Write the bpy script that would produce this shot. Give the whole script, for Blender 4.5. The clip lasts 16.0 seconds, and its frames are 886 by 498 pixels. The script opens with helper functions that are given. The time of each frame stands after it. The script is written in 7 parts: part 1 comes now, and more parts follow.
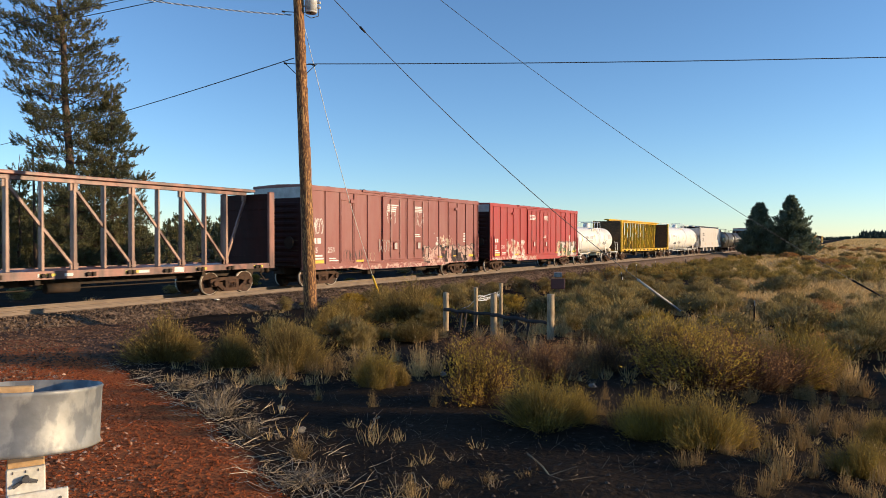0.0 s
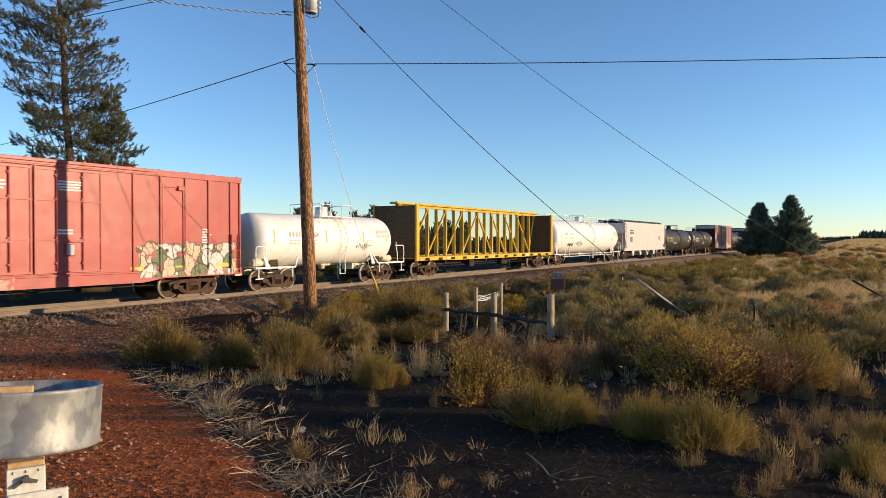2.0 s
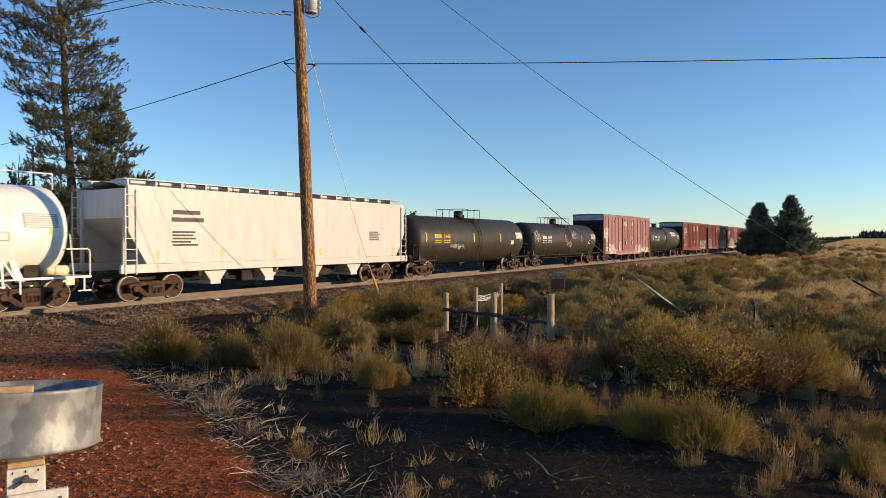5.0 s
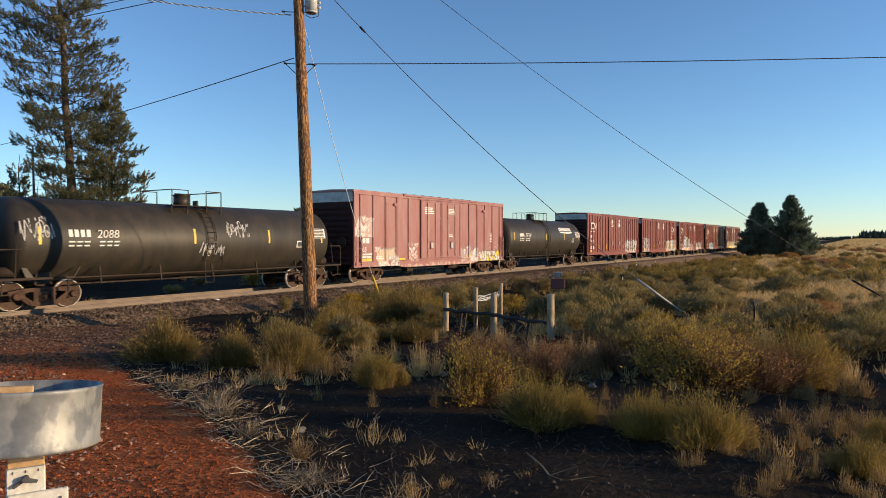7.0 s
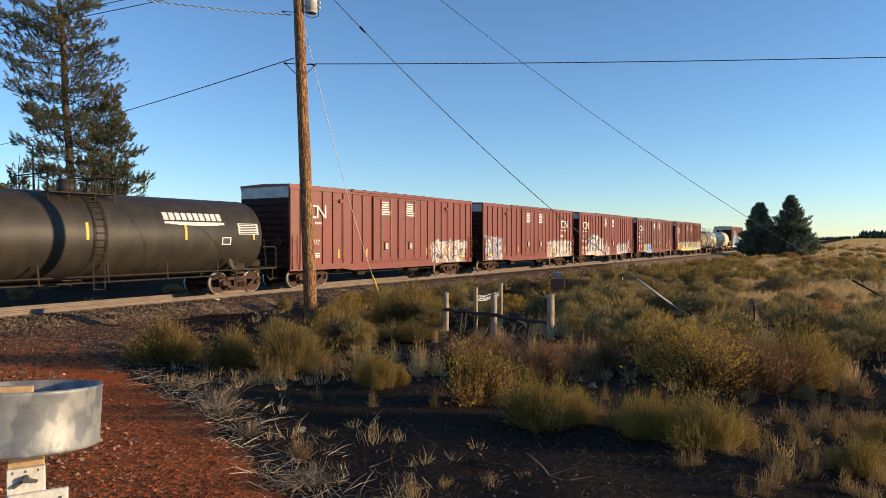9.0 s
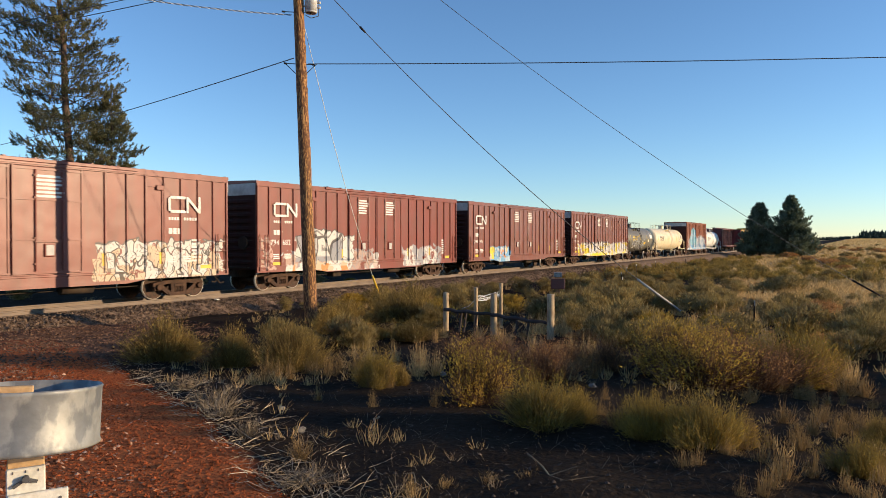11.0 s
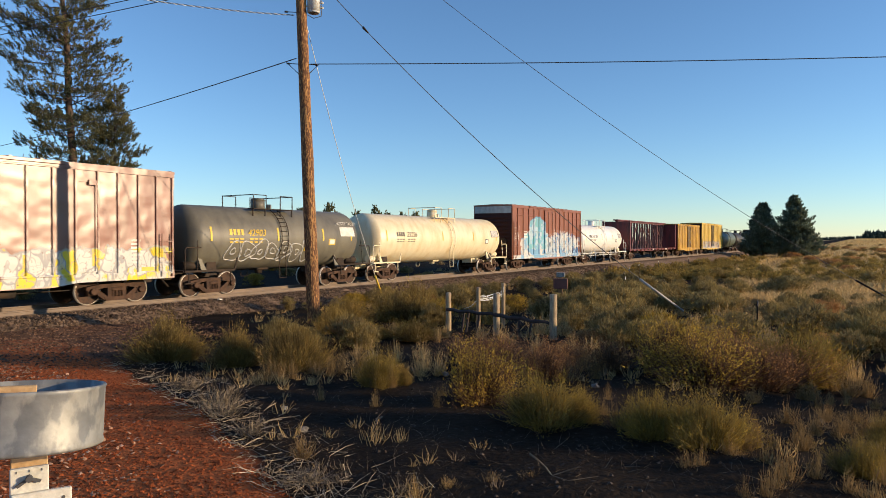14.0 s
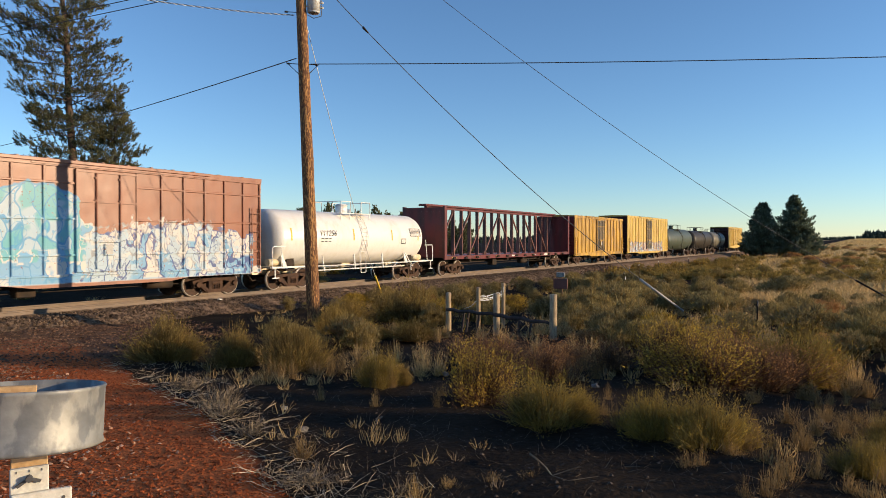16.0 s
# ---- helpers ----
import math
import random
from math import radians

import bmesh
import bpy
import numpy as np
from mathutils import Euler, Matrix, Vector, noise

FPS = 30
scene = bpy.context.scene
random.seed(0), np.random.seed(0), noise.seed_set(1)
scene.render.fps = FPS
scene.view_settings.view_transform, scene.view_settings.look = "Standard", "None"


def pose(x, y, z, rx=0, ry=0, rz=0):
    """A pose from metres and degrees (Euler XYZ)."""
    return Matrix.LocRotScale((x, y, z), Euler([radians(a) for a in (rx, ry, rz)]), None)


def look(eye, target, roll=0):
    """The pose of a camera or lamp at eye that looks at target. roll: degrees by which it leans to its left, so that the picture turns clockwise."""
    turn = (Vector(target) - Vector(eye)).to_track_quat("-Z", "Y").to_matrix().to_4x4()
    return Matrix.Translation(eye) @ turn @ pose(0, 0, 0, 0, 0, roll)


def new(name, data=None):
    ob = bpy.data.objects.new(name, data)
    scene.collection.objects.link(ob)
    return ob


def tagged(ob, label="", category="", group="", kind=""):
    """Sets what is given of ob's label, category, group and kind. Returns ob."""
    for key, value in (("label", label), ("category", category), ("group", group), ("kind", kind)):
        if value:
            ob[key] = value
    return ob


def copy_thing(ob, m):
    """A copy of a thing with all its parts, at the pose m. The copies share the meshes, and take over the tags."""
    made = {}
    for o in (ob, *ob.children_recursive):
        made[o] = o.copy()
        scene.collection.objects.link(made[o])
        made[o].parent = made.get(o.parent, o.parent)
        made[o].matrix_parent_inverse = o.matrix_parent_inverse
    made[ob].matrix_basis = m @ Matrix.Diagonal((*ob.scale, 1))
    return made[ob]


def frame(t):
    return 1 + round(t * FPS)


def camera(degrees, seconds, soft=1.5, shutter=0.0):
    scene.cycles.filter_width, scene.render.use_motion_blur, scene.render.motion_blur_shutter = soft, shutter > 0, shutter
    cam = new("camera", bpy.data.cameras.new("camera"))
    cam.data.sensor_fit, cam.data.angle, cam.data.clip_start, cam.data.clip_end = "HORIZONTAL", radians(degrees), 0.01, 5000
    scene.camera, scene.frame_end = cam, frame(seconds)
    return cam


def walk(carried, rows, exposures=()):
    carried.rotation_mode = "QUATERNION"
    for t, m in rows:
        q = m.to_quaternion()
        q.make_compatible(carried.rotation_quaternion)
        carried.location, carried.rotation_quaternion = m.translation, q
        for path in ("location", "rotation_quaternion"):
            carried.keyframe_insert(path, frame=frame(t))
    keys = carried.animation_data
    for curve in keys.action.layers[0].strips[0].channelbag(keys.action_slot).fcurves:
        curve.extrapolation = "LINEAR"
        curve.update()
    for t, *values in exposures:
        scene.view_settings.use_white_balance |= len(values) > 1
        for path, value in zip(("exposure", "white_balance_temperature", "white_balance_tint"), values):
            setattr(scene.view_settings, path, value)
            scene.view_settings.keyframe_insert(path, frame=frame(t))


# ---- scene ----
cam = camera(66.3, 16.0, soft=0.6, shutter=0.08)
EYE = (0.0, 0.0, 2.22)


def aim(yaw, pitch):
    a, p = radians(yaw), radians(pitch)
    return (math.cos(a) * math.cos(p), math.sin(a) * math.cos(p), EYE[2] + math.sin(p))


A = look(EYE, aim(32.04, -0.76))
B = look(EYE, aim(32.255, -0.76))
walk(cam, [(0, A), (4.0, A), (8.0, A), (12.0, A), (13.6, A), (13.85, B), (15.0, B), (16.0, B)],
     exposures=[(0, 0.60, 6200, 12), (2.0, 0.59, 6200, 12), (4.0, 0.46, 6200, 12), (6.5, 0.46, 6200, 12), (8.5, 0.58, 6200, 12), (13.0, 0.59, 6200, 12), (14.0, 0.51, 6200, 12), (16, 0.46, 6200, 12)])

# ---- light: low sun behind the viewer, to the right of the way he looks ----
SUN_AZ, SUN_EL = math.atan2(-7.51, 3.37), radians(9)
sun_dir = Vector((math.cos(SUN_AZ) * math.cos(SUN_EL), math.sin(SUN_AZ) * math.cos(SUN_EL), math.sin(SUN_EL)))
sun = new("sun", bpy.data.lights.new("sun", "SUN"))
sun.data.energy, sun.data.angle, sun.data.color = 4.05, radians(0.53), (1.0, 0.735, 0.43)
sun.matrix_world = look(sun_dir * 50, (0, 0, 0))
world = bpy.data.worlds.new("world")
scene.world = world
world.use_nodes = True
wn = world.node_tree.nodes
sky = wn.new("ShaderNodeTexSky")
sky.sky_type, sky.sun_disc = "NISHITA", False
sky.sun_elevation, sky.sun_rotation = SUN_EL, math.atan2(sun_dir.x, sun_dir.y)
sky.altitude, sky.air_density, sky.dust_density, sky.ozone_density = 1200, 1.0, 0.0, 3.1
wn["Background"].inputs[1].default_value = 0.15
world.node_tree.links.new(sky.outputs[0], wn["Background"].inputs[0])


# ---- materials ----
def mat(name, c1, c2=None, rough=0.7, metal=0.0, scale=3.0, stretch=(1, 1, 1), grain=60.0, bump=0.2, bdist=0.01,
        island=0.0, sharp=(0.35, 0.65), world_space=False, spec=0.5, vary=0.18):
    """Two colours mixed by a coarse stain noise, a fine grain over both, and a fine relief."""
    m = bpy.data.materials.new(name)
    m.use_nodes = True
    nt = m.node_tree
    N, Lk = nt.nodes, nt.links
    bs = N["Principled BSDF"]
    c2 = c2 or tuple(v * 0.7 for v in c1)
    if world_space:
        co = N.new("ShaderNodeNewGeometry").outputs["Position"]
    else:
        co = N.new("ShaderNodeTexCoord").outputs["Object"]
    mp = N.new("ShaderNodeMapping")
    mp.inputs["Scale"].default_value = stretch
    Lk.new(co, mp.inputs[0])
    n1 = N.new("ShaderNodeTexNoise")
    n1.inputs["Scale"].default_value, n1.inputs["Detail"].default_value = scale, 6
    Lk.new(mp.outputs[0], n1.inputs["Vector"])
    rp = N.new("ShaderNodeMapRange")
    rp.inputs[1].default_value, rp.inputs[2].default_value = sharp
    Lk.new(n1.outputs[0], rp.inputs[0])
    mx = N.new("ShaderNodeMix")
    mx.data_type = "RGBA"
    mx.inputs[6].default_value, mx.inputs[7].default_value = (*c1, 1), (*c2, 1)
    Lk.new(rp.outputs[0], mx.inputs[0])
    n2 = N.new("ShaderNodeTexNoise")
    n2.inputs["Scale"].default_value, n2.inputs["Detail"].default_value = grain, 3
    Lk.new(co, n2.inputs["Vector"])
    val = N.new("ShaderNodeMapRange")
    val.inputs[1].default_value, val.inputs[2].default_value = 0.25, 0.75
    val.inputs[3].default_value, val.inputs[4].default_value = 1 - vary, 1 + vary
    Lk.new(n2.outputs[0], val.inputs[0])
    hs = N.new("ShaderNodeHueSaturation")
    Lk.new(mx.outputs[2], hs.inputs["Color"])
    if island:
        rnd = N.new("ShaderNodeNewGeometry").outputs["Random Per Island"]
        r2 = N.new("ShaderNodeMapRange")
        r2.inputs[3].default_value, r2.inputs[4].default_value = 1 - island, 1 + island
        Lk.new(rnd, r2.inputs[0])
        mu = N.new("ShaderNodeMath")
        mu.operation = "MULTIPLY"
        Lk.new(val.outputs[0], mu.inputs[0])
        Lk.new(r2.outputs[0], mu.inputs[1])
        Lk.new(mu.outputs[0], hs.inputs["Value"])
    else:
        Lk.new(val.outputs[0], hs.inputs["Value"])
    Lk.new(hs.outputs[0], bs.inputs["Base Color"])
    bs.inputs["Roughness"].default_value, bs.inputs["Metallic"].default_value = rough, metal
    bs.inputs["Specular IOR Level"].default_value = spec
    if bump:
        bp = N.new("ShaderNodeBump")
        bp.inputs["Strength"].default_value, bp.inputs["Distance"].default_value = bump, bdist
        Lk.new(n2.outputs[0], bp.inputs["Height"])
        Lk.new(bp.outputs[0], bs.inputs["Normal"])
    return m


def paint(name, c1, c2, rough=0.43, wave=0.35, spec=0.42, sharp=(0.4, 0.75)):
    """Weathered coach paint on buckled sheet: vertical streaks of dirt, shallow dents that catch the low sun."""
    m = mat(name, c1, c2, rough=rough, scale=1.1, stretch=(2.2, 2.2, 0.5), grain=26, bump=0.0, sharp=sharp, vary=0.10, spec=spec)
    nt = m.node_tree
    N, Lk = nt.nodes, nt.links
    bs = N["Principled BSDF"]
    w = N.new("ShaderNodeTexNoise")
    w.inputs["Scale"].default_value, w.inputs["Detail"].default_value = 1.25, 1.2
    Lk.new(N.new("ShaderNodeTexCoord").outputs["Object"], w.inputs["Vector"])
    bp = N.new("ShaderNodeBump")
    bp.inputs["Strength"].default_value, bp.inputs["Distance"].default_value = wave, 0.06
    Lk.new(w.outputs[0], bp.inputs["Height"])
    Lk.new(bp.outputs[0], bs.inputs["Normal"])
    g = N.new("ShaderNodeTexNoise")
    g.inputs["Scale"].default_value, g.inputs["Detail"].default_value = 4.0, 4
    rr = N.new("ShaderNodeMapRange")
    rr.inputs[3].default_value, rr.inputs[4].default_value = rough - 0.06, rough + 0.08
    Lk.new(g.outputs[0], rr.inputs[0])
    Lk.new(rr.outputs[0], bs.inputs["Roughness"])
    return m


def sprayed(base, car, patches):
    """A copy of a car's paint with sprayed lettering on it, laid out in the car's own space.
    A patch: x0, x1, z0, z1, colours (three), line colour, then scale of the curls, raggedness, rounding of its crest, cover."""
    m = base.copy()
    nt = m.node_tree
    N, Lk = nt.nodes, nt.links
    bs = N["Principled BSDF"]
    tc = N.new("ShaderNodeTexCoord")
    tc.object = car
    P = tc.outputs["Object"]
    sp = N.new("ShaderNodeSeparateXYZ")
    Lk.new(P, sp.inputs[0])
    X, Z = sp.outputs[0], sp.outputs[2]

    def op(kind, a, b=None):
        n = N.new("ShaderNodeMath")
        n.operation = kind
        for i, v in enumerate((a, b)):
            if isinstance(v, (int, float)):
                n.inputs[i].default_value = v
            elif v is not None:
                Lk.new(v, n.inputs[i])
        return n.outputs[0]

    def step(v, lo, hi):
        r = N.new("ShaderNodeMapRange")
        r.inputs[1].default_value, r.inputs[2].default_value = lo, hi
        Lk.new(v, r.inputs[0])
        return r.outputs[0]

    def noise(scale, detail, warp, shift, flat=1.0):
        mp = N.new("ShaderNodeMapping")
        mp.inputs["Location"].default_value = (shift, 0, shift * 0.7)
        mp.inputs["Scale"].default_value = (1, 0, flat)
        Lk.new(P, mp.inputs[0])
        n = N.new("ShaderNodeTexNoise")
        n.inputs["Scale"].default_value, n.inputs["Detail"].default_value, n.inputs["Distortion"].default_value = scale, detail, warp
        Lk.new(mp.outputs[0], n.inputs["Vector"])
        return n.outputs[0]

    def mixc(f, a, b):
        x = N.new("ShaderNodeMix")
        x.data_type = "RGBA"
        Lk.new(f, x.inputs[0])
        for i, v in ((6, a), (7, b)):
            if isinstance(v, tuple):
                x.inputs[i].default_value = (*v, 1)
            else:
                Lk.new(v, x.inputs[i])
        return x.outputs[2]

    col = bs.inputs["Base Color"].links[0].from_socket
    gloss = bs.inputs["Specular IOR Level"].default_value
    rag = noise(1.9, 1.6, 0.8, 3.3)
    wear = noise(9.0, 5, 0.0, 8.1)
    for k, (x0, x1, z0, z1, cols, line, scale, ragged, crest, cover) in enumerate(patches):
        wob = op("MULTIPLY", op("SUBTRACT", rag, 0.5), ragged * 2.0)
        xc = (x0 + x1) / 2
        dx = op("SUBTRACT", X, xc)
        roof = op("SUBTRACT", z1, op("MULTIPLY", op("MULTIPLY", dx, dx), crest))
        mask = step(op("ADD", op("SUBTRACT", roof, Z), wob), -0.02, 0.03)
        mask = op("MULTIPLY", mask, step(op("ADD", op("SUBTRACT", X, x0), wob), -0.02, 0.03))
        mask = op("MULTIPLY", mask, step(op("ADD", op("SUBTRACT", x1, X), wob), -0.02, 0.03))
        mask = op("MULTIPLY", mask, step(op("SUBTRACT", Z, z0), 0.0, 0.05))
        if cover < 1:
            mask = op("MULTIPLY", mask, step(noise(scale * 2.2, 5, 0.6, 31.0 + k), 0.68 - 0.38 * cover, 0.76 - 0.38 * cover))
        curl = noise(scale, 1.0, 1.6, 5.0 + 7.3 * k, 0.75)
        swirl = noise(scale * 1.7, 1.5, 1.1, 17.0 + 3.1 * k, 0.8)
        # cells bent by slow noise read as fat interlocking letters
        warp = N.new("ShaderNodeTexNoise")
        warp.inputs["Scale"].default_value, warp.inputs["Detail"].default_value = 1.5 * scale, 1.0
        flat = N.new("ShaderNodeMapping")
        flat.inputs["Location"].default_value = (4.1 * k, 0, 2.3 * k)
        flat.inputs["Scale"].default_value = (1.35, 0, 0.62)
        Lk.new(P, flat.inputs[0])
        Lk.new(P, warp.inputs["Vector"])
        bent = N.new("ShaderNodeMix")
        bent.data_type, bent.blend_type = "RGBA", "ADD"
        bent.inputs[0].default_value = 0.85 / scale
        Lk.new(flat.outputs[0], bent.inputs[6])
        Lk.new(warp.outputs["Color"], bent.inputs[7])
        cells = []
        for kind in ("F1", "DISTANCE_TO_EDGE"):
            vo = N.new("ShaderNodeTexVoronoi")
            vo.feature = kind
            vo.inputs["Scale"].default_value, vo.inputs["Randomness"].default_value = 1.35 * scale, 0.85
            Lk.new(bent.outputs[2], vo.inputs["Vector"])
            cells.append(vo)
        tone = N.new("ShaderNodeSeparateColor")
        Lk.new(cells[0].outputs["Color"], tone.inputs[0])
        low = op("MULTIPLY", op("SUBTRACT", (z0 + z1) / 2, Z), 0.7 / (z1 - z0))
        c = mixc(step(op("ADD", tone.outputs[0], low), 0.5, 0.53), TAG_RGB[cols[0]], TAG_RGB[cols[1]])
        c = mixc(step(op("ADD", tone.outputs[1], op("MULTIPLY", op("SUBTRACT", curl, 0.5), 0.9)), 0.62, 0.70), c, TAG_RGB[cols[2]])
        if line:
            rim = op("SUBTRACT", 1.0, step(cells[1].outputs["Distance"], 0.028, 0.050))
            inner = op("ABSOLUTE", op("SUBTRACT", op("FRACT", op("MULTIPLY", swirl, 3.0)), 0.5))
            inner = op("MULTIPLY", op("SUBTRACT", 1.0, step(inner, 0.03, 0.06)), 0.7)
            top = op("SUBTRACT", 1.0, step(op("ADD", op("SUBTRACT", roof, Z), wob), 0.05, 0.09))
            on = op("MAXIMUM", op("MAXIMUM", rim, inner), top)
            c = mixc(op("MULTIPLY", on, 0.85), c, TAG_RGB[line])
        mask = op("MULTIPLY", mask, step(wear, 0.28, 0.40))
        col = mixc(op("MULTIPLY", mask, 0.94), col, c)
        gloss = op("MULTIPLY", gloss, op("SUBTRACT", 1.0, op("MULTIPLY", mask, 0.7)))
    Lk.new(col, bs.inputs["Base Color"])
    Lk.new(gloss, bs.inputs["Specular IOR Level"])
    return m


RED = paint("faded_red_paint", (0.255, 0.078, 0.064), (0.28, 0.115, 0.094), rough=0.43, wave=0.4, spec=0.42)
CHALKY_RED = paint("chalky_pink_red_paint", (0.30, 0.108, 0.094), (0.34, 0.17, 0.145), rough=0.41, wave=0.45, spec=0.58)
BRIGHT_RED = paint("red_paint", (0.375, 0.040, 0.034), (0.31, 0.060, 0.047))
BROWN = paint("oxide_brown_paint", (0.215, 0.046, 0.029), (0.165, 0.054, 0.037), rough=0.42, spec=0.45)
BROWN_SHEEN = paint("glossier_oxide_brown_paint", (0.21, 0.062, 0.038), (0.17, 0.070, 0.045), rough=0.335, wave=0.9, spec=0.66)
# near-black red for car ends: the shade on them is put into the paint
END_SHADE = paint("shade_dark_end_paint", (0.05, 0.02, 0.017), (0.03, 0.016, 0.014), rough=0.7, wave=0.1, spec=0.15)
RUST_RED = paint("rusty_red_paint", (0.265, 0.086, 0.040), (0.19, 0.062, 0.033), rough=0.40, spec=0.45)
DARK_RED = paint("dark_maroon_paint", (0.16, 0.022, 0.02), (0.06, 0.018, 0.016))
OLD_RED = paint("weathered_red_brown_paint", (0.26, 0.10, 0.07), (0.10, 0.045, 0.035), sharp=(0.42, 0.6))
POST_RED = paint("rubbed_red_brown_steel", (0.34, 0.19, 0.13), (0.13, 0.055, 0.04), sharp=(0.4, 0.62))
YELLOW = paint("yellow_paint", (0.70, 0.42, 0.025), (0.40, 0.22, 0.035), spec=0.25, sharp=(0.48, 0.72))
PALE_YELLOW = paint("dull_yellow_paint", (0.64, 0.45, 0.10), (0.45, 0.27, 0.06), sharp=(0.45, 0.68))
ORANGE = paint("ochre_yellow_paint", (0.58, 0.33, 0.04), (0.30, 0.17, 0.04), sharp=(0.42, 0.6))
DOOR_GRIME = paint("dirty_dark_door_paint", (0.14, 0.09, 0.035), (0.06, 0.045, 0.03), sharp=(0.42, 0.58))
WHITE = paint("white_tank_paint", (0.83, 0.80, 0.74), (0.72, 0.66, 0.55), rough=0.36, wave=0.05, spec=0.6, sharp=(0.5, 0.8))
CREAM = paint("cream_tank_paint", (0.79, 0.68, 0.46), (0.68, 0.52, 0.28), rough=0.38, wave=0.05, spec=0.55, sharp=(0.44, 0.76))
HOPPER = paint("light_grey_hopper_paint", (0.60, 0.55, 0.50), (0.50, 0.46, 0.42), wave=0.08)
GREY = paint("grey_tank_paint", (0.17, 0.155, 0.115), (0.11, 0.10, 0.08), wave=0.05, rough=0.48)
BLACK = paint("black_tank_paint", (0.030, 0.026, 0.020), (0.055, 0.043, 0.030), wave=0.05, rough=0.5, spec=0.3)
GREEN = paint("green_tank_paint", (0.05, 0.07, 0.045), (0.08, 0.085, 0.06), wave=0.05, rough=0.5)
STEEL = mat("dark_underframe_steel", (0.03, 0.024, 0.02), (0.06, 0.04, 0.027), rough=0.8, spec=0.2)
RUST = mat("rusted_cast_steel", (0.095, 0.052, 0.032), (0.05, 0.029, 0.02), rough=0.8, scale=6, spec=0.2)
WHEEL = mat("wheel_steel", (0.085, 0.045, 0.028), (0.045, 0.03, 0.022), rough=0.7, scale=8, spec=0.2)
TREAD = mat("polished_wheel_rim", (0.68, 0.62, 0.55), (0.50, 0.43, 0.36), rough=0.4, metal=0.2)
GALV_END = mat("galvanised_sheet", (0.50, 0.50, 0.48), (0.36, 0.35, 0.33), rough=0.5, metal=0.2)
DECAL_W = mat("white_lettering", (0.78, 0.75, 0.70), (0.62, 0.58, 0.52), rough=0.6, bump=0)
DECAL_Y = mat("yellow_reflector", (0.80, 0.55, 0.03), (0.65, 0.42, 0.03), rough=0.5, bump=0)
DECAL_K = mat("black_lettering", (0.03, 0.03, 0.03), (0.06, 0.05, 0.05), rough=0.6, bump=0)
DECAL_G = mat("faded_grey_lettering", (0.34, 0.33, 0.31), (0.48, 0.46, 0.42), rough=0.6, bump=0)
TAG_RGB = dict(
    white=(0.64, 0.61, 0.56), blue=(0.13, 0.34, 0.56), teal=(0.20, 0.46, 0.50), orange=(0.62, 0.27, 0.10),
    yellow=(0.75, 0.58, 0.04), grey=(0.32, 0.32, 0.33), black=(0.03, 0.03, 0.03), pale=(0.46, 0.56, 0.62),
    sand=(0.62, 0.47, 0.33), green=(0.16, 0.22, 0.12), navy=(0.05, 0.08, 0.25), scuff=(0.56, 0.36, 0.30), dust=(0.46, 0.33, 0.27), sky=(0.22, 0.42, 0.60))
TAG = {k: mat("spray_paint_" + k, c, tuple(0.8 * v for v in c), rough=0.55, bump=0, scale=5) for k, c in TAG_RGB.items()}

RAIL = mat("rail_steel", (0.20, 0.14, 0.095), (0.13, 0.09, 0.062), rough=0.6, world_space=True, scale=1.5)
TIE = mat("creosoted_tie", (0.09, 0.065, 0.05), (0.15, 0.12, 0.09), rough=0.9, island=0.2)
GRAVEL = mat("brown_gravel", (0.195, 0.11, 0.066), (0.10, 0.06, 0.04), rough=0.95, spec=0.06, island=0.5, bump=0.4)
STONE = mat("ballast_stone", (0.205, 0.138, 0.090), (0.087, 0.060, 0.042), rough=0.9, spec=0.06, scale=4, grain=30, bump=0.5, island=0.45)
POLE_WOOD = mat("weathered_pole_wood", (0.115, 0.048, 0.019), (0.46, 0.235, 0.078), rough=0.85, scale=9.0, stretch=(4.5, 4.5, 0.9), sharp=(0.50, 0.60),
                grain=40, bump=0.6, vary=0.3)
POST_WOOD = mat("grey_fence_wood", (0.50, 0.37, 0.22), (0.26, 0.185, 0.115), rough=0.9, scale=8, stretch=(5, 5, 0.6), bump=0.5)
NEW_WOOD = mat("pine_board", (0.55, 0.36, 0.17), (0.42, 0.26, 0.12), rough=0.7, scale=14, stretch=(1, 1, 0.2))
WHITE_WOOD = mat("white_painted_board", (0.72, 0.70, 0.62), (0.60, 0.57, 0.48), rough=0.6, scale=9)
GALV = mat("galvanised_steel", (0.30, 0.30, 0.28), (0.18, 0.187, 0.19), rough=0.52, metal=0.3, scale=13, stretch=(1, 1, 0.6), grain=22, bump=0.16, sharp=(0.47, 0.55))
CABLE = mat("dark_cable", (0.07, 0.07, 0.075), (0.09, 0.09, 0.09), rough=0.6, bump=0)
BRIGHT_CABLE = mat("bare_wire", (0.85, 0.83, 0.79), (0.72, 0.70, 0.66), rough=0.45, metal=0.0, bump=0)
GUARD = mat("pale_plastic_guard", (0.55, 0.52, 0.45), (0.42, 0.38, 0.32), rough=0.6)
YELLOW_GUARD = mat("yellow_plastic_guard", (0.75, 0.47, 0.02), (0.65, 0.40, 0.02), rough=0.5)
BROWN_SIGN = mat("brown_sign_board", (0.20, 0.06, 0.045), (0.14, 0.05, 0.035), rough=0.6)
PORCELAIN = mat("grey_enamel", (0.62, 0.62, 0.60), (0.50, 0.50, 0.48), rough=0.35)
ROCK = mat("pale_stone", (0.26, 0.23, 0.19), (0.16, 0.14, 0.115), rough=0.9, bump=0.6)
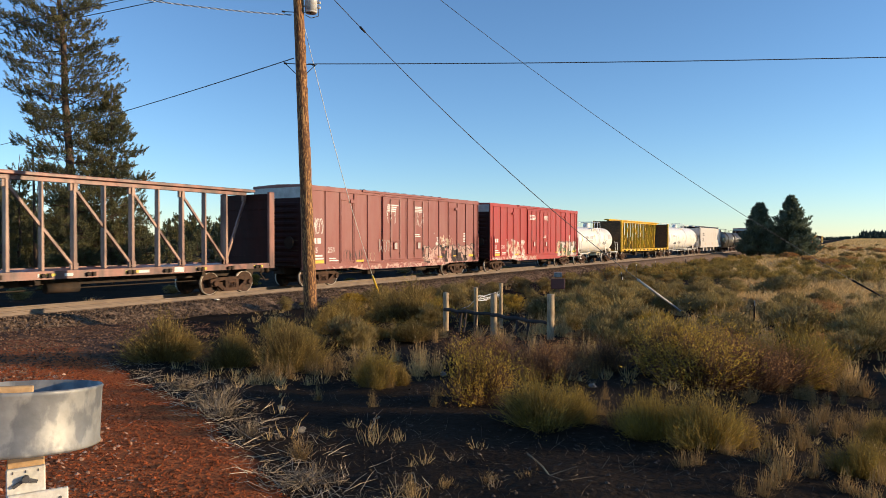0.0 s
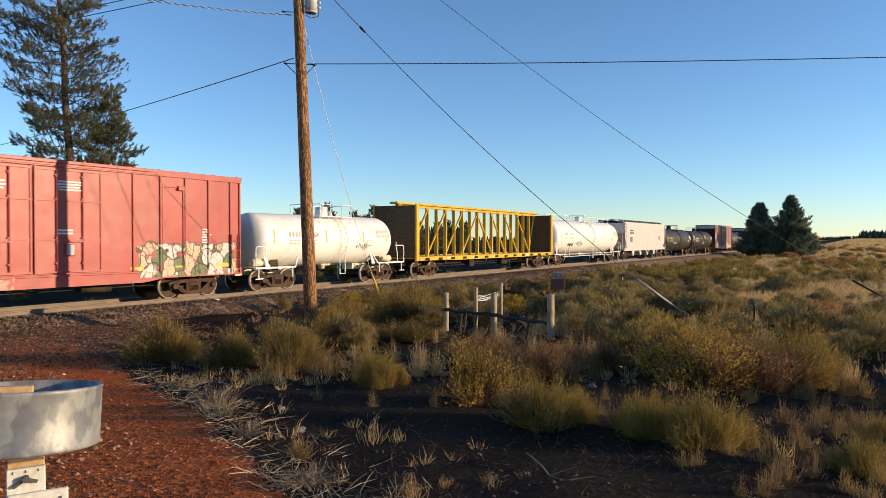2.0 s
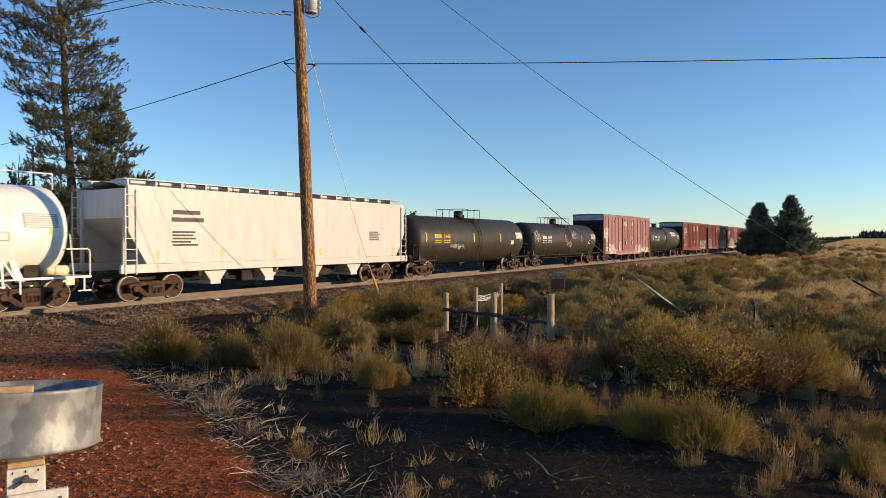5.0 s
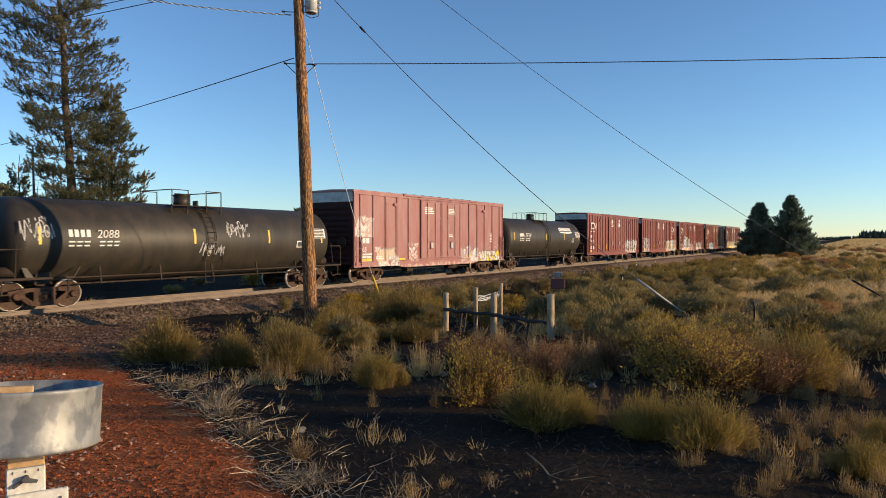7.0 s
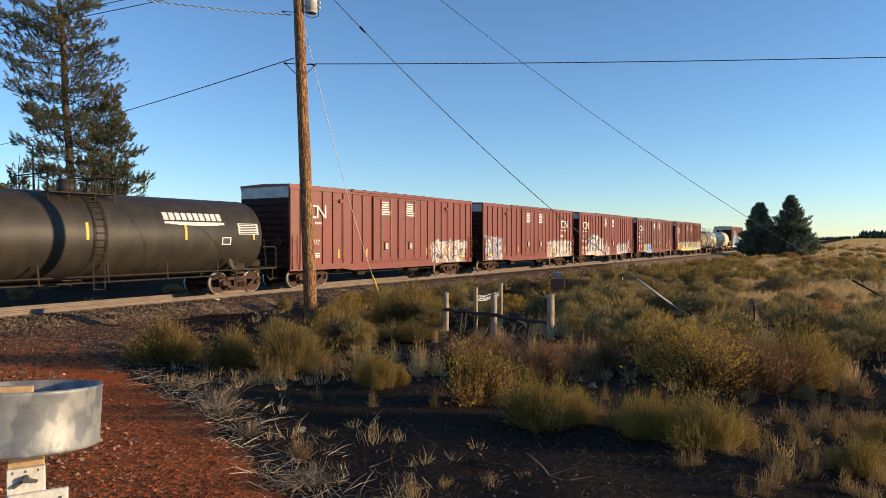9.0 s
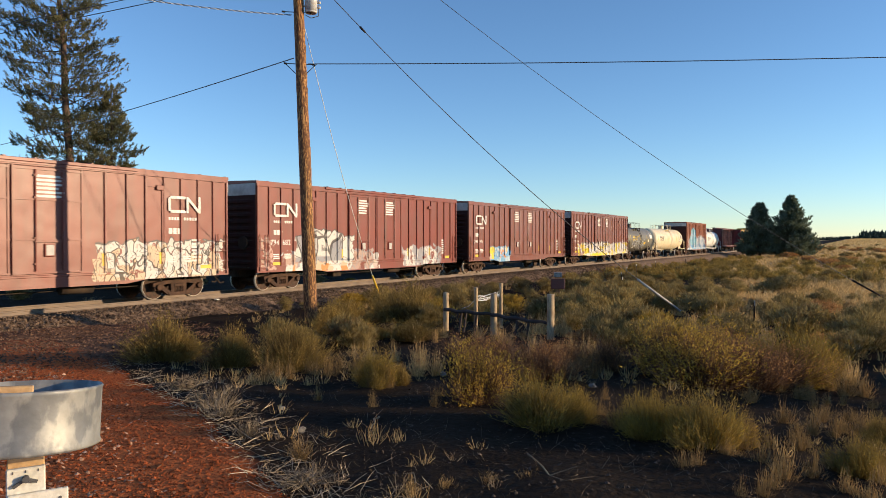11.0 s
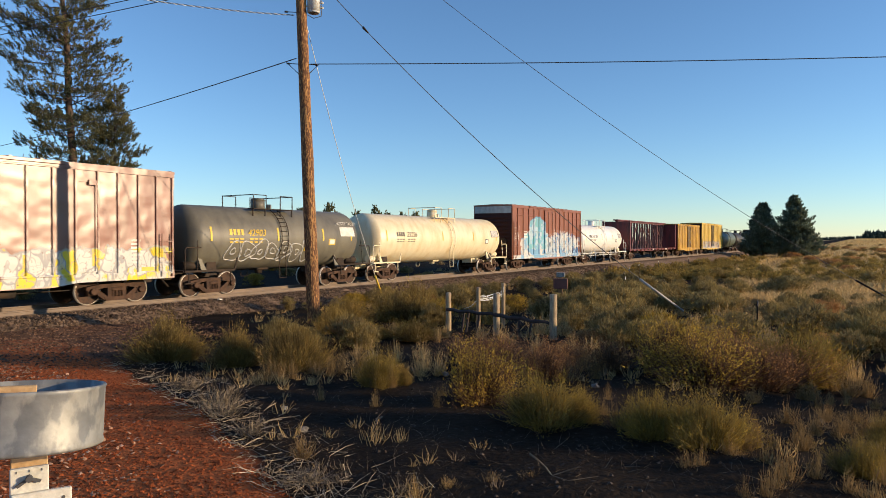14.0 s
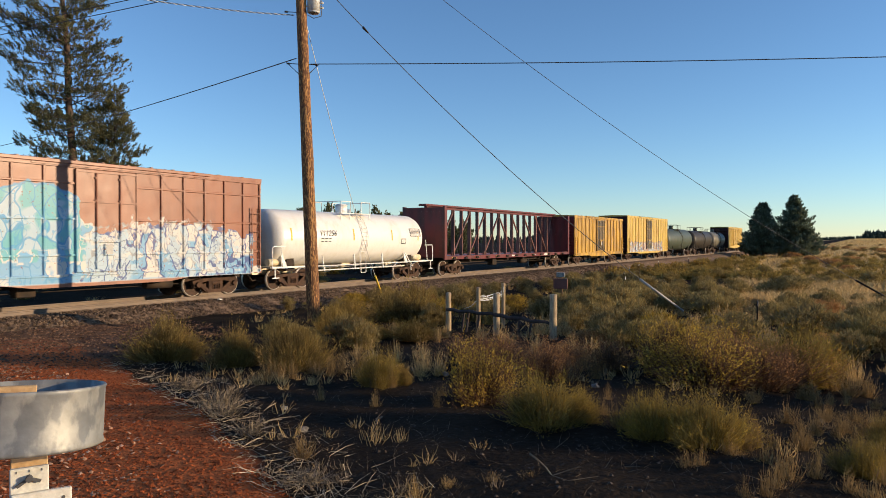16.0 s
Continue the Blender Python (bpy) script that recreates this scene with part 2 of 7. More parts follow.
CINDER_STONE = mat("red_cinder_stone", (0.36, 0.088, 0.027), (0.23, 0.058, 0.020), rough=0.95, spec=0.06, island=0.4, bump=0.4)
LITTER = mat("bleached_straw_litter", (0.56, 0.45, 0.31), (0.36, 0.28, 0.19), rough=0.9, spec=0.06, island=0.3, bump=0)
CHIP = mat("wood_chip", (0.42, 0.25, 0.16), (0.25, 0.12, 0.07), rough=0.9, spec=0.06, island=0.5, bump=0)
TWIG = mat("bleached_twig", (0.24, 0.19, 0.13), (0.15, 0.115, 0.08), rough=0.9, spec=0.06, island=0.3, bump=0)


def leafy(name, c1, c2, island=0.35, scale=1.2, through_=0.25):
    m = mat(name, c1, c2, rough=0.75, island=island, scale=scale, bump=0, world_space=True, spec=0.06)
    nt = m.node_tree
    bs = nt.nodes["Principled BSDF"]
    tr = nt.nodes.new("ShaderNodeBsdfTranslucent")
    mx = nt.nodes.new("ShaderNodeMixShader")
    mx.inputs[0].default_value = through_
    nt.links.new(bs.inputs["Base Color"].links[0].from_socket, tr.inputs[0])
    nt.links.new(bs.outputs[0], mx.inputs[1])
    nt.links.new(tr.outputs[0], mx.inputs[2])
    nt.links.new(mx.outputs[0], nt.nodes["Material Output"].inputs[0])
    return m


BRUSH_A = leafy("rabbitbrush_olive", (0.40, 0.278, 0.072), (0.235, 0.173, 0.058), through_=0.38)
SAGE = leafy("sagebrush_green", (0.375, 0.275, 0.098), (0.212, 0.168, 0.080), through_=0.38)
STEM_A = leafy("rabbitbrush_stem", (0.29, 0.195, 0.06), (0.15, 0.105, 0.042))
STEM_C = leafy("bitterbrush_stem", (0.22, 0.125, 0.075), (0.13, 0.08, 0.055))
BRUSH_B = leafy("rabbitbrush_yellow", (0.44, 0.295, 0.05), (0.28, 0.195, 0.045), through_=0.4)
BRUSH_L = leafy("bitterbrush_leaf", (0.60, 0.40, 0.06), (0.38, 0.255, 0.055), through_=0.4)
BRUSH_C = leafy("bitterbrush_brown", (0.50, 0.27, 0.10), (0.30, 0.16, 0.07), through_=0.4)
STRAW = leafy("dry_grass", (0.64, 0.45, 0.20), (0.48, 0.33, 0.15), through_=0.4)
PALE_STRAW = leafy("bleached_grass", (0.31, 0.235, 0.15), (0.20, 0.15, 0.095))
TALL_STRAW = leafy("tall_grass_stalks", (0.33, 0.22, 0.095), (0.21, 0.14, 0.065), through_=0.3)
NEEDLE = leafy("pine_needles", (0.185, 0.165, 0.072), (0.10, 0.108, 0.062), scale=0.5, through_=0.28)
DARK_NEEDLE = leafy("dark_pine_needles", (0.20, 0.235, 0.155), (0.14, 0.17, 0.12), scale=0.5, through_=0.4)
BARK = mat("pine_bark", (0.12, 0.075, 0.05), (0.06, 0.042, 0.032), rough=0.95, scale=3, stretch=(4, 4, 1), bump=0.6)


def ground_mat():
    # soil tone kept near black: shade on the near ground is in the colour
    m = mat("shade_darkened_dry_soil", (0.034, 0.024, 0.016), (0.019, 0.014, 0.010), rough=0.95, spec=0.04, scale=0.9, grain=14, bump=0.7, bdist=0.04,
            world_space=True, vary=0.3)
    nt = m.node_tree
    N, Lk = nt.nodes, nt.links
    bs = N["Principled BSDF"]
    base = bs.inputs["Base Color"].links[0].from_socket
    pos = N.new("ShaderNodeNewGeometry").outputs["Position"]
    sp = N.new("ShaderNodeSeparateXYZ")
    Lk.new(pos, sp.inputs[0])

    def math_(op, a, b=None):
        n = N.new("ShaderNodeMath")
        n.operation = op
        for i, v in enumerate((a, b)):
            if v is None:
                continue
            if isinstance(v, (int, float)):
                n.inputs[i].default_value = v
            else:
                Lk.new(v, n.inputs[i])
        return n.outputs[0]

    def ramp(v, a, b):
        r = N.new("ShaderNodeMapRange")
        r.interpolation_type = "SMOOTHSTEP"
        r.inputs[1].default_value, r.inputs[2].default_value = a, b
        Lk.new(v, r.inputs[0])
        return r.outputs[0]

    def mixc(f, a, col):
        x = N.new("ShaderNodeMix")
        x.data_type = "RGBA"
        Lk.new(f, x.inputs[0])
        Lk.new(a, x.inputs[6])
        x.inputs[7].default_value = (*col, 1)
        return x.outputs[2]

    nz = N.new("ShaderNodeTexNoise")
    nz.inputs["Scale"].default_value, nz.inputs["Detail"].default_value = 0.8, 5
    Lk.new(pos, nz.inputs["Vector"])
    wob = math_("MULTIPLY", math_("SUBTRACT", nz.outputs[0], 0.5), 2.2)
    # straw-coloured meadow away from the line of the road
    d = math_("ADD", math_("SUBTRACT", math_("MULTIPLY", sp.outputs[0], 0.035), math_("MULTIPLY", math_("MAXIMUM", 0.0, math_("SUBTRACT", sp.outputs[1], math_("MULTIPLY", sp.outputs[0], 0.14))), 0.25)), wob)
    # straw colour left out behind the track, darkening ground the train shades
    train_shade = math_("MULTIPLY", ramp(sp.outputs[1], 18.0, 22.0), math_("SUBTRACT", 1.0, ramp(sp.outputs[1], 45.0, 60.0)))
    c = mixc(math_("MULTIPLY", ramp(d, 1.3, 3.0), math_("SUBTRACT", 1.0, train_shade)), base, (0.54, 0.37, 0.175))
    # grey gravel at the crossing, then red cinder along the drive
    e = math_("ADD", math_("SUBTRACT", sp.outputs[1], math_("MULTIPLY", sp.outputs[0], 1.95)), math_("ADD", math_("MULTIPLY", wob, 0.8), 3.75))
    g = math_("MULTIPLY", ramp(e, -4.0, -2.0), math_("MULTIPLY", ramp(math_("ADD", sp.outputs[1], wob), 11.0, 14.5), math_("SUBTRACT", 1.0, ramp(sp.outputs[1], 20.5, 23.0))))
    e2 = math_("SUBTRACT", e, math_("MULTIPLY", math_("MAXIMUM", 0.0, math_("SUBTRACT", sp.outputs[1], 8.2)), 0.28))
    red = math_("MULTIPLY", ramp(e2, 0.0, 0.7), math_("SUBTRACT", 1.0, ramp(math_("ADD", sp.outputs[1], math_("MULTIPLY", wob, 2.0)), 13.0, 19.0)))
    c = mixc(g, c, (0.135, 0.08, 0.051))
    c = mixc(red, c, (0.56, 0.155, 0.047))
    gr = N.new("ShaderNodeTexNoise")
    gr.inputs["Scale"].default_value, gr.inputs["Detail"].default_value = 42, 3
    Lk.new(pos, gr.inputs["Vector"])
    c = mixc(math_("MULTIPLY", red, ramp(gr.outputs[0], 0.47, 0.6)), c, (0.36, 0.098, 0.033))
    Lk.new(c, bs.inputs["Base Color"])
    vo = N.new("ShaderNodeTexNoise")
    vo.inputs["Scale"].default_value, vo.inputs["Detail"].default_value, vo.inputs["Roughness"].default_value = 26, 6, 0.75
    Lk.new(pos, vo.inputs["Vector"])
    b2 = N.new("ShaderNodeBump")
    b2.inputs["Strength"].default_value, b2.inputs["Distance"].default_value = 0.35, 0.03
    Lk.new(vo.outputs[0], b2.inputs["Height"])
    Lk.new(bs.inputs["Normal"].links[0].from_socket, b2.inputs["Normal"])
    Lk.new(b2.outputs[0], bs.inputs["Normal"])
    return m


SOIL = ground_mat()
rng = np.random.default_rng(7)


# ---- mesh helpers ----
def part(name, bm, material, parent=None, label="", m=None, smooth=False):
    me = bpy.data.meshes.new(name)
    if smooth:
        for fc in bm.faces:
            fc.smooth = True
    bm.to_mesh(me)
    bm.free()
    for one in (material if isinstance(material, (list, tuple)) else [material]):
        me.materials.append(one)
    return share(name, me, parent, label, m)


def share(name, me, parent=None, label="", m=None):
    ob = new(name, me)
    if parent is not None:
        ob.parent = parent
    if m is not None:
        ob.matrix_basis = m
    if label:
        ob["label"] = label
    return ob


def raw(name, v, faces, material, parent=None, label=""):
    me = bpy.data.meshes.new(name)
    me.from_pydata(v.tolist() if hasattr(v, "tolist") else v, [], faces.tolist() if hasattr(faces, "tolist") else faces)
    me.materials.append(material)
    me.update()
    return share(name, me, parent, label)


def box(bm, x0, x1, y0, y1, z0, z1, bevel=0.0, mi=0):
    vs = [bm.verts.new((x, y, z)) for x in (x0, x1) for y in (y0, y1) for z in (z0, z1)]
    fs = [bm.faces.new([vs[i] for i in q]) for q in
          ((0, 1, 3, 2), (4, 6, 7, 5), (0, 4, 5, 1), (2, 3, 7, 6), (0, 2, 6, 4), (1, 5, 7, 3))]
    for fc in fs:
        fc.material_index = mi
    if bevel:
        es = list({e for fc in fs for e in fc.edges})
        bmesh.ops.bevel(bm, geom=es, offset=bevel, segments=1, affect="EDGES")
    return bm


def tube(bm, p0, p1, r0, r1=None, seg=8, caps=True, mi=0):
    p0, p1 = Vector(p0), Vector(p1)
    r1 = r0 if r1 is None else r1
    ax = (p1 - p0).normalized()
    u = ax.orthogonal().normalized()
    w = ax.cross(u)
    rings = []
    for p, r in ((p0, r0), (p1, r1)):
        rings.append([bm.verts.new(p + r * (math.cos(2 * math.pi * k / seg) * u + math.sin(2 * math.pi * k / seg) * w)) for k in range(seg)])
    for k in range(seg):
        fc = bm.faces.new((rings[0][k], rings[0][(k + 1) % seg], rings[1][(k + 1) % seg], rings[1][k]))
        fc.material_index, fc.smooth = mi, seg > 6
    if caps:
        bm.faces.new(rings[0][::-1]).material_index = mi
        bm.faces.new(rings[1]).material_index = mi
    return bm


def slab(bm, outline, y0, y1, mi=0):
    """An outline in x and z, given depth from y0 to y1."""
    a = [bm.verts.new((x, y0, z)) for x, z in outline]
    b = [bm.verts.new((x, y1, z)) for x, z in outline]
    n = len(a)
    for fc in [bm.faces.new(a), bm.faces.new(b[::-1])] + [bm.faces.new((a[i], b[i], b[(i + 1) % n], a[(i + 1) % n])) for i in range(n)]:
        fc.material_index = mi
    return bm


def strut(bm, p0, p1, w, d, mi=0):
    """A bar between two points of the x-z plane, w wide, d deep in y."""
    p0, p1 = Vector(p0), Vector(p1)
    ax = (p1 - p0).normalized()
    n = Vector((-ax.z, 0, ax.x)) * w / 2
    q = Vector((0, d / 2, 0))
    vs = [bm.verts.new(p + s * n + t * q) for p in (p0, p1) for s in (-1, 1) for t in (-1, 1)]
    for i in ((0, 1, 3, 2), (4, 6, 7, 5), (0, 4, 5, 1), (2, 3, 7, 6), (0, 2, 6, 4), (1, 5, 7, 3)):
        bm.faces.new([vs[k] for k in i]).material_index = mi
    return bm


def lathe_x(bm, profile, seg, cz, mi=0, sy=1.0):
    """Turn a profile of (x, radius) round a lengthwise axis at height cz."""
    rings = []
    for x, r in profile:
        if r < 1e-4:
            rings.append([bm.verts.new((x, 0, cz))])
        else:
            rings.append([bm.verts.new((x, r * math.sin(2 * math.pi * k / seg), cz + r * math.cos(2 * math.pi * k / seg))) for k in range(seg)])
    for a, b in zip(rings, rings[1:]):
        for k in range(seg):
            k2 = (k + 1) % seg
            if len(a) == 1:
                fc = bm.faces.new((a[0], b[k], b[k2]))
            elif len(b) == 1:
                fc = bm.faces.new((a[k], b[0], a[k2]))
            else:
                fc = bm.faces.new((a[k], b[k], b[k2], a[k2]))
            fc.smooth, fc.material_index = True, mi
    bmesh.ops.recalc_face_normals(bm, faces=bm.faces)
    return bm


def wire(name, pts, r, material, parent=None, label=""):
    cu = bpy.data.curves.new(name, "CURVE")
    cu.dimensions, cu.bevel_depth, cu.bevel_resolution = "3D", r, 2
    sp = cu.splines.new("POLY")
    sp.points.add(len(pts) - 1)
    for p, q in zip(sp.points, pts):
        p.co = (*q, 1)
    cu.materials.append(material)
    tmp = bpy.data.objects.new(name, cu)
    scene.collection.objects.link(tmp)
    me = bpy.data.meshes.new_from_object(tmp.evaluated_get(bpy.context.evaluated_depsgraph_get()))
    bpy.data.objects.remove(tmp)
    return share(name, me, parent, label)


def text_mesh(s, size):
    cu = bpy.data.curves.new("lettering", "FONT")
    cu.body, cu.size, cu.extrude, cu.align_x, cu.resolution_u = s, size, 0.002, "LEFT", 3
    tmp = bpy.data.objects.new("lettering", cu)
    scene.collection.objects.link(tmp)
    me = bpy.data.meshes.new_from_object(tmp.evaluated_get(bpy.context.evaluated_depsgraph_get()))
    bpy.data.objects.remove(tmp)
    return me


# ---- land ----
TRACK_Y = 23.36


def ground_z(x, y):
    r = np.hypot(x, y)
    base = np.interp(r, [0, 5, 12, 20, 26, 32, 60, 5000], [0.55, 0.27, -0.08, -0.27, -0.52, -0.68, -0.85, -0.9])
    # the meadow climbs slowly, far out on the near side of the line
    side = np.clip((0.095 - y / np.maximum(x, 1.0)) / 0.085, 0, 1) * (x > 0)
    return base + side * np.interp(r, [120, 300, 900, 5000], [0.0, 0.6, 4.2, 9.5])


def lumps(x, y):
    r = np.random.default_rng(77)
    out = 0.0
    for k in range(26):
        a, w, p = r.uniform(0, 6.283), 0.7 * 1.12 ** k, r.uniform(0, 6.283)
        out = out + 0.022 / (1 + 0.18 * k) * np.sin(w * (np.cos(a) * x + np.sin(a) * y) + p)
    e = y - 1.95 * x + 3.75 - 0.28 * np.maximum(0, y - 8.2)
    return out * (1 - np.clip((e + 0.4) / 1.2, 0, 1) * np.clip((15 - y) / 3, 0, 1))


def make_ground():
    far = [45, 52, 60, 70, 85, 100, 125, 150, 190, 250, 330, 450, 650, 1000, 1600, 2600, 4200]
    xs = np.array([-v for v in far[::-1]] + list(np.arange(-40, 0, 2.0)) + list(np.arange(0, 42, 0.3)) + far)
    ys = np.array([-v for v in far[::-1]] + list(np.arange(-40, -4, 2.0)) + list(np.arange(-4, 30, 0.3)) + [32, 36, 40] + far)
    gx, gy = np.meshgrid(xs, ys, indexing="ij")
    near = np.clip(1.4 - np.hypot(gx, gy) / 60, 0, 1)
    gz = ground_z(gx, gy) + lumps(gx, gy) * near
    v = np.stack([gx, gy, gz], -1).reshape(-1, 3)
    nx, ny = len(xs), len(ys)
    i, j = np.meshgrid(np.arange(nx - 1), np.arange(ny - 1), indexing="ij")
    a = (i * ny + j).reshape(-1)
    f = np.stack([a, a + ny, a + ny + 1, a + 1], 1)
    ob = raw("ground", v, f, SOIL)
    for p in ob.data.polygons:
        p.use_smooth = True
    tagged(ob, "dry sandy soil darkened for shade, with red cinder drive and straw meadow", "ground", kind="structure")


make_ground()


def make_track():
    xs = np.concatenate([np.arange(-60, 4, 4.0), np.arange(4, 60, 0.25), np.arange(60, 200, 4.0), [260, 400, 700, 1200, 2500]])
    prof = [(-5.2, -1.1), (-3.2, -0.72), (-2.85, -0.56), (-2.35, -0.36), (-1.85, -0.22), (-1.0, -0.19), (0, -0.19), (1.0, -0.19), (1.85, -0.22), (3.0, -0.6), (5.0, -1.1)]
    v, r = [], np.random.default_rng(3)
    for x in xs:
        for k, (y, z) in enumerate(prof):
            w = 0.05 if 4 <= x < 60 else 0.0
            v.append((x, TRACK_Y + y + w * r.normal(), z + 0.5 * w * r.normal()))
    n = len(prof)
    f = [(i * n + k, i * n + k + 1, (i + 1) * n + k + 1, (i + 1) * n + k) for i in range(len(xs) - 1) for k in range(n - 1)]
    bed = raw("ballast_bed", np.array(v), np.array([q[::-1] for q in f]), STONE)
    tagged(bed, "bank of crushed grey-brown railway ballast", "ballast", kind="structure")
    track = tagged(new("railway_track"), "single railway track with tan rusty rails on wooden ties", "railway track", kind="structure")
    for side in (-0.7525, 0.7525):
        bm = bmesh.new()
        y = TRACK_Y + side
        out = [(-0.075, -0.175), (0.075, -0.175), (0.075, -0.155), (0.012, -0.14), (0.012, -0.05), (0.037, -0.04), (0.037, 0.0),
               (-0.037, 0.0), (-0.037, -0.04), (-0.012, -0.05), (-0.012, -0.14), (-0.075, -0.155)]
        a = [bm.verts.new((-60, y + p, q)) for p, q in out]
        b = [bm.verts.new((2500, y + p, q)) for p, q in out]
        for k in range(len(out)):
            bm.faces.new((a[k], b[k], b[(k + 1) % len(out)], a[(k + 1) % len(out)]))
        bmesh.ops.recalc_face_normals(bm, faces=bm.faces)
        part("rail", bm, RAIL, track)
    bm = box(bmesh.new(), -0.115, 0.115, -1.3, 1.3, -0.17, 0.0, 0.012)
    me = part("tie", bm, TIE, track, m=pose(4, TRACK_Y, -0.2)).data
    for k in range(1, 150):
        share("tie", me, track, m=pose(4 + 0.54 * k, TRACK_Y + random.uniform(-0.05, 0.05), -0.2, rz=random.uniform(-1, 1)))


make_track()

OCTA = np.array([(1, 0, 0), (-1, 0, 0), (0, 1, 0), (0, -1, 0), (0, 0, 1), (0, 0, -1)], float)
OCTA_F = np.array([(0, 2, 4), (2, 1, 4), (1, 3, 4), (3, 0, 4)])  # the buried underside is left open


def pebbles(name, pts, sizes, material, label, category, flat=0.7):
    """Many small angular stones in one mesh."""
    n = len(pts)
    r = np.random.default_rng(n)
    v = OCTA[None] * (sizes[:, None, None] * r.uniform(0.55, 1.2, (n, 6, 1)))
    ang = r.uniform(0, 6.28, n)
    c, s = np.cos(ang)[:, None], np.sin(ang)[:, None]
    tilt = r.normal(0, 0.5, n)[:, None]
    x, y, z = v[..., 0], v[..., 1], v[..., 2] * flat
    x, z = x * np.cos(tilt) - z * np.sin(tilt), x * np.sin(tilt) + z * np.cos(tilt)
    v = np.stack([x * c - y * s, x * s + y * c, z], -1) + pts[:, None]
    f = (OCTA_F[None] + 6 * np.arange(n)[:, None, None]).reshape(-1, 3)
    return tagged(raw(name, v.reshape(-1, 3), f, material), label, category, kind="stuff")


def scatter_stones():
    r = np.random.default_rng(11)
    n = 30000
    x = 5 + 60 * r.random(n) ** 1.5
    o = r.uniform(-3.3, -0.9, n)
    z = np.interp(o, [-3.2, -2.85, -2.35, -1.85, -1.0], [-0.66, -0.55, -0.36, -0.22, -0.19])
    pts = np.stack([x, TRACK_Y + o, np.maximum(z, -0.7) + r.uniform(-0.01, 0.03, n)], -1)
    pebbles("ballast_stones", pts, r.uniform(0.028, 0.068, n), STONE, "loose crushed grey-brown ballast stones beside the rails", "stones")


scatter_stones()


# ---- railway cars ----
def wheel_mesh():
    bm = bmesh.new()
    for s in (-1, 1):
        y = 0.745 * s
        prof = [(0.09, 0.05), (0.12, 0.07), (0.33, 0.02), (0.385, 0.055), (0.437, 0.062), (0.458, 0.06), (0.462, -0.03), (0.49, -0.05), (0.49, -0.075), (0.39, -0.075), (0.33, -0.03), (0.09, -0.05)]
        seg, rings = 20, []
        for rad, o in prof:
            rings.append([bm.verts.new((rad * math.cos(2 * math.pi * k / seg), y + s * o, rad * math.sin(2 * math.pi * k / seg))) for k in range(seg)])
        for i in range(len(rings) - 1):
            for k in range(seg):
                fc = bm.faces.new((rings[i][k], rings[i][(k + 1) % seg], rings[i + 1][(k + 1) % seg], rings[i + 1][k]))
                fc.smooth, fc.material_index = True, 1 if i in (4, 5) else 0
    tube(bm, (0, -1.02, 0), (0, 1.02, 0), 0.085, seg=12)
    bmesh.ops.recalc_face_normals(bm, faces=bm.faces)
    me = bpy.data.meshes.new("wheel_set")
    bm.to_mesh(me)
    bm.free()
    me.materials.append(WHEEL), me.materials.append(TREAD)
    return me


def side_frame_mesh():
    """A cast bogie side: arched top chord, dropped bottom chord, columns, springs and bearing caps."""
    bm = bmesh.new()
    top = [(-1.10, 0.62), (-0.62, 0.70), (0.62, 0.70), (1.10, 0.62), (1.10, 0.50), (0.95, 0.48), (0.45, 0.58), (-0.45, 0.58), (-0.95, 0.48), (-1.10, 0.50)]
    slab(bm, top, -0.09, 0.09)
    for s in (-1, 1):
        slab(bm, [(s * 0.98, 0.56), (s * 0.72, 0.56), (s * 0.30, 0.24), (s * 0.46, 0.16)][::s], -0.08, 0.08)
        slab(bm, [(s * 0.20, 0.60), (s * 0.34, 0.60), (s * 0.34, 0.22), (s * 0.20, 0.22)][::s], -0.09, 0.09)
        box(bm, s * 0.89 - 0.16, s * 0.89 + 0.16, -0.10, 0.10, 0.34, 0.56, 0.02)
        tube(bm, (s * 0.89, -0.20, 0.46), (s * 0.89, -0.09, 0.46), 0.095, 0.115, seg=12)
    slab(bm, [(-0.48, 0.26), (0.48, 0.26), (0.40, 0.13), (-0.40, 0.13)][::-1], -0.10, 0.10)
    for x in (-0.13, 0.0, 0.13):
        for z in np.arange(0.27, 0.46, 0.035):
            tube(bm, (x, -0.03, z), (x, -0.03, z + 0.022), 0.06, seg=8)
    box(bm, -0.2, 0.2, -0.11, 0.1, 0.46, 0.57, 0.015)
    bmesh.ops.recalc_face_normals(bm, faces=bm.faces)
    me = bpy.data.meshes.new("side_frame")
    bm.to_mesh(me)
    bm.free()
    me.materials.append(RUST)
    return me


WHEELS, FRAME_ME = wheel_mesh(), side_frame_mesh()
_b = bmesh.new()
box(_b, -0.18, 0.18, -1.05, 1.05, 0.50, 0.72, 0.03)
tube(_b, (0, 0, 0.7), (0, 0, 0.85), 0.2, seg=12)
BOLSTER = bpy.data.meshes.new("bogie")
_b.to_mesh(BOLSTER)
_b.free()
BOLSTER.materials.append(STEEL)
_c = bmesh.new()
box(_c, -0.62, 0.0, -0.1, 0.1, 0.78, 0.96, 0.03)
box(_c, -0.78, -0.55, -0.14, 0.14, 0.74, 1.0, 0.05)
tube(_c, (-0.3, 0.35, 0.75), (-0.62, 0.33, 0.42), 0.03, seg=6)
tube(_c, (-0.62, 0.33, 0.42), (-0.8, 0.33, 0.45), 0.03, seg=6)
COUPLER = bpy.data.meshes.new("coupler")
_c.to_mesh(COUPLER)
_c.free()
COUPLER.materials.append(STEEL)
ROLLING, CARS = [], []


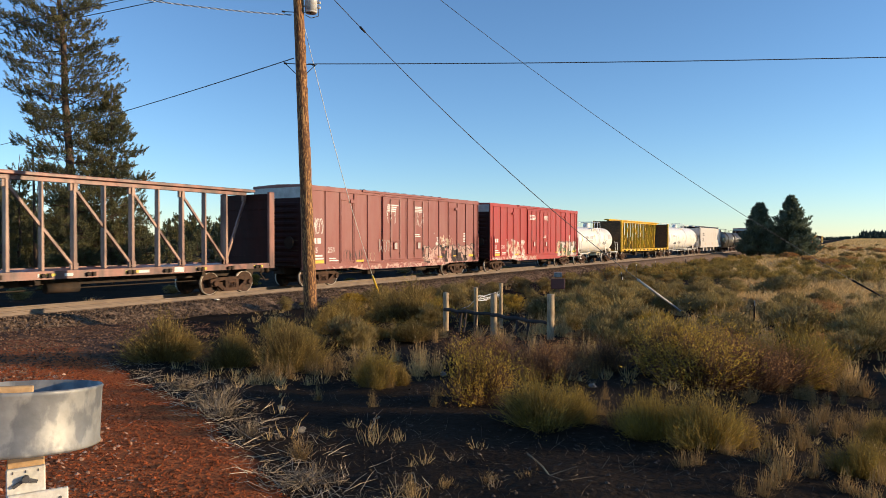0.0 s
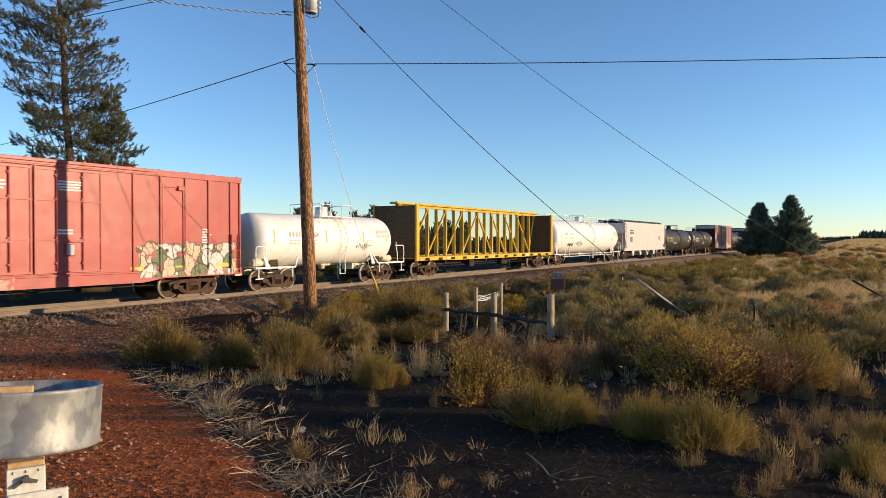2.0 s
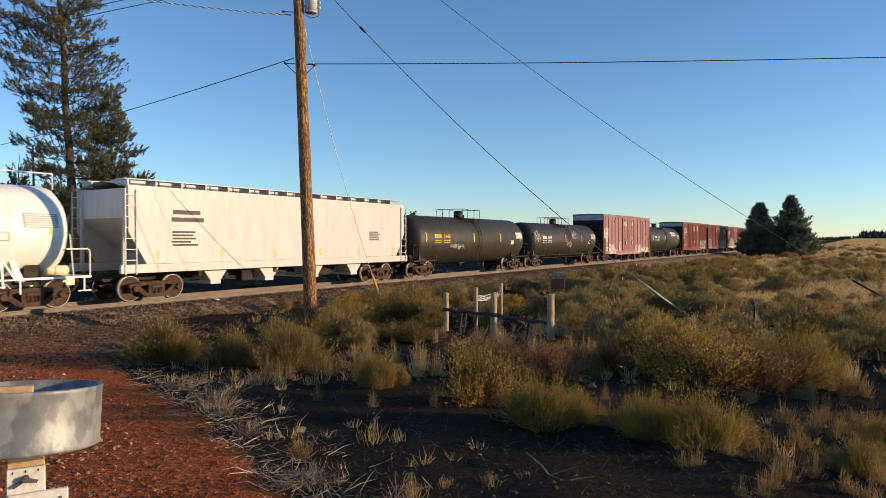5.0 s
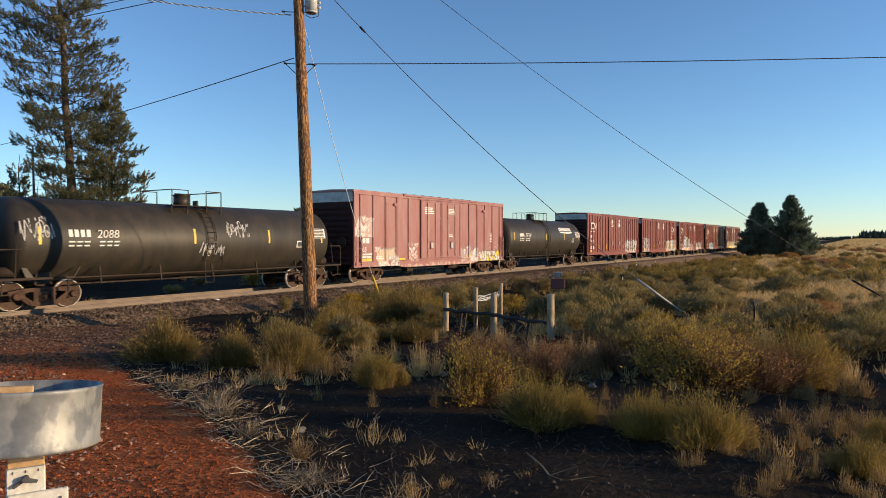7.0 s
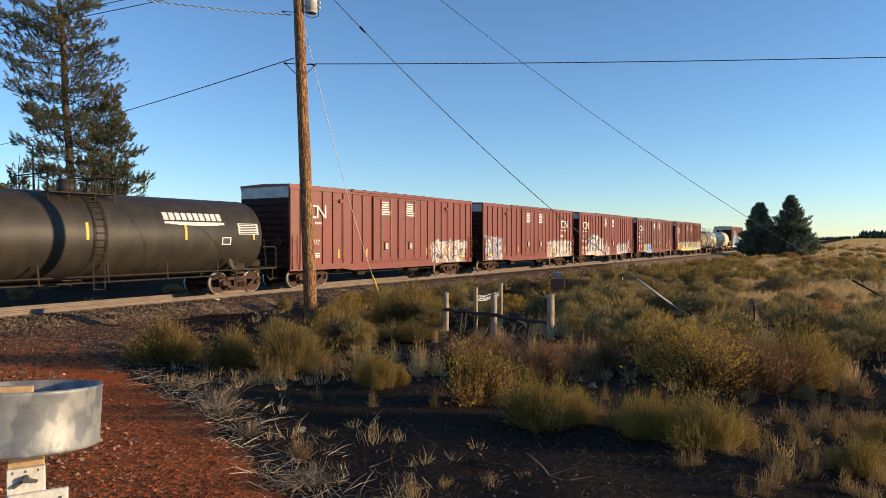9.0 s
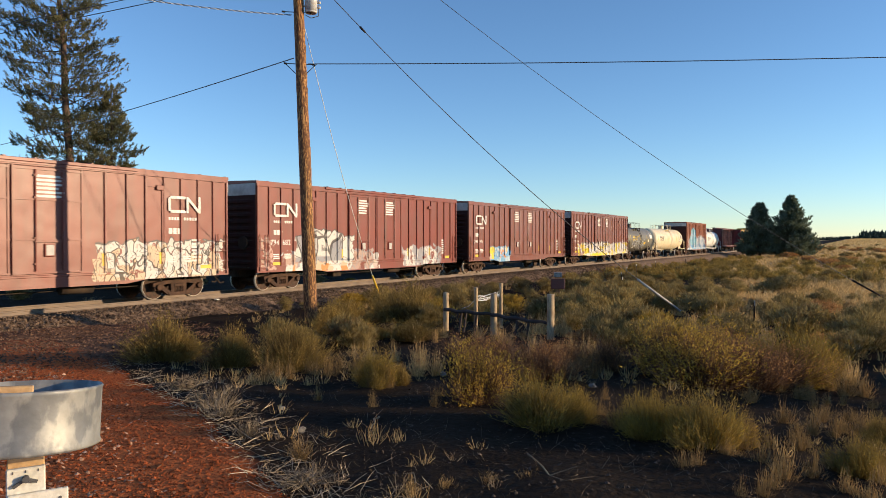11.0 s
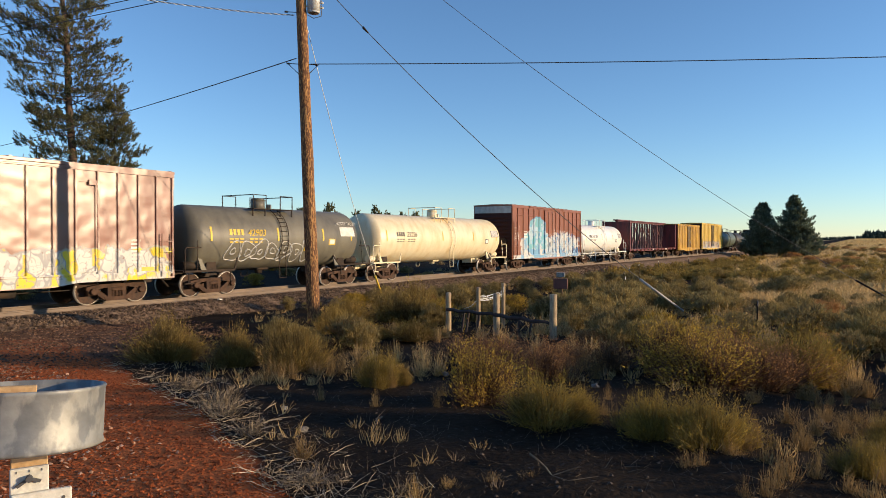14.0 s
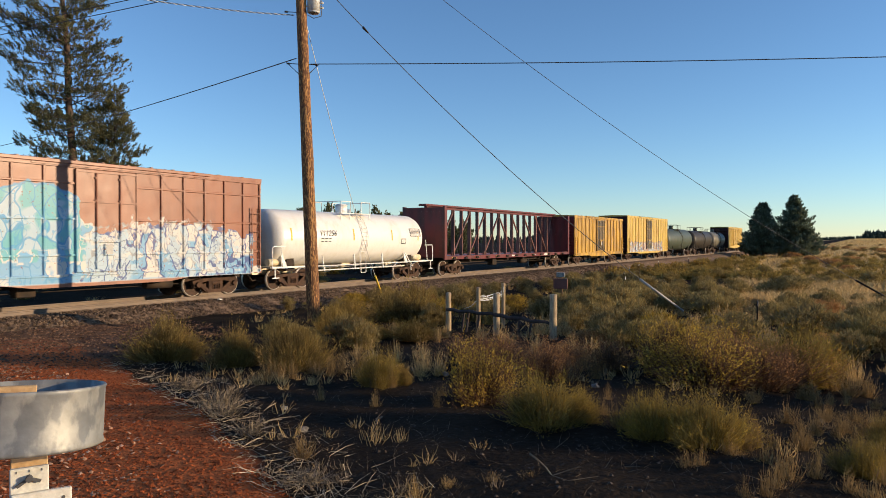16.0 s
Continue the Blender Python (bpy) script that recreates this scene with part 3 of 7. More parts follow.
def running_gear(car, half, truck_in):
    for s in (-1, 1):
        tr = share("bogie", BOLSTER, car, m=pose(s * (half - truck_in), 0, 0))
        for y in (-1.0, 1.0):
            share("side_frame", FRAME_ME, tr, "rust-brown cast side frame", pose(0, y, 0, rz=0 if y < 0 else 180))
        for x in (-0.89, 0.89):
            ROLLING.append((share("wheel_set", WHEELS, tr, "steel wheels with bright rims", pose(x, 0, 0.46)), x))
        share("coupler", COUPLER, car, m=pose(s * half, 0, 0, rz=0 if s < 0 else 180))


def make_car(kind, left, right, label, truck_in=1.95):
    car = tagged(new(kind), label, {"boxcar": "boxcar", "tank_car": "tank car", "centerbeam_flatcar": "flatcar",
                                    "covered_hopper": "hopper car"}[kind], "cars of the freight train")
    half = (right - left) / 2
    running_gear(car, half, truck_in)
    CARS.append((car, (left + right) / 2))
    return car, half


def underframe(car, half, z, w=0.35, mat_=None):
    bm = bmesh.new()
    box(bm, -half + 0.1, half - 0.1, -w, w, z - 0.32, z)
    for x in (-half + 3.4, -1.2, 1.3, half - 3.6):
        box(bm, x, x + 0.16, -1.35, 1.35, z - 0.22, z)
    tube(bm, (1.9, -0.75, z - 0.38), (3.0, -0.75, z - 0.38), 0.17, seg=10)
    box(bm, -2.6, -2.0, -0.9, -0.45, z - 0.55, z - 0.1, 0.03)
    tube(bm, (-half + 2.8, -0.6, z - 0.42), (half - 2.8, -0.6, z - 0.42), 0.022, seg=5)
    part("underframe", bm, mat_ or STEEL, car)


def bars(car, rows, y, mat_, name="lettering", label="rows of small illegible white lettering"):
    """Plain bars where writing is too small to read: (x, z, width, height)."""
    bm = bmesh.new()
    for x, z, w, h in rows:
        box(bm, x, x + w, y - 0.004, y, z, z + h)
    return tagged(part(name, bm, mat_, car, label), kind="stuff" if len(rows) > 1 else "")


def lines(x, z, w, h, n, seed=0):
    r = random.Random(seed)
    step = h / n
    return [(x + r.uniform(0, 0.06) * w, z + k * step, w * r.uniform(0.7, 0.94), step * 0.58) for k in range(n)]


def numerals(car, s, x, z, size, y, mat_):
    me = text_mesh(s, size)
    me.materials.append(mat_)
    share("numerals", me, car, "painted car number", pose(x, y - 0.004, z, rx=90))


LADDER = {}


def ladder(car, x, z0, z1, y, mat_, w=0.42):
    key = (round(z1 - z0, 2), mat_.name, w)
    if key not in LADDER:
        bm = bmesh.new()
        for s in (0, w):
            box(bm, s - 0.02, s + 0.02, -0.02, 0.02, 0, z1 - z0)
        for z in np.arange(0.12, z1 - z0, 0.38):
            box(bm, 0, w, -0.015, 0.015, z, z + 0.03)
        me = bpy.data.meshes.new("ladder")
        bm.to_mesh(me)
        bm.free()
        me.materials.append(mat_)
        LADDER[key] = me
    share("ladder", LADDER[key], car, m=pose(x, y, z0))


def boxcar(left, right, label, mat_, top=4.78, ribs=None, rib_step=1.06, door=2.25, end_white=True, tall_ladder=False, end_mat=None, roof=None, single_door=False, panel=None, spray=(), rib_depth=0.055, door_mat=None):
    car, half = make_car("boxcar", left, right, label)
    if spray:
        mat_ = sprayed(mat_, car, spray)
    z0, side = 0.95, 1.53
    bm = bmesh.new()
    box(bm, -half, half, -side, side, z0, top - 0.12)
    # a shallow peaked roof
    part("body", bm, mat_, car)
    bm = bmesh.new()
    a = [(-side - 0.05, top - 0.12), (side + 0.05, top - 0.12), (side + 0.05, top - 0.02), (0, top + 0.03), (-side - 0.05, top - 0.02)]
    va = [bm.verts.new((-half - 0.03, y, z)) for y, z in a]
    vb = [bm.verts.new((half + 0.03, y, z)) for y, z in a]
    bm.faces.new(va), bm.faces.new(vb[::-1])
    for k in range(5):
        bm.faces.new((va[k], vb[k], vb[(k + 1) % 5], va[(k + 1) % 5]))
    bmesh.ops.recalc_face_normals(bm, faces=bm.faces)
    part("roof", bm, roof or mat_, car)
    bm = bmesh.new()
    slab(bm, [(0, 0), (0.06, 0), (0.06, 0.03), (0, 0.03)][::-1], -side - 0.05, side + 0.05)
    for v in bm.verts:
        v.co.z += top - 0.03 + 0.05 * (1 - abs(v.co.y) / (side + 0.05))
    seam = None
    for x in np.arange(-half + 0.6, half, 1.2):
        if seam is None:
            seam = part("roof_seam", bm, roof or mat_, car, m=pose(x, 0, 0)).data
        else:
            share("roof_seam", seam, car, m=pose(x, 0, 0))
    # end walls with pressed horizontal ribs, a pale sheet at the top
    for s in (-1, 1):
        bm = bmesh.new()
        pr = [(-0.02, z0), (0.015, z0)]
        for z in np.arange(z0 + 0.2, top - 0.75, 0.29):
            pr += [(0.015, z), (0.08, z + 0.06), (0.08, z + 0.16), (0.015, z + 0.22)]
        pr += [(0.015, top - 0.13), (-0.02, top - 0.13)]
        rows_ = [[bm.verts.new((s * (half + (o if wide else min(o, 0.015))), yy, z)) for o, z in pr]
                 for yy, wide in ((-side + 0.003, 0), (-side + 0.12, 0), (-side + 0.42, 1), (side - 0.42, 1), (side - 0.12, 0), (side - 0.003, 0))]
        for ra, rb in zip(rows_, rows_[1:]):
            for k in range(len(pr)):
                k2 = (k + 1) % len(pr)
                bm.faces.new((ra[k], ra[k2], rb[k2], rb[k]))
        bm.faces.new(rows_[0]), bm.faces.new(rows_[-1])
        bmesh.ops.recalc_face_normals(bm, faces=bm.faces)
        # default end colour has the shade of the unlit end painted in
        part("end_wall", bm, end_mat or END_SHADE, car, "dark end wall with pressed ribs")
        if end_white:
            bm = box(bmesh.new(), s * half - 0.02, s * half + 0.055, -side + 0.02, side - 0.02, top - 0.62, top - 0.13)
            part("end_panel", bm, GALV_END, car, "pale weathered sheet at the top of the end")
    # side posts, sills
    lo, hi = -door, door
    if single_door:
        lo, hi = -door / 2, door / 2
    bm = box(bmesh.new(), -0.04, 0.04, -rib_depth, 0.0, z0 + 0.12, top - 0.2, 0.012)
    post = None
    n1 = max(1, int(round((half + lo) / rib_step)))
    xs = [-half + v for v in ribs] if ribs else [-half + 0.06] + [-half + (half + lo) * k / n1 for k in range(1, n1)]
    if panel:
        for x0, x1 in ((-half + panel[0], -half + panel[1]), (half - panel[1], half - panel[0])):
            pb = bmesh.new()
            for a, b, c, d in ((x0, x1, top - 0.62, top - 0.56), (x0, x1, z0 + 0.2, z0 + 0.25), (x0, x0 + 0.05, z0 + 0.2, top - 0.56), (x1 - 0.05, x1, z0 + 0.2, top - 0.56)):
                box(pb, a, b, -side - 0.045, -side, c, d)
            box(pb, x1 - 0.3, x1 - 0.02, -side - 0.11, -side, top - 0.72, top - 0.55, 0.01)
            part("side_panel", pb, mat_, car, "framed narrow side panel")
    for s in (-1, 1):
        for x in xs + [-v for v in xs]:
            m = pose(x, s * side, 0, rz=0 if s < 0 else 180)
            if post is None:
                post = part("side_post", bm, mat_, car, m=m).data
            else:
                share("side_post", post, car, m=m)
        bm = bmesh.new()
        sl = slab(bm, [(-half, z0 + 0.14), (half, z0 + 0.14), (half, z0 - 0.12), (half - 3.6, z0 - 0.12), (half - 4.4, z0 - 0.24),
                       (-half + 4.4, z0 - 0.24), (-half + 3.6, z0 - 0.12), (-half, z0 - 0.12)][::-1], s * side - 0.06, s * side + 0.06)
        part("side_sill", sl, mat_, car)
        part("top_chord", box(bmesh.new(), -half, half, s * side - 0.06, s * side + 0.06, top - 0.24, top - 0.121), mat_, car)
        for k in ([0] if single_door else [-1, 1]):
            c = k * door / 2
            w = door / 2 - 0.03
            d = part("door", box(bmesh.new(), -w, w, -0.07, 0.0, z0 + 0.22, top - 0.26, 0.015), door_mat or mat_, car, "sliding plug door",
                     pose(c, s * side, 0, rz=0 if s < 0 else 180))
            bm = bmesh.new()
            for z in (z0 + 0.22, z0 + 1.25, z0 + 2.5, top - 0.36):
                box(bm, -w, w, -0.105, -0.06, z, z + 0.055)
            for x in (-w, w - 0.07):
                box(bm, x, x + 0.055, -0.105, -0.06, z0 + 0.22, top - 0.26)
            part("door_frame", bm, mat_, d)
            for x in (-0.42, 0.42):
                bm = bmesh.new()
                tube(bm, (x, -0.118, z0 + 0.3), (x, -0.118, top - 0.35), 0.024, seg=6)
                for z in (z0 + 0.5, z0 + 1.3, z0 + 2.55, top - 0.55):
                    box(bm, x - 0.05, x + 0.05, -0.135, -0.06, z, z + 0.06)
                part("locking_bar", bm, mat_, d)
            bm = bmesh.new()
            box(bm, -0.16, 0.16, -0.14, -0.06, z0 + 0.75, z0 + 1.15, 0.02)
            strut(bm, (-0.45, -0.13, z0 + 1.22), (0.45, -0.13, z0 + 1.22), 0.05, 0.03)
            part("door_handle", bm, mat_, d)
            part("placard_holder", box(bmesh.new(), -0.115, 0.115, -0.150, -0.141, z0 + 0.79, z0 + 1.12), DECAL_G, d, "pale scuffed placard holder")
        bm = box(bmesh.new(), -door * 1.1, door * 2.0, s * side - 0.09, s * side + 0.09, top - 0.20, top - 0.14)
        part("door_track", bm, mat_, car)
        bm = bmesh.new()
        box(bm, -door * 1.75, door * 1.85, s * side - 0.12, s * side + 0.12, top - 0.13, top - 0.02, 0.012)
        box(bm, -door * 1.75, door * 1.85, s * side - 0.10, s * side + 0.10, z0 + 0.10, z0 + 0.17, 0.01)
        for x in np.arange(-door * 1.7, door * 1.8, 0.9):
            box(bm, x, x + 0.08, s * side - 0.13, s * side + 0.13, top - 0.03, top + 0.01)
        part("door_rail", bm, mat_, car, "long sliding-door rails above and below")
    hl = 2.6 if tall_ladder else 1.5
    for x in (-half + 0.12, half - 0.54):
        for y in (-side - 0.11, side + 0.11):
            ladder(car, x, z0 - 0.05, z0 + hl, y, mat_)
    for s in (-1, 1):
        bm = bmesh.new()
        for z in (1.3, 1.75, 2.2):
            tube(bm, (s * (half + 0.12), -side + 0.15, z), (s * (half + 0.12), -side + 0.65, z), 0.015, seg=5)
        box(bm, s * (half + 0.05) - 0.12, s * (half + 0.05) + 0.12, -1.2, 1.2, 1.02, 1.07)
        tube(bm, (s * (half + 0.12), -0.9, 2.1), (s * (half + 0.2), -0.9, 2.1), 0.28, seg=14)
        part("brake_gear", bm, STEEL, car)
    underframe(car, half, 0.95)
    return car, half, -side


def tank_car(left, right, label, mat_, dia, cz, dome_x=0.0, walkway=False, rail_mat=None, frame_mat=None, full_rail=False, dome_mat=None, side_rail=False):
    car, half = make_car("tank_car", left, right, label, 1.75)
    R, L = dia / 2, half - 0.45
    prof = [(-L, 0.0)]
    for k in range(1, 7):
        a = k / 6 * math.pi / 2
        prof.append((-L + 0.62 * (1 - math.cos(a)), R * math.sin(a)))
    prof += [(-x, r) for x, r in prof[6::-1]]
    part("tank", lathe_x(bmesh.new(), prof, 48, cz), mat_, car)
    fm, rm = frame_mat or STEEL, rail_mat or STEEL
    for s in (-1, 1):
        bm = bmesh.new()
        x = s * (half - 1.75)
        slab(bm, [(x - 0.75, cz - 0.55 * R), (x - 0.62, cz - 0.55 * R), (x - 0.28, 0.92), (x - 0.55, 0.92)], -R * 0.8, -R * 0.8 + 0.06)
        bmesh.ops.recalc_face_normals(bm, faces=bm.faces)
        part("saddle_bracket", bm, mat_, car)
        bm = slab(bmesh.new(), [(x - 0.28, 0.8), (x + 0.28, 0.8), (x + 0.22, cz - R * 0.7), (x - 0.22, cz - R * 0.7)], -R * 0.7, R * 0.7)
        part("saddle", bm, STEEL, car)
    for s in (-1, 1):
        bm = bmesh.new()
        a, b = sorted((s * (half - 3.2), s * half))
        box(bm, a, b, -0.35, 0.35, 0.68, 1.0)
        a, b = sorted((s * (half - 0.75), s * (half - 0.05)))
        box(bm, a, b, -1.45, 1.45, 0.98, 1.05)
        tube(bm, (s * (half - 0.5), -0.75, 1.22), (s * (half - 1.3), -0.75, 1.22), 0.17, seg=10)
        part("stub_sill", bm, fm, car)
    for yy in (-1.48, 1.48):
        for s in (-1, 1):
            bm = bmesh.new()
            a, b = sorted((s * (half - 2.45), s * (half - 0.1)))
            box(bm, a, b, yy - 0.03, yy + 0.03, 0.98, 1.05)
            strut(bm, (s * (half - 2.45), yy, 1.0), (s * (half - 2.75), yy * 0.9, cz - 0.6 * R), 0.05, 0.05)
            part("running_rail", bm, rm, car)
            for x in (half - 0.3, half - 2.3):
                bm = bmesh.new()
                strut(bm, (s * x, yy * 0.98, 1.0), (s * x, yy * 0.98, 0.55), 0.04, 0.04)
                part("step_hanger", bm, rm, car)
            bm = bmesh.new()
            box(bm, s * (half - 0.1) - (0.42 if s > 0 else 0), s * (half - 0.1) + (0.42 if s < 0 else 0), yy - 0.02, yy + 0.02, 0.54, 0.58)
            part("step_iron", bm, rm, car)
        if side_rail:
            part("side_rail", tube(bmesh.new(), (-half + 2.4, yy, 1.0), (half - 2.4, yy, 1.0), 0.028, seg=6), rm, car)
            part("brake_pipe", tube(bmesh.new(), (-half + 2.6, yy * 0.8, 0.78), (half - 2.6, yy * 0.8, 0.78), 0.03, seg=6), rm, car)
            for x in np.arange(-half + 3.4, half - 2.6, 2.3):
                part("rail_bracket", strut(bmesh.new(), (x, yy, 0.76), (x, yy * 0.93, cz - 0.62 * R), 0.05, 0.05), rm, car)
        for s in (-1, 1):
            x = s * (half - 0.12)
            p = [(x, yy, 1.0), (x, yy, 1.85), (x - s * 0.06, yy, 1.93), (x - s * 0.75, yy * 0.98, 1.93)]
            bm = bmesh.new()
            for u, v in zip(p, p[1:]):
                tube(bm, u, v, 0.025, seg=6)
            tube(bm, (x - s * 0.55, yy, 1.0), (x - s * 0.62, yy * 0.95, cz - 0.1), 0.02, seg=6)
            part("grab_rail", bm, rm, car)
    # manway, platform and rails on top
    bm = bmesh.new()
    top = cz + R
    tube(bm, (dome_x, 0, top - 0.1), (dome_x, 0, top + 0.36), 0.31, seg=18)
    tube(bm, (dome_x, 0, top + 0.36), (dome_x, 0, top + 0.44), 0.34, 0.25, seg=18)
    part("dome", bm, dome_mat or mat_, car)
    part("vent_valve", tube(bmesh.new(), (dome_x + 0.75, 0.1, top - 0.05), (dome_x + 0.75, 0.1, top + 0.2), 0.11, seg=10), dome_mat or mat_, car)
    bm = bmesh.new()
    w = 1.15
    bm.free()
    for yy in (-0.82, 0.82):
        bm = bmesh.new()
        box(bm, dome_x - w, dome_x + w, yy - 0.2, yy + 0.2, top - 0.10, top - 0.06)
        for x in (-w, -0.45, 0.45, w):
            strut(bm, (dome_x + x, yy * 1.15, top - 0.4), (dome_x + x, yy * 1.15, top - 0.05), 0.04, 0.04)
        part("platform", bm, rm, car)
    for yy in (-0.98, 0.98):
        zt = top + 0.52
        for a, b in ((-w, -0.42), (0.42, w)):
            wire("guard_rail", [(dome_x + a, yy, top - 0.08), (dome_x + a, yy, zt), (dome_x + b, yy, zt), (dome_x + b, yy, top - 0.08)], 0.024, rm, car)
    for s in (-1, 1):
        wire("cross_rail", [(dome_x + s * w, -0.98, zt), (dome_x + s * w, 0.98, zt)], 0.02, rm, car)
    if full_rail:
        for yy in (-0.3,):
            for s in (-1, 1):
                a, b = dome_x + s * w, s * (L - 0.25)
                part("top_rail", tube(bmesh.new(), (a, yy, top + 0.42), (b, yy, top + 0.42), 0.024, seg=6), rm, car)
                for x in np.linspace(a, b, 5):
                    part("stanchion", tube(bmesh.new(), (x, yy, top - 0.1), (x, yy, top + 0.42), 0.02, seg=6), rm, car)
    bm = bmesh.new()
    tube(bm, (dome_x, 0, cz - R + 0.1), (dome_x, 0, cz - R - 0.22), 0.2, 0.15, seg=12)
    box(bm, dome_x - 0.35, dome_x + 0.35, -0.3, 0.3, cz - R - 0.06, cz - R + 0.1, 0.03)
    tube(bm, (-half + 2.2, 0.35, cz - R - 0.04), (half - 2.2, 0.35, cz - R - 0.04), 0.03, seg=6)
    part("bottom_outlet", bm, fm, car)
    # side ladder that follows the shell
    for s in (-1, 1):
        bm = bmesh.new()
        lx = dome_x + 0.1
        pts = [(s * (R + 0.07) * math.sin(a), cz + (R + 0.07) * math.cos(a)) for a in np.linspace(0.45, 2.1, 12)] + [(s * R * 0.93, 0.55)]
        for o in (0, 0.4):
            for (y1, za), (y2, zb) in zip(pts, pts[1:]):
                tube(bm, (lx + o, y1, za), (lx + o, y2, zb), 0.02, seg=5)
        for y1, za in pts:
            tube(bm, (lx, y1, za), (lx + 0.4, y1, za), 0.014, seg=5)
        part("ladder", bm, rm, car)
    return car, half, R, cz, L


def on_tank(bm, x, w, z0, z1, R, cz, lift=0.012):
    """A patch that hugs the shell between two heights."""
    for s in (-1,):
        zs = np.linspace(z0, z1, 6)
        vs = []
        for z in zs:
            y = s * (math.sqrt(max(0.0, R * R - (z - cz) ** 2)) + lift)
            vs.append((bm.verts.new((x, y, z)), bm.verts.new((x + w, y, z))))
        for (a, b), (c, d) in zip(vs, vs[1:]):
            bm.faces.new((a, b, d, c) if s < 0 else (b, a, c, d))
    return bm


def tank_number(t, s, x, size, mat_):
    car, half, R, cz, L = t
    me = text_mesh(s, size)
    me.materials.append(mat_)
    a = 0.24 / R
    share("numerals", me, car, "painted car number", pose(x, -R * math.cos(a) - 0.012, cz + R * math.sin(a) - 0.36 * size, rx=90 + math.degrees(a)))


def scribble(t, x, z, w, h, seed, mat_, pen=0.014):
    """A sprayed scrawl of short strokes on the shell."""
    car, half, R, cz, L = t
    r = random.Random(seed)
    bm = bmesh.new()

    def p(u, v):
        zz = z + v * h
        return (x + u * w, -math.sqrt(max(0.01, R * R - (zz - cz) ** 2)) - 0.008, zz)

    u = 0.0
    last = p(0, 0.3)
    while u < 1:
        for v in (r.uniform(0.6, 1.0), r.uniform(0.0, 0.4)):
            u += r.uniform(0.02, 0.09)
            q = p(u + r.uniform(-0.06, 0.06), v)
            tube(bm, last, q, pen, seg=5)
            last = q
    for _ in range(3):
        c, v = r.uniform(0.1, 0.9), r.uniform(0.2, 0.8)
        ring = [p(c + 0.07 * math.cos(b), v + 0.22 * math.sin(b)) for b in np.linspace(0, 6.28, 11)]
        for m0, m1 in zip(ring, ring[1:]):
            tube(bm, m0, m1, pen, seg=5)
    tagged(part("graffiti", bm, mat_, car, "sprayed scrawl on the shell"), kind="stuff")


def bubble_letters(t, x, z, w, h, n, seed, mat_, pen=0.024):
    """Fat rounded letters drawn as outlines on the shell, each with a small inner loop."""
    car, half, R, cz, L = t
    r = random.Random(seed)

    def p(u, v):
        return (u, -math.sqrt(max(0.01, R * R - (v - cz) ** 2)) - 0.008, v)

    for k in range(n):
        cx, lw = x + w * (k + 0.5) / n, 0.56 * w / n
        tall = h * r.uniform(0.36, 0.5)
        cy, lean = z + h * r.uniform(0.42, 0.55), r.uniform(-0.25, 0.35)
        ph = [r.uniform(0, 6.28) for _ in range(2)]
        bm = bmesh.new()
        for size, dx, dz, steps in ((1.0, 0.0, 0.0, 22), (r.uniform(0.25, 0.4), r.uniform(-0.2, 0.2) * lw, r.uniform(-0.2, 0.3) * tall, 10)):
            ring = []
            for j in range(steps + 1):
                a = 2 * math.pi * j / steps
                q = size * (1 + 0.16 * math.sin(3 * a + ph[0]) + 0.12 * math.sin(2 * a + ph[1]))
                v = tall * q * math.sin(a) + dz
                ring.append(p(cx + dx + lw * q * math.cos(a) + lean * v, cy + v))
            for m0, m1 in zip(ring, ring[1:]):
                tube(bm, m0, m1, pen, seg=5)
        tagged(part("graffiti", bm, mat_, car, "white outlined bubble letter"), kind="stuff")


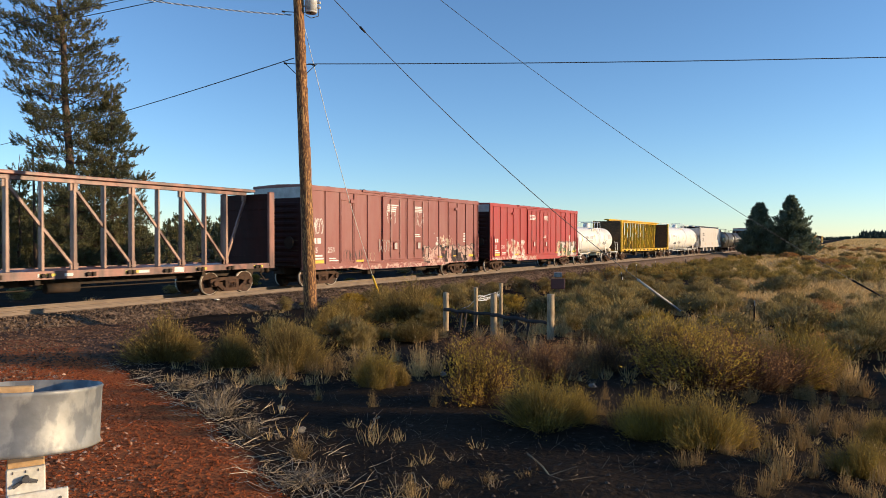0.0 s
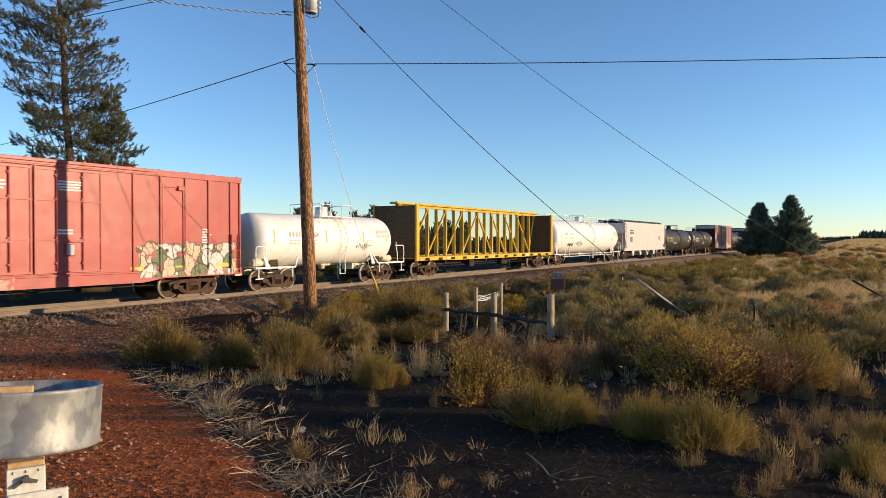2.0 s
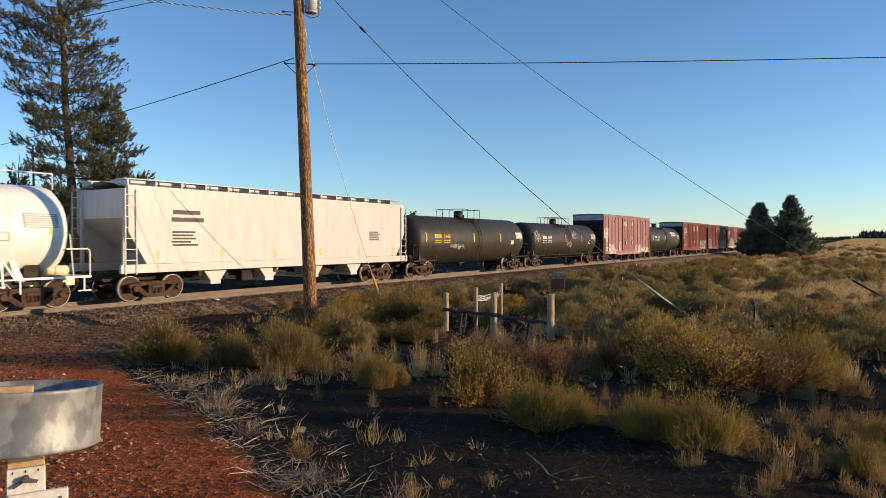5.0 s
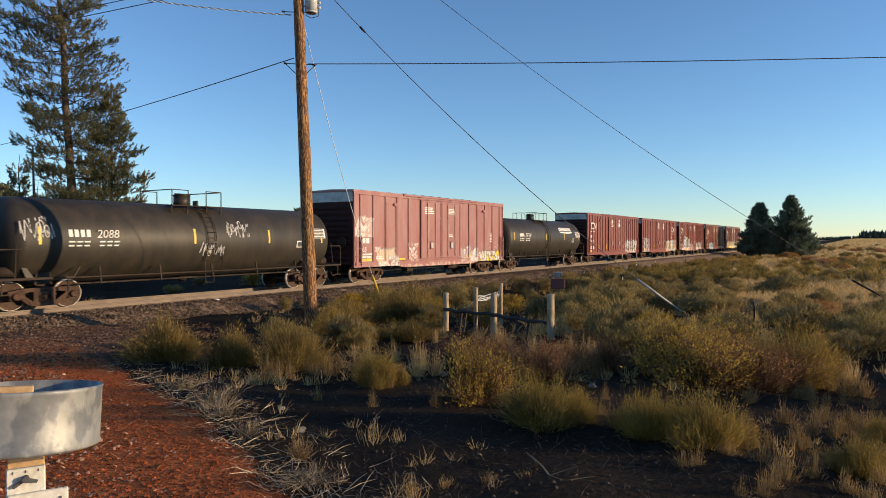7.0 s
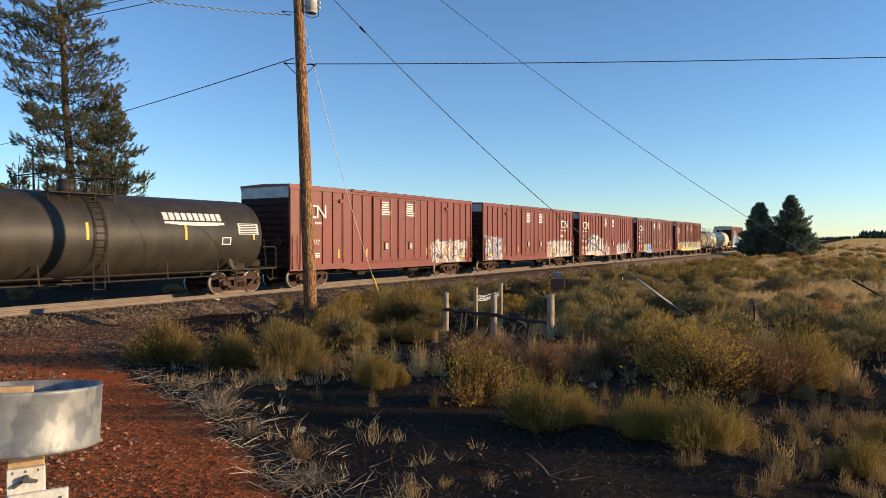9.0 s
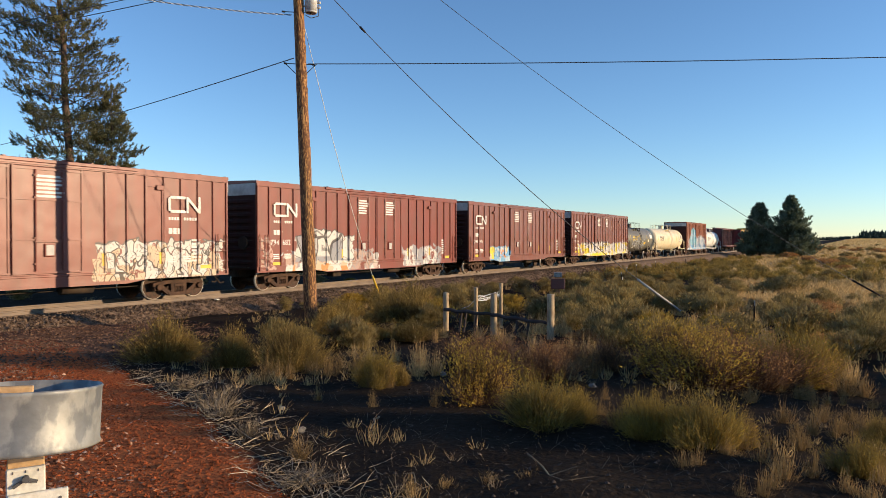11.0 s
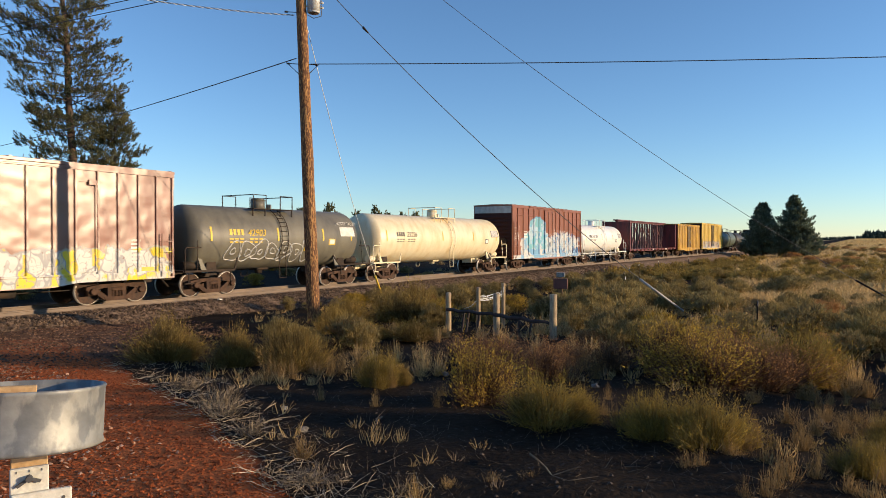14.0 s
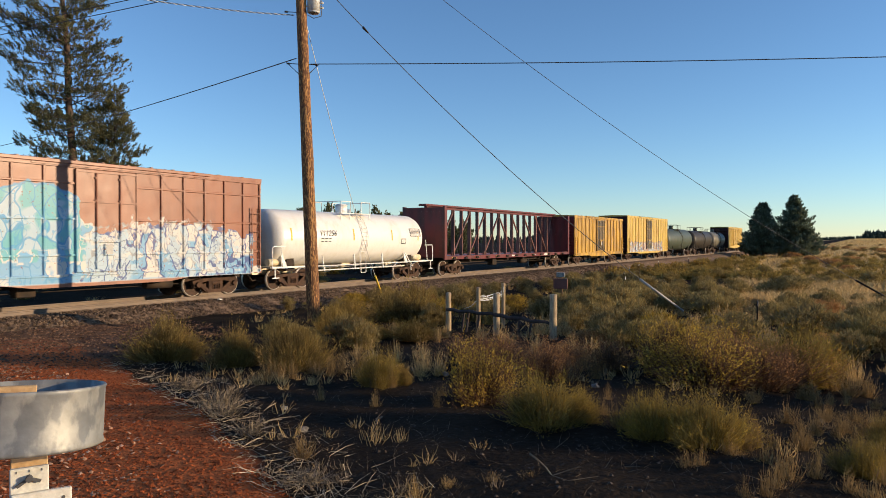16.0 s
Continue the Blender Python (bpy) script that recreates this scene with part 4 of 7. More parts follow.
def tank_marks(t, mat_=None, name_x=None, sheet=True, tabs=True, logo=None, digits=None, sheet_mat=None):
    car, half, R, cz, L = t
    mat_ = mat_ or DECAL_W
    if tabs:
        start = (name_x if name_x is not None else -L + 1.9) if digits else 99
        for x in (-L + 0.95, -L * 0.45, -0.7, L * 0.42, L - 1.0):
            if start - 0.1 < x < start + 2.3:
                continue
            part("reflector", on_tank(bmesh.new(), x, 0.09, cz - 0.12, cz + 0.45, R, cz), DECAL_Y, car, "yellow reflective tab")
    bm = bmesh.new()
    nx = name_x if name_x is not None else -L + 1.9
    if digits:
        tank_number(t, digits, nx + 0.95, 0.40, mat_)
    for k in range(9):
        if k != 4 and not (digits and k > 4):
            on_tank(bm, nx + k * 0.2, 0.13, cz + 0.12, cz + 0.36, R, cz)
    for k in range(7):
        if k != 3:
            on_tank(bm, nx + k * 0.26, 0.2, cz - 0.06, cz - 0.01, R, cz)
            on_tank(bm, nx + k * 0.26, 0.17, cz - 0.19, cz - 0.14, R, cz)
    tagged(part("lettering", bm, mat_, car, "bars of stencilled lettering"), kind="stuff")
    if sheet:
        bm = bmesh.new()
        on_tank(bm, L - 1.75, 1.05, cz + 0.1, cz + 0.55, R, cz)
        part("data_sheet", bm, sheet_mat or mat_, car)
        bm = bmesh.new()
        for k in range(6):
            on_tank(bm, L - 1.69, 0.9, cz + 0.13 + k * 0.07, cz + 0.17 + k * 0.07, R, cz, 0.018)
        tagged(part("lettering", bm, DECAL_K if mat_ is DECAL_W else DECAL_W, car), kind="stuff")
        bm = bmesh.new()
        on_tank(bm, L - 2.6, 0.45, cz - 0.32, cz - 0.02, R, cz)
        part("placard", bm, mat_, car)
        bm = bmesh.new()
        on_tank(bm, L - 2.55, 0.35, cz - 0.28, cz - 0.06, R, cz, 0.018)
        part("placard_centre", bm, DECAL_K if mat_ is DECAL_W else DECAL_W, car)
    if logo:
        bm = bmesh.new()
        x = logo
        for k in range(10):
            on_tank(bm, x + k * 0.27, 0.2, cz + 0.62, cz + 0.9, R, cz)
        for k in range(10):
            on_tank(bm, x + k * 0.27, 0.28, cz + 0.42 + 0.012 * (k - 5) ** 2 * 0.2, cz + 0.56, R, cz)
        tagged(part("emblem", bm, DECAL_W, car, "white company emblem bars"), kind="stuff")


def centerbeam(left, right, label, mat_, top=4.28, bays=18, chord=4.45, deck_mat=None, white_posts=None, wood=None):
    car, half = make_car("centerbeam_flatcar", left, right, label, 1.9)
    bm = bmesh.new()
    for s in (-1, 1):
        slab(bm, [(-half, 1.24), (half, 1.24), (half, 1.02), (half - 3.5, 1.02), (half - 4.2, 0.98), (-half + 4.2, 0.98), (-half + 3.5, 1.02), (-half, 1.02)][::-1], s * 1.5 - 0.05, s * 1.5 + 0.05)
    box(bm, -half + 0.05, half - 0.05, -1.46, 1.46, 1.14, 1.2)
    bmesh.ops.recalc_face_normals(bm, faces=bm.faces)
    part("deck", bm, deck_mat or mat_, car)
    for s in (-1, 1):
        bm = bmesh.new()
        box(bm, s * half - (0.22 if s > 0 else 0), s * half + (0.22 if s < 0 else 0), -1.45, 1.45, 1.2, top - 0.06)
        bulk = part("bulkhead", bm, wood or mat_, car, "dark bulkhead")
        for z in np.arange(1.45, top - 0.3, 0.42):
            part("rib", box(bmesh.new(), s * (half - 0.11) - 0.14, s * (half - 0.11) + 0.14, -1.3, 1.3, z, z + 0.08), wood or mat_, bulk)
        for yy in (-1.5, 1.5):
            part("corner_post", box(bmesh.new(), s * (half - 0.14) - 0.15, s * (half - 0.14) + 0.15, yy - 0.07, yy + 0.07, 1.0, top, 0.015), mat_, car)
    part("top_chord", box(bmesh.new(), -half - 0.1, half + 0.1, -0.28, 0.28, chord - 0.12, chord, 0.015), mat_, car)
    part("top_chord", box(bmesh.new(), -half + 0.25, half - 0.25, -0.12, 0.12, chord - 0.27, chord - 0.122), mat_, car)
    xs = np.linspace(-half + 0.25, half - 0.25, bays + 1)
    pm = white_posts or mat_
    for k, x in enumerate(xs[1:-1], 1):
        w = 0.058 if k % 2 else 0.040
        part("column", slab(bmesh.new(), [(x - w, 1.2), (x + w, 1.2), (x + 0.6 * w, chord - 0.27), (x - 0.6 * w, chord - 0.27)][::-1], -0.12, 0.12), pm, car)
    lo, hi = 1.28, chord - 0.38
    runs = [(0, hi, 1, lo), (bays - 1, lo, bays, hi)]
    k = 1
    while k + 2 <= bays / 2 + 0.5:
        runs += [(k, lo, k + 2, hi), (bays - k - 2, hi, bays - k, lo)]
        k += 2
    for i, za, j, zb in runs:
        bm = strut(bmesh.new(), (xs[i], 0, za), (xs[j], 0, zb), 0.082, 0.10)
        for x, z in ((xs[i], za), (xs[j], zb)):
            box(bm, x - 0.13, x + 0.13, -0.065, 0.065, z - 0.14, z + 0.14)
        part("diagonal", bm, pm, car)
    bm = bmesh.new()
    for x in np.arange(-half + 1.0, half - 0.6, 1.45):
        for s in (-1, 1):
            tube(bm, (x, s * 1.52, 1.10), (x, s * 1.66, 1.10), 0.07, seg=10)
            box(bm, x + 0.14, x + 0.24, s * 1.58 - 0.06, s * 1.58 + 0.06, 1.03, 1.17)
    tagged(part("winch_row", bm, STEEL, car, "row of dark strap winches"), kind="stuff")
    marks = random.Random(int(half * 100))
    for x in np.arange(-half + 0.9, half - 1.0, 2.9):
        bars(car, [(x, 1.07, 0.5, 0.09)], -1.551, DECAL_Y, "reflector", "yellow reflective stripe")
    bars(car, [(marks.uniform(-half + 0.6, half - 1.2), 1.06, marks.uniform(0.2, 0.5), 0.1) for _ in range(7)] + [(half - 5.0, 1.03, 0.42, 0.18)], -1.5505, DECAL_W)
    underframe(car, half, 1.02)
    return car, half


def hopper(left, right, label, mat_):
    car, half = make_car("covered_hopper", left, right, label, 1.75)
    top, side, z0 = 4.35, 1.56, 1.25
    bm = bmesh.new()
    out = [(-half + 0.35, top - 0.3), (half - 0.35, top - 0.3), (half - 0.35, 3.0), (half - 2.0, 1.75), (half - 2.0, z0), (-half + 2.0, z0), (-half + 2.0, 1.75), (-half + 0.35, 3.0)]
    slab(bm, out[::-1], -side, side)
    part("body", bm, mat_, car)
    for s in (-1, 1):
        part("side_sheet", slab(bmesh.new(), [(-half + 0.3, top - 0.26), (half - 0.3, top - 0.26), (half - 0.3, 2.5), (half - 1.0, 1.37), (-half + 1.0, 1.37), (-half + 0.3, 2.5)][::-1], s * (side + 0.02) - 0.02, s * (side + 0.02) + 0.02), mat_, car)
        part("side_sill", box(bmesh.new(), -half, half, s * side - 0.06, s * side + 0.06, 1.05, 1.36, 0.01), mat_, car)
        part("top_chord", box(bmesh.new(), -half + 0.3, half - 0.3, s * (side - 0.05) - 0.06, s * (side - 0.05) + 0.12, top - 0.32, top - 0.2, 0.01), mat_, car)
        for e in (-1, 1):
            bm = bmesh.new()
            strut(bm, (e * (half - 0.35), s * 1.3, top - 0.4), (e * (half - 0.3), s * 1.3, 1.1), 0.1, 0.08)
            part("end_post", bm, mat_, car)
    bm = bmesh.new()
    for k, yy in enumerate((-1, 1)):
        vs = [bm.verts.new(p) for p in ((-half + 0.3, yy * (side + 0.02), top - 0.27), (half - 0.3, yy * (side + 0.02), top - 0.27), (half - 0.3, 0, top), (-half + 0.3, 0, top))]
        bm.faces.new(vs if yy < 0 else vs[::-1])
    part("roof", bm, mat_, car)
    bm = bmesh.new()
    box(bm, -half + 0.8, half - 0.8, -0.3, 0.3, top - 0.03, top + 0.09, 0.02)
    for x in np.arange(-half + 1.2, half - 1, 1.2):
        box(bm, x, x + 0.1, -0.36, 0.36, top - 0.02, top + 0.13)
    part("hatch", bm, mat_, car)
    bm = bmesh.new()
    for s in (-1, 1):
        box(bm, -half + 0.3, half - 0.3, s * 1.1 - 0.25, s * 1.1 + 0.25, top + 0.02, top + 0.05)
        for x in np.arange(-half + 0.4, half - 0.3, 1.1):
            box(bm, x, x + 0.05, s * 1.1 - 0.3, s * 1.1 + 0.3, top - 0.2, top + 0.03)
    part("running_board", bm, GALV_END, car)
    for c in (-4.3, -1.43, 1.43, 4.3):
        bm = bmesh.new()
        slab(bm, [(c - 0.75, 1.25), (c + 0.75, 1.25), (c + 0.24, 0.62), (c + 0.24, 0.48), (c - 0.24, 0.48), (c - 0.24, 0.62)][::-1], -1.3, 1.3)
        part("discharge_bay", bm, mat_, car)
    for x in (-half + 0.15, half - 0.6):
        ladder(car, x, 1.0, 4.0, -side - 0.08, mat_)
        ladder(car, x, 1.0, 4.0, side + 0.08, mat_)
    bars(car, lines(-half + 2.0, 2.9, 1.6, 0.55, 2, 1) + lines(-half + 2.0, 2.0, 1.2, 0.6, 5, 2) + lines(half - 3.4, 2.2, 1.0, 0.5, 5, 3), -side - 0.041, DECAL_K)
    for x in np.linspace(-half + 1.4, half - 1.4, 6):
        bars(car, [(x, 1.5, 0.08, 0.35)], -side - 0.041, DECAL_Y, "reflector", "yellow reflective tab")
    underframe(car, half, 1.05)
    return car, half


def side_scrawl(b, x, z, w, h, seed, mat_, pen=0.02):
    """A hand-sprayed scrawl of looping strokes on a flat car side, clear of the posts and the door gear."""
    car, half, y = b
    r = random.Random(seed)
    bm = bmesh.new()
    deep = y - (0.076 if abs(x + w / 2) < 2.2 else 0.006)
    n = max(3, int(w / 0.22))
    for k in range(n):
        cx, lw = x + w * (k + 0.5) / n, w / n
        style = r.random()
        if style < 0.5:
            a0, turn = r.uniform(0, 6.28), r.uniform(3.5, 6.2)
            pts = [(cx + 0.5 * lw * math.cos(a0 + turn * j / 9), z + h * (0.5 + 0.42 * math.sin(a0 + turn * j / 9))) for j in range(10)]
        else:
            pts = [(cx + r.uniform(-0.5, 0.5) * lw, z + h * v) for v in (r.uniform(0, 0.2), r.uniform(0.7, 1), r.uniform(0.2, 0.5), r.uniform(0.6, 1), r.uniform(0, 0.2))]
        for p, q in zip(pts, pts[1:]):
            strut(bm, (p[0], deep, p[1]), (q[0], deep, q[1]), pen * r.uniform(0.8, 1.3), 0.004)
    tagged(part("graffiti", bm, mat_, car, "hand-sprayed scrawl on the car side"), kind="stuff")


def tr_marks(b, seed, digits):
    """The faded red cars of one owner: bars for the mark, the number, tabs and graffiti."""
    car, half, y = b
    bars(car, [(-half + 0.75, 2.05, 0.22, 0.26), (-half + 1.05, 2.05, 0.24, 0.26)], y, DECAL_W)
    numerals(car, digits[0], -half + 0.72, 1.62, 0.36, y, DECAL_W)
    numerals(car, digits[1], -half + 1.75, 1.62, 0.36, y, DECAL_W)
    bars(car, lines(-half + 0.7, 1.30, 0.85, 0.28, 2, seed) + lines(-half + 1.85, 1.2, 0.7, 0.2, 2, seed + 1) + lines(half - 1.9, 2.1, 0.45, 0.6, 6, seed + 2), y, DECAL_W)
    bars(car, lines(-1.85, 3.75, 1.1, 0.42, 4, seed + 3) + lines(0.75, 3.8, 0.9, 0.35, 4, seed + 4) + lines(0.7, 2.4, 0.7, 0.2, 2, seed + 5), y - 0.072, DECAL_W)
    bars(car, [(-half + 0.7, 1.12, 0.8, 0.14), (-half + 3.9, 1.12, 0.6, 0.1), (half - 4.9, 1.16, 0.5, 0.1), (half - 3.1, 1.16, 0.5, 0.1), (half - 1.2, 1.16, 0.9, 0.14)], y, DECAL_Y, "reflector", "yellow reflective stripe")


def emblem_marks(b, seed, digits, logo_left=True):
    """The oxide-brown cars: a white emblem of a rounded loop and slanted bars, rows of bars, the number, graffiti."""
    car, half, y = b
    x0 = -half + 1.0 if logo_left else half - 2.7
    bm = bmesh.new()
    t = 0.105
    dz = -0.28
    for p, q in (((0, 3.62), (0, 4.02)), ((0.08, 4.08), (0.66, 4.08)), ((0.08, 3.56), (0.66, 3.56)), ((0.78, 3.56), (0.78, 4.08)), ((0.80, 4.06), (1.28, 3.58)), ((1.32, 3.56), (1.32, 4.10))):
        strut(bm, (x0 + p[0], y - 0.062, p[1] + dz), (x0 + q[0], y - 0.062, q[1] + dz), t, 0.004)
        for u in (p, q):
            slab(bm, [(x0 + u[0] + 0.5 * t * math.cos(b_), u[1] + dz + 0.5 * t * math.sin(b_)) for b_ in np.linspace(0, 5.5, 8)], y - 0.064, y - 0.06)
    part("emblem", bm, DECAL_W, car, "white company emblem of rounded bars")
    bars(car, [(x0 + 0.12 * k, 2.96, 0.085, 0.11) for k in range(4)] + [(x0 + 0.66 + 0.12 * k, 2.96, 0.085, 0.11) for k in range(5)] + [(x0, 2.44, 0.15, 0.22), (x0 + 0.19, 2.44, 0.15, 0.22), (x0 + 0.38, 2.44, 0.13, 0.22)]
         + lines(x0 - 0.05, 1.4, 0.45, 0.25, 3, seed) + lines(x0 + 0.62, 1.4, 0.45, 0.25, 3, seed + 1) + lines(half - 1.7, 1.4, 0.45, 0.9, 7, seed + 2), y, DECAL_W)
    if logo_left:
        numerals(car, digits[0], x0 - 0.2, 2.0, 0.34, y, DECAL_W)
        numerals(car, digits[1], x0 + 0.5, 2.0, 0.34, y, DECAL_W)
    for c in (-1.55, 0.72):
        bars(car, lines(c, 3.55, 0.92, 0.75, 6, seed + 3), y - 0.072, DECAL_W, label="white notice rows on the door")
    bars(car, [(-0.25, 1.55, 0.05, 0.42), (-half + 0.95, 1.12, 0.5, 0.14), (half - 1.3, 1.12, 0.5, 0.14)] + [(x, 1.35, 0.09, 0.42) for x in (-half + 3.3, -2.7, 2.9, half - 3.1)], y, DECAL_Y, "reflector", "yellow reflective tab")


def mural_belt(car, half, mat_):
    for s in (-1, 1):
        for z in (1.70, 2.87, 4.02):
            part("belt_rail", box(bmesh.new(), -half, half, s * 1.53 - 0.05, s * 1.53 + 0.05, z, z + 0.07, 0.01), mat_, car)


def make_train():
    # its bulkheads wear the same shade-dark end colour
    centerbeam(-1.3, 21.05, "rust-red centerbeam flatcar with open truss and dark bulkheads", OLD_RED, bays=20, wood=END_SHADE, white_posts=POST_RED)
    b = boxcar(22.75, 39.2, "faded red double-door boxcar with graffiti", RED, ribs=TR_RIBS, panel=(2.72, 3.66), spray=[(-6.5, 8.1, 0.68, 0.95, ("scuff", "dust", "scuff"), None, 1.6, 0.2, 0.0, 0.55), (3.0, 4.6, 1.6, 2.5, ("scuff", "sand", "white"), None, 1.5, 0.4, 0.0, 0.5), (1.6, 7.8, 0.85, 1.9, ("dust", "black", "scuff"), "black", 1.0, 0.45, 0.0, 0.8)])
    tr_marks(b, 1, ("65", "251"))
    for x, z, w, h, seed, m, pen in ((-7.75, 2.45, 0.95, 0.85, 21, DECAL_W, 0.028), (-7.7, 2.75, 0.8, 0.5, 22, DECAL_W, 0.022), (-2.55, 1.55, 1.1, 0.75, 23, DECAL_G, 0.026), (3.6, 1.8, 1.4, 0.6, 24, TAG["sand"], 0.024),
                                     (-5.3, 1.1, 1.8, 0.7, 25, TAG["black"], 0.014), (-1.9, 3.1, 0.9, 0.9, 26, DECAL_W, 0.018), (0.9, 2.9, 0.8, 1.0, 27, DECAL_W, 0.018), (-3.4, 1.1, 0.6, 0.5, 28, TAG["sand"], 0.018)):
        side_scrawl(b, x, z, w, h, seed, m, pen)
    b = boxcar(40.85, 57.25, "bright red double-door boxcar with graffiti", BRIGHT_RED, ribs=TR_RIBS, panel=(2.72, 3.66), spray=[(-7.9, -0.6, 0.7, 1.05, ("scuff", "white", "dust"), None, 1.6, 0.25, 0.0, 0.6), (-5.6, -2.6, 0.85, 2.2, ("scuff", "white", "sand"), "white", 1.1, 0.3, 0.0, 0.6), (3.6, 7.9, 0.85, 2.1, ("sand", "green", "white"), "black", 1.2, 0.35, 0.0, 0.9)])
    tr_marks(b, 2, ("65", "320"))
    t = tank_car(58.0, 69.0, "short white tank car with railed dome platform", WHITE, 2.45, 2.22, 0.3, rail_mat=WHITE, frame_mat=CREAM)
    tank_marks(t, DECAL_G, digits="11368")
    scribble(t, 1.6, 1.7, 0.9, 0.4, 3, DECAL_G)
    centerbeam(70.05, 89.75, "yellow centerbeam flatcar with open truss and wooden bulkheads", YELLOW, wood=paint_wood)
    t = tank_car(90.3, 108.0, "long white tank car with full-length top railing", WHITE, 3.0, 2.5, 0.4, side_rail=True, rail_mat=WHITE, frame_mat=CREAM, full_rail=True)
    tank_marks(t, DECAL_G, digits="14170")
    scribble(t, -5.6, 1.65, 1.2, 0.35, 4, DECAL_K)
    scribble(t, -3.9, 1.7, 1.8, 0.5, 5, DECAL_G)
    hopper(108.9, 126.0, "pale grey covered hopper with discharge bays", HOPPER)
    t = tank_car(126.7, 142.25, "black tank car with yellow lettering", BLACK, 3.0, 2.22, -0.2)
    tank_marks(t, DECAL_Y, digits="6446", sheet_mat=DECAL_G)
    scribble(t, -3.6, 1.65, 1.6, 0.35, 6, DECAL_W)
    t = tank_car(142.75, 158.5, "black tank car with white lettering and scribbles", BLACK, 2.85, 2.2, -0.2, side_rail=True)
    tank_marks(t, digits="2088")
    scribble(t, -7.0, 2.15, 1.0, 0.9, 7, DECAL_W)
    scribble(t, -0.4, 1.55, 1.1, 0.6, 8, DECAL_W)
    scribble(t, 0.9, 2.3, 1.1, 0.7, 9, DECAL_W)
    b = boxcar(159.3, 175.7, "faded pink-red boxcar with sprayed horse shape", CHALKY_RED, ribs=TR_RIBS, panel=(2.72, 3.66), spray=SCUFF)
    tr_marks(b, 5, ("65", "235"))
    t = tank_car(176.2, 192.0, "black tank car with white emblem on its side", BLACK, 3.05, 2.35, -0.5, side_rail=True)
    tank_marks(t, logo=2.3, digits="78738")
    marks = [("794", "977"), ("794", "652"), ("794", "682"), ("794", "901"), ("794", "996")]
    spots = [[(3.4, 7.4, 0.85, 2.2, ("white", "white", "dust"), "black", 1.3, 0.4, 0.0, 0.85)],
             [(-7.8, -5.2, 0.85, 2.4, ("pale", "white", "grey"), "grey", 1.4, 0.4, 0.0, 0.7), (2.6, 7.9, 0.8, 2.2, ("white", "sand", "white"), "black", 1.4, 0.35, 0.0, 0.9)],
             [(-7.95, -7.2, 0.9, 2.2, ("dust", "scuff", "dust"), None, 2.0, 0.4, 0.0, 0.6), (-6.6, 0.2, 0.72, 1.9, ("white", "white", "dust"), "grey", 0.7, 0.5, 0.03, 0.8), (-5.9, -1.9, 1.2, 2.75, ("white", "grey", "white"), "black", 0.55, 0.35, 0.1, 1.0),
              (-6.6, -2.2, 0.72, 1.15, ("sand", "orange", "white"), None, 0.9, 0.4, 0.0, 1.0), (2.4, 6.4, 0.75, 1.85, ("white", "white", "grey"), "grey", 1.1, 0.5, 0.0, 0.85)],
             [(-5.2, -2.2, 0.6, 1.8, ("sky", "pale", "white"), "blue", 0.9, 0.25, 0.0, 1.0), (-5.3, -4.6, 0.9, 1.75, ("yellow", "sand", "yellow"), None, 1.3, 0.3, 0.0, 0.8), (-3.9, -2.8, 0.95, 1.6, ("white", "orange", "orange"), None, 1.8, 0.3, 0.0, 0.55)],
             [(-6.6, -4.6, 0.8, 1.9, ("white", "dust", "yellow"), "grey", 1.3, 0.4, 0.0, 0.7), (-4.9, 2.2, 0.72, 2.0, ("white", "yellow", "white"), "black", 1.0, 0.4, 0.0, 1.0), (-5.2, 8.0, 0.72, 1.0, ("yellow", "yellow", "white"), None, 1.0, 0.2, 0.0, 0.9),
              (2.2, 8.0, 0.72, 1.95, ("white", "white", "yellow"), "grey", 1.1, 0.35, 0.0, 1.0)]]
    for k in range(5):
        L = 192.65 + 17.87 * k
        b = boxcar(L, L + 16.35, "oxide-brown double-door boxcar with white emblem and graffiti", BROWN_SHEEN if k > 2 else BROWN, top=4.75, ribs=DOUBLE_DOOR_RIBS, panel=(2.95, 3.62), spray=spots[k], rib_depth=0.06)
        emblem_marks(b, 10 + k, marks[k], logo_left=(k != 1))
    t = tank_car(280.9, 292.25, "grey tank car with bubble-letter graffiti", GREY, 2.7, 2.3, -0.6)
    tank_marks(t, DECAL_Y, digits="42903", sheet_mat=DECAL_W)
    me = text_mesh("NITRIC ACID", 0.24)
    me.materials.append(DECAL_W)
    share("notice", me, t[0], "white stencilled words", pose(t[4] - 1.95, -t[2] * math.cos(0.5) - 0.014, t[3] + t[2] * math.sin(0.5), rx=90 + math.degrees(0.5)))
    bubble_letters(t, -3.4, 1.28, 5.0, 0.92, 7, 11, TAG["white"])
    part("placard", on_tank(bmesh.new(), 1.0, 0.65, 1.72, 1.98, t[2], t[3], 0.03), DECAL_Y, t[0], "yellow placard")
    t = tank_car(292.35, 307.8, "cream tank car with rust stains and railed dome", CREAM, 2.75, 2.3, 0.2, rail_mat=CREAM, frame_mat=CREAM)
    tank_marks(t, DECAL_K, digits="23226")
    b = boxcar(308.4, 322.0, "rust-red boxcar with tall blue graffiti mural", RUST_RED, top=4.8, rib_step=0.95, tall_ladder=True, single_door=True, rib_depth=0.06, spray=MURAL)
    car, half, y = b
    mural_belt(car, half, next(o for o in car.children if o.name.startswith("body")).data.materials[0])
    bars(car, lines(-half + 0.6, 2.3, 0.6, 0.5, 4, 5) + lines(-half + 2.0, 2.4, 0.7, 0.6, 3, 6), y, DECAL_W)
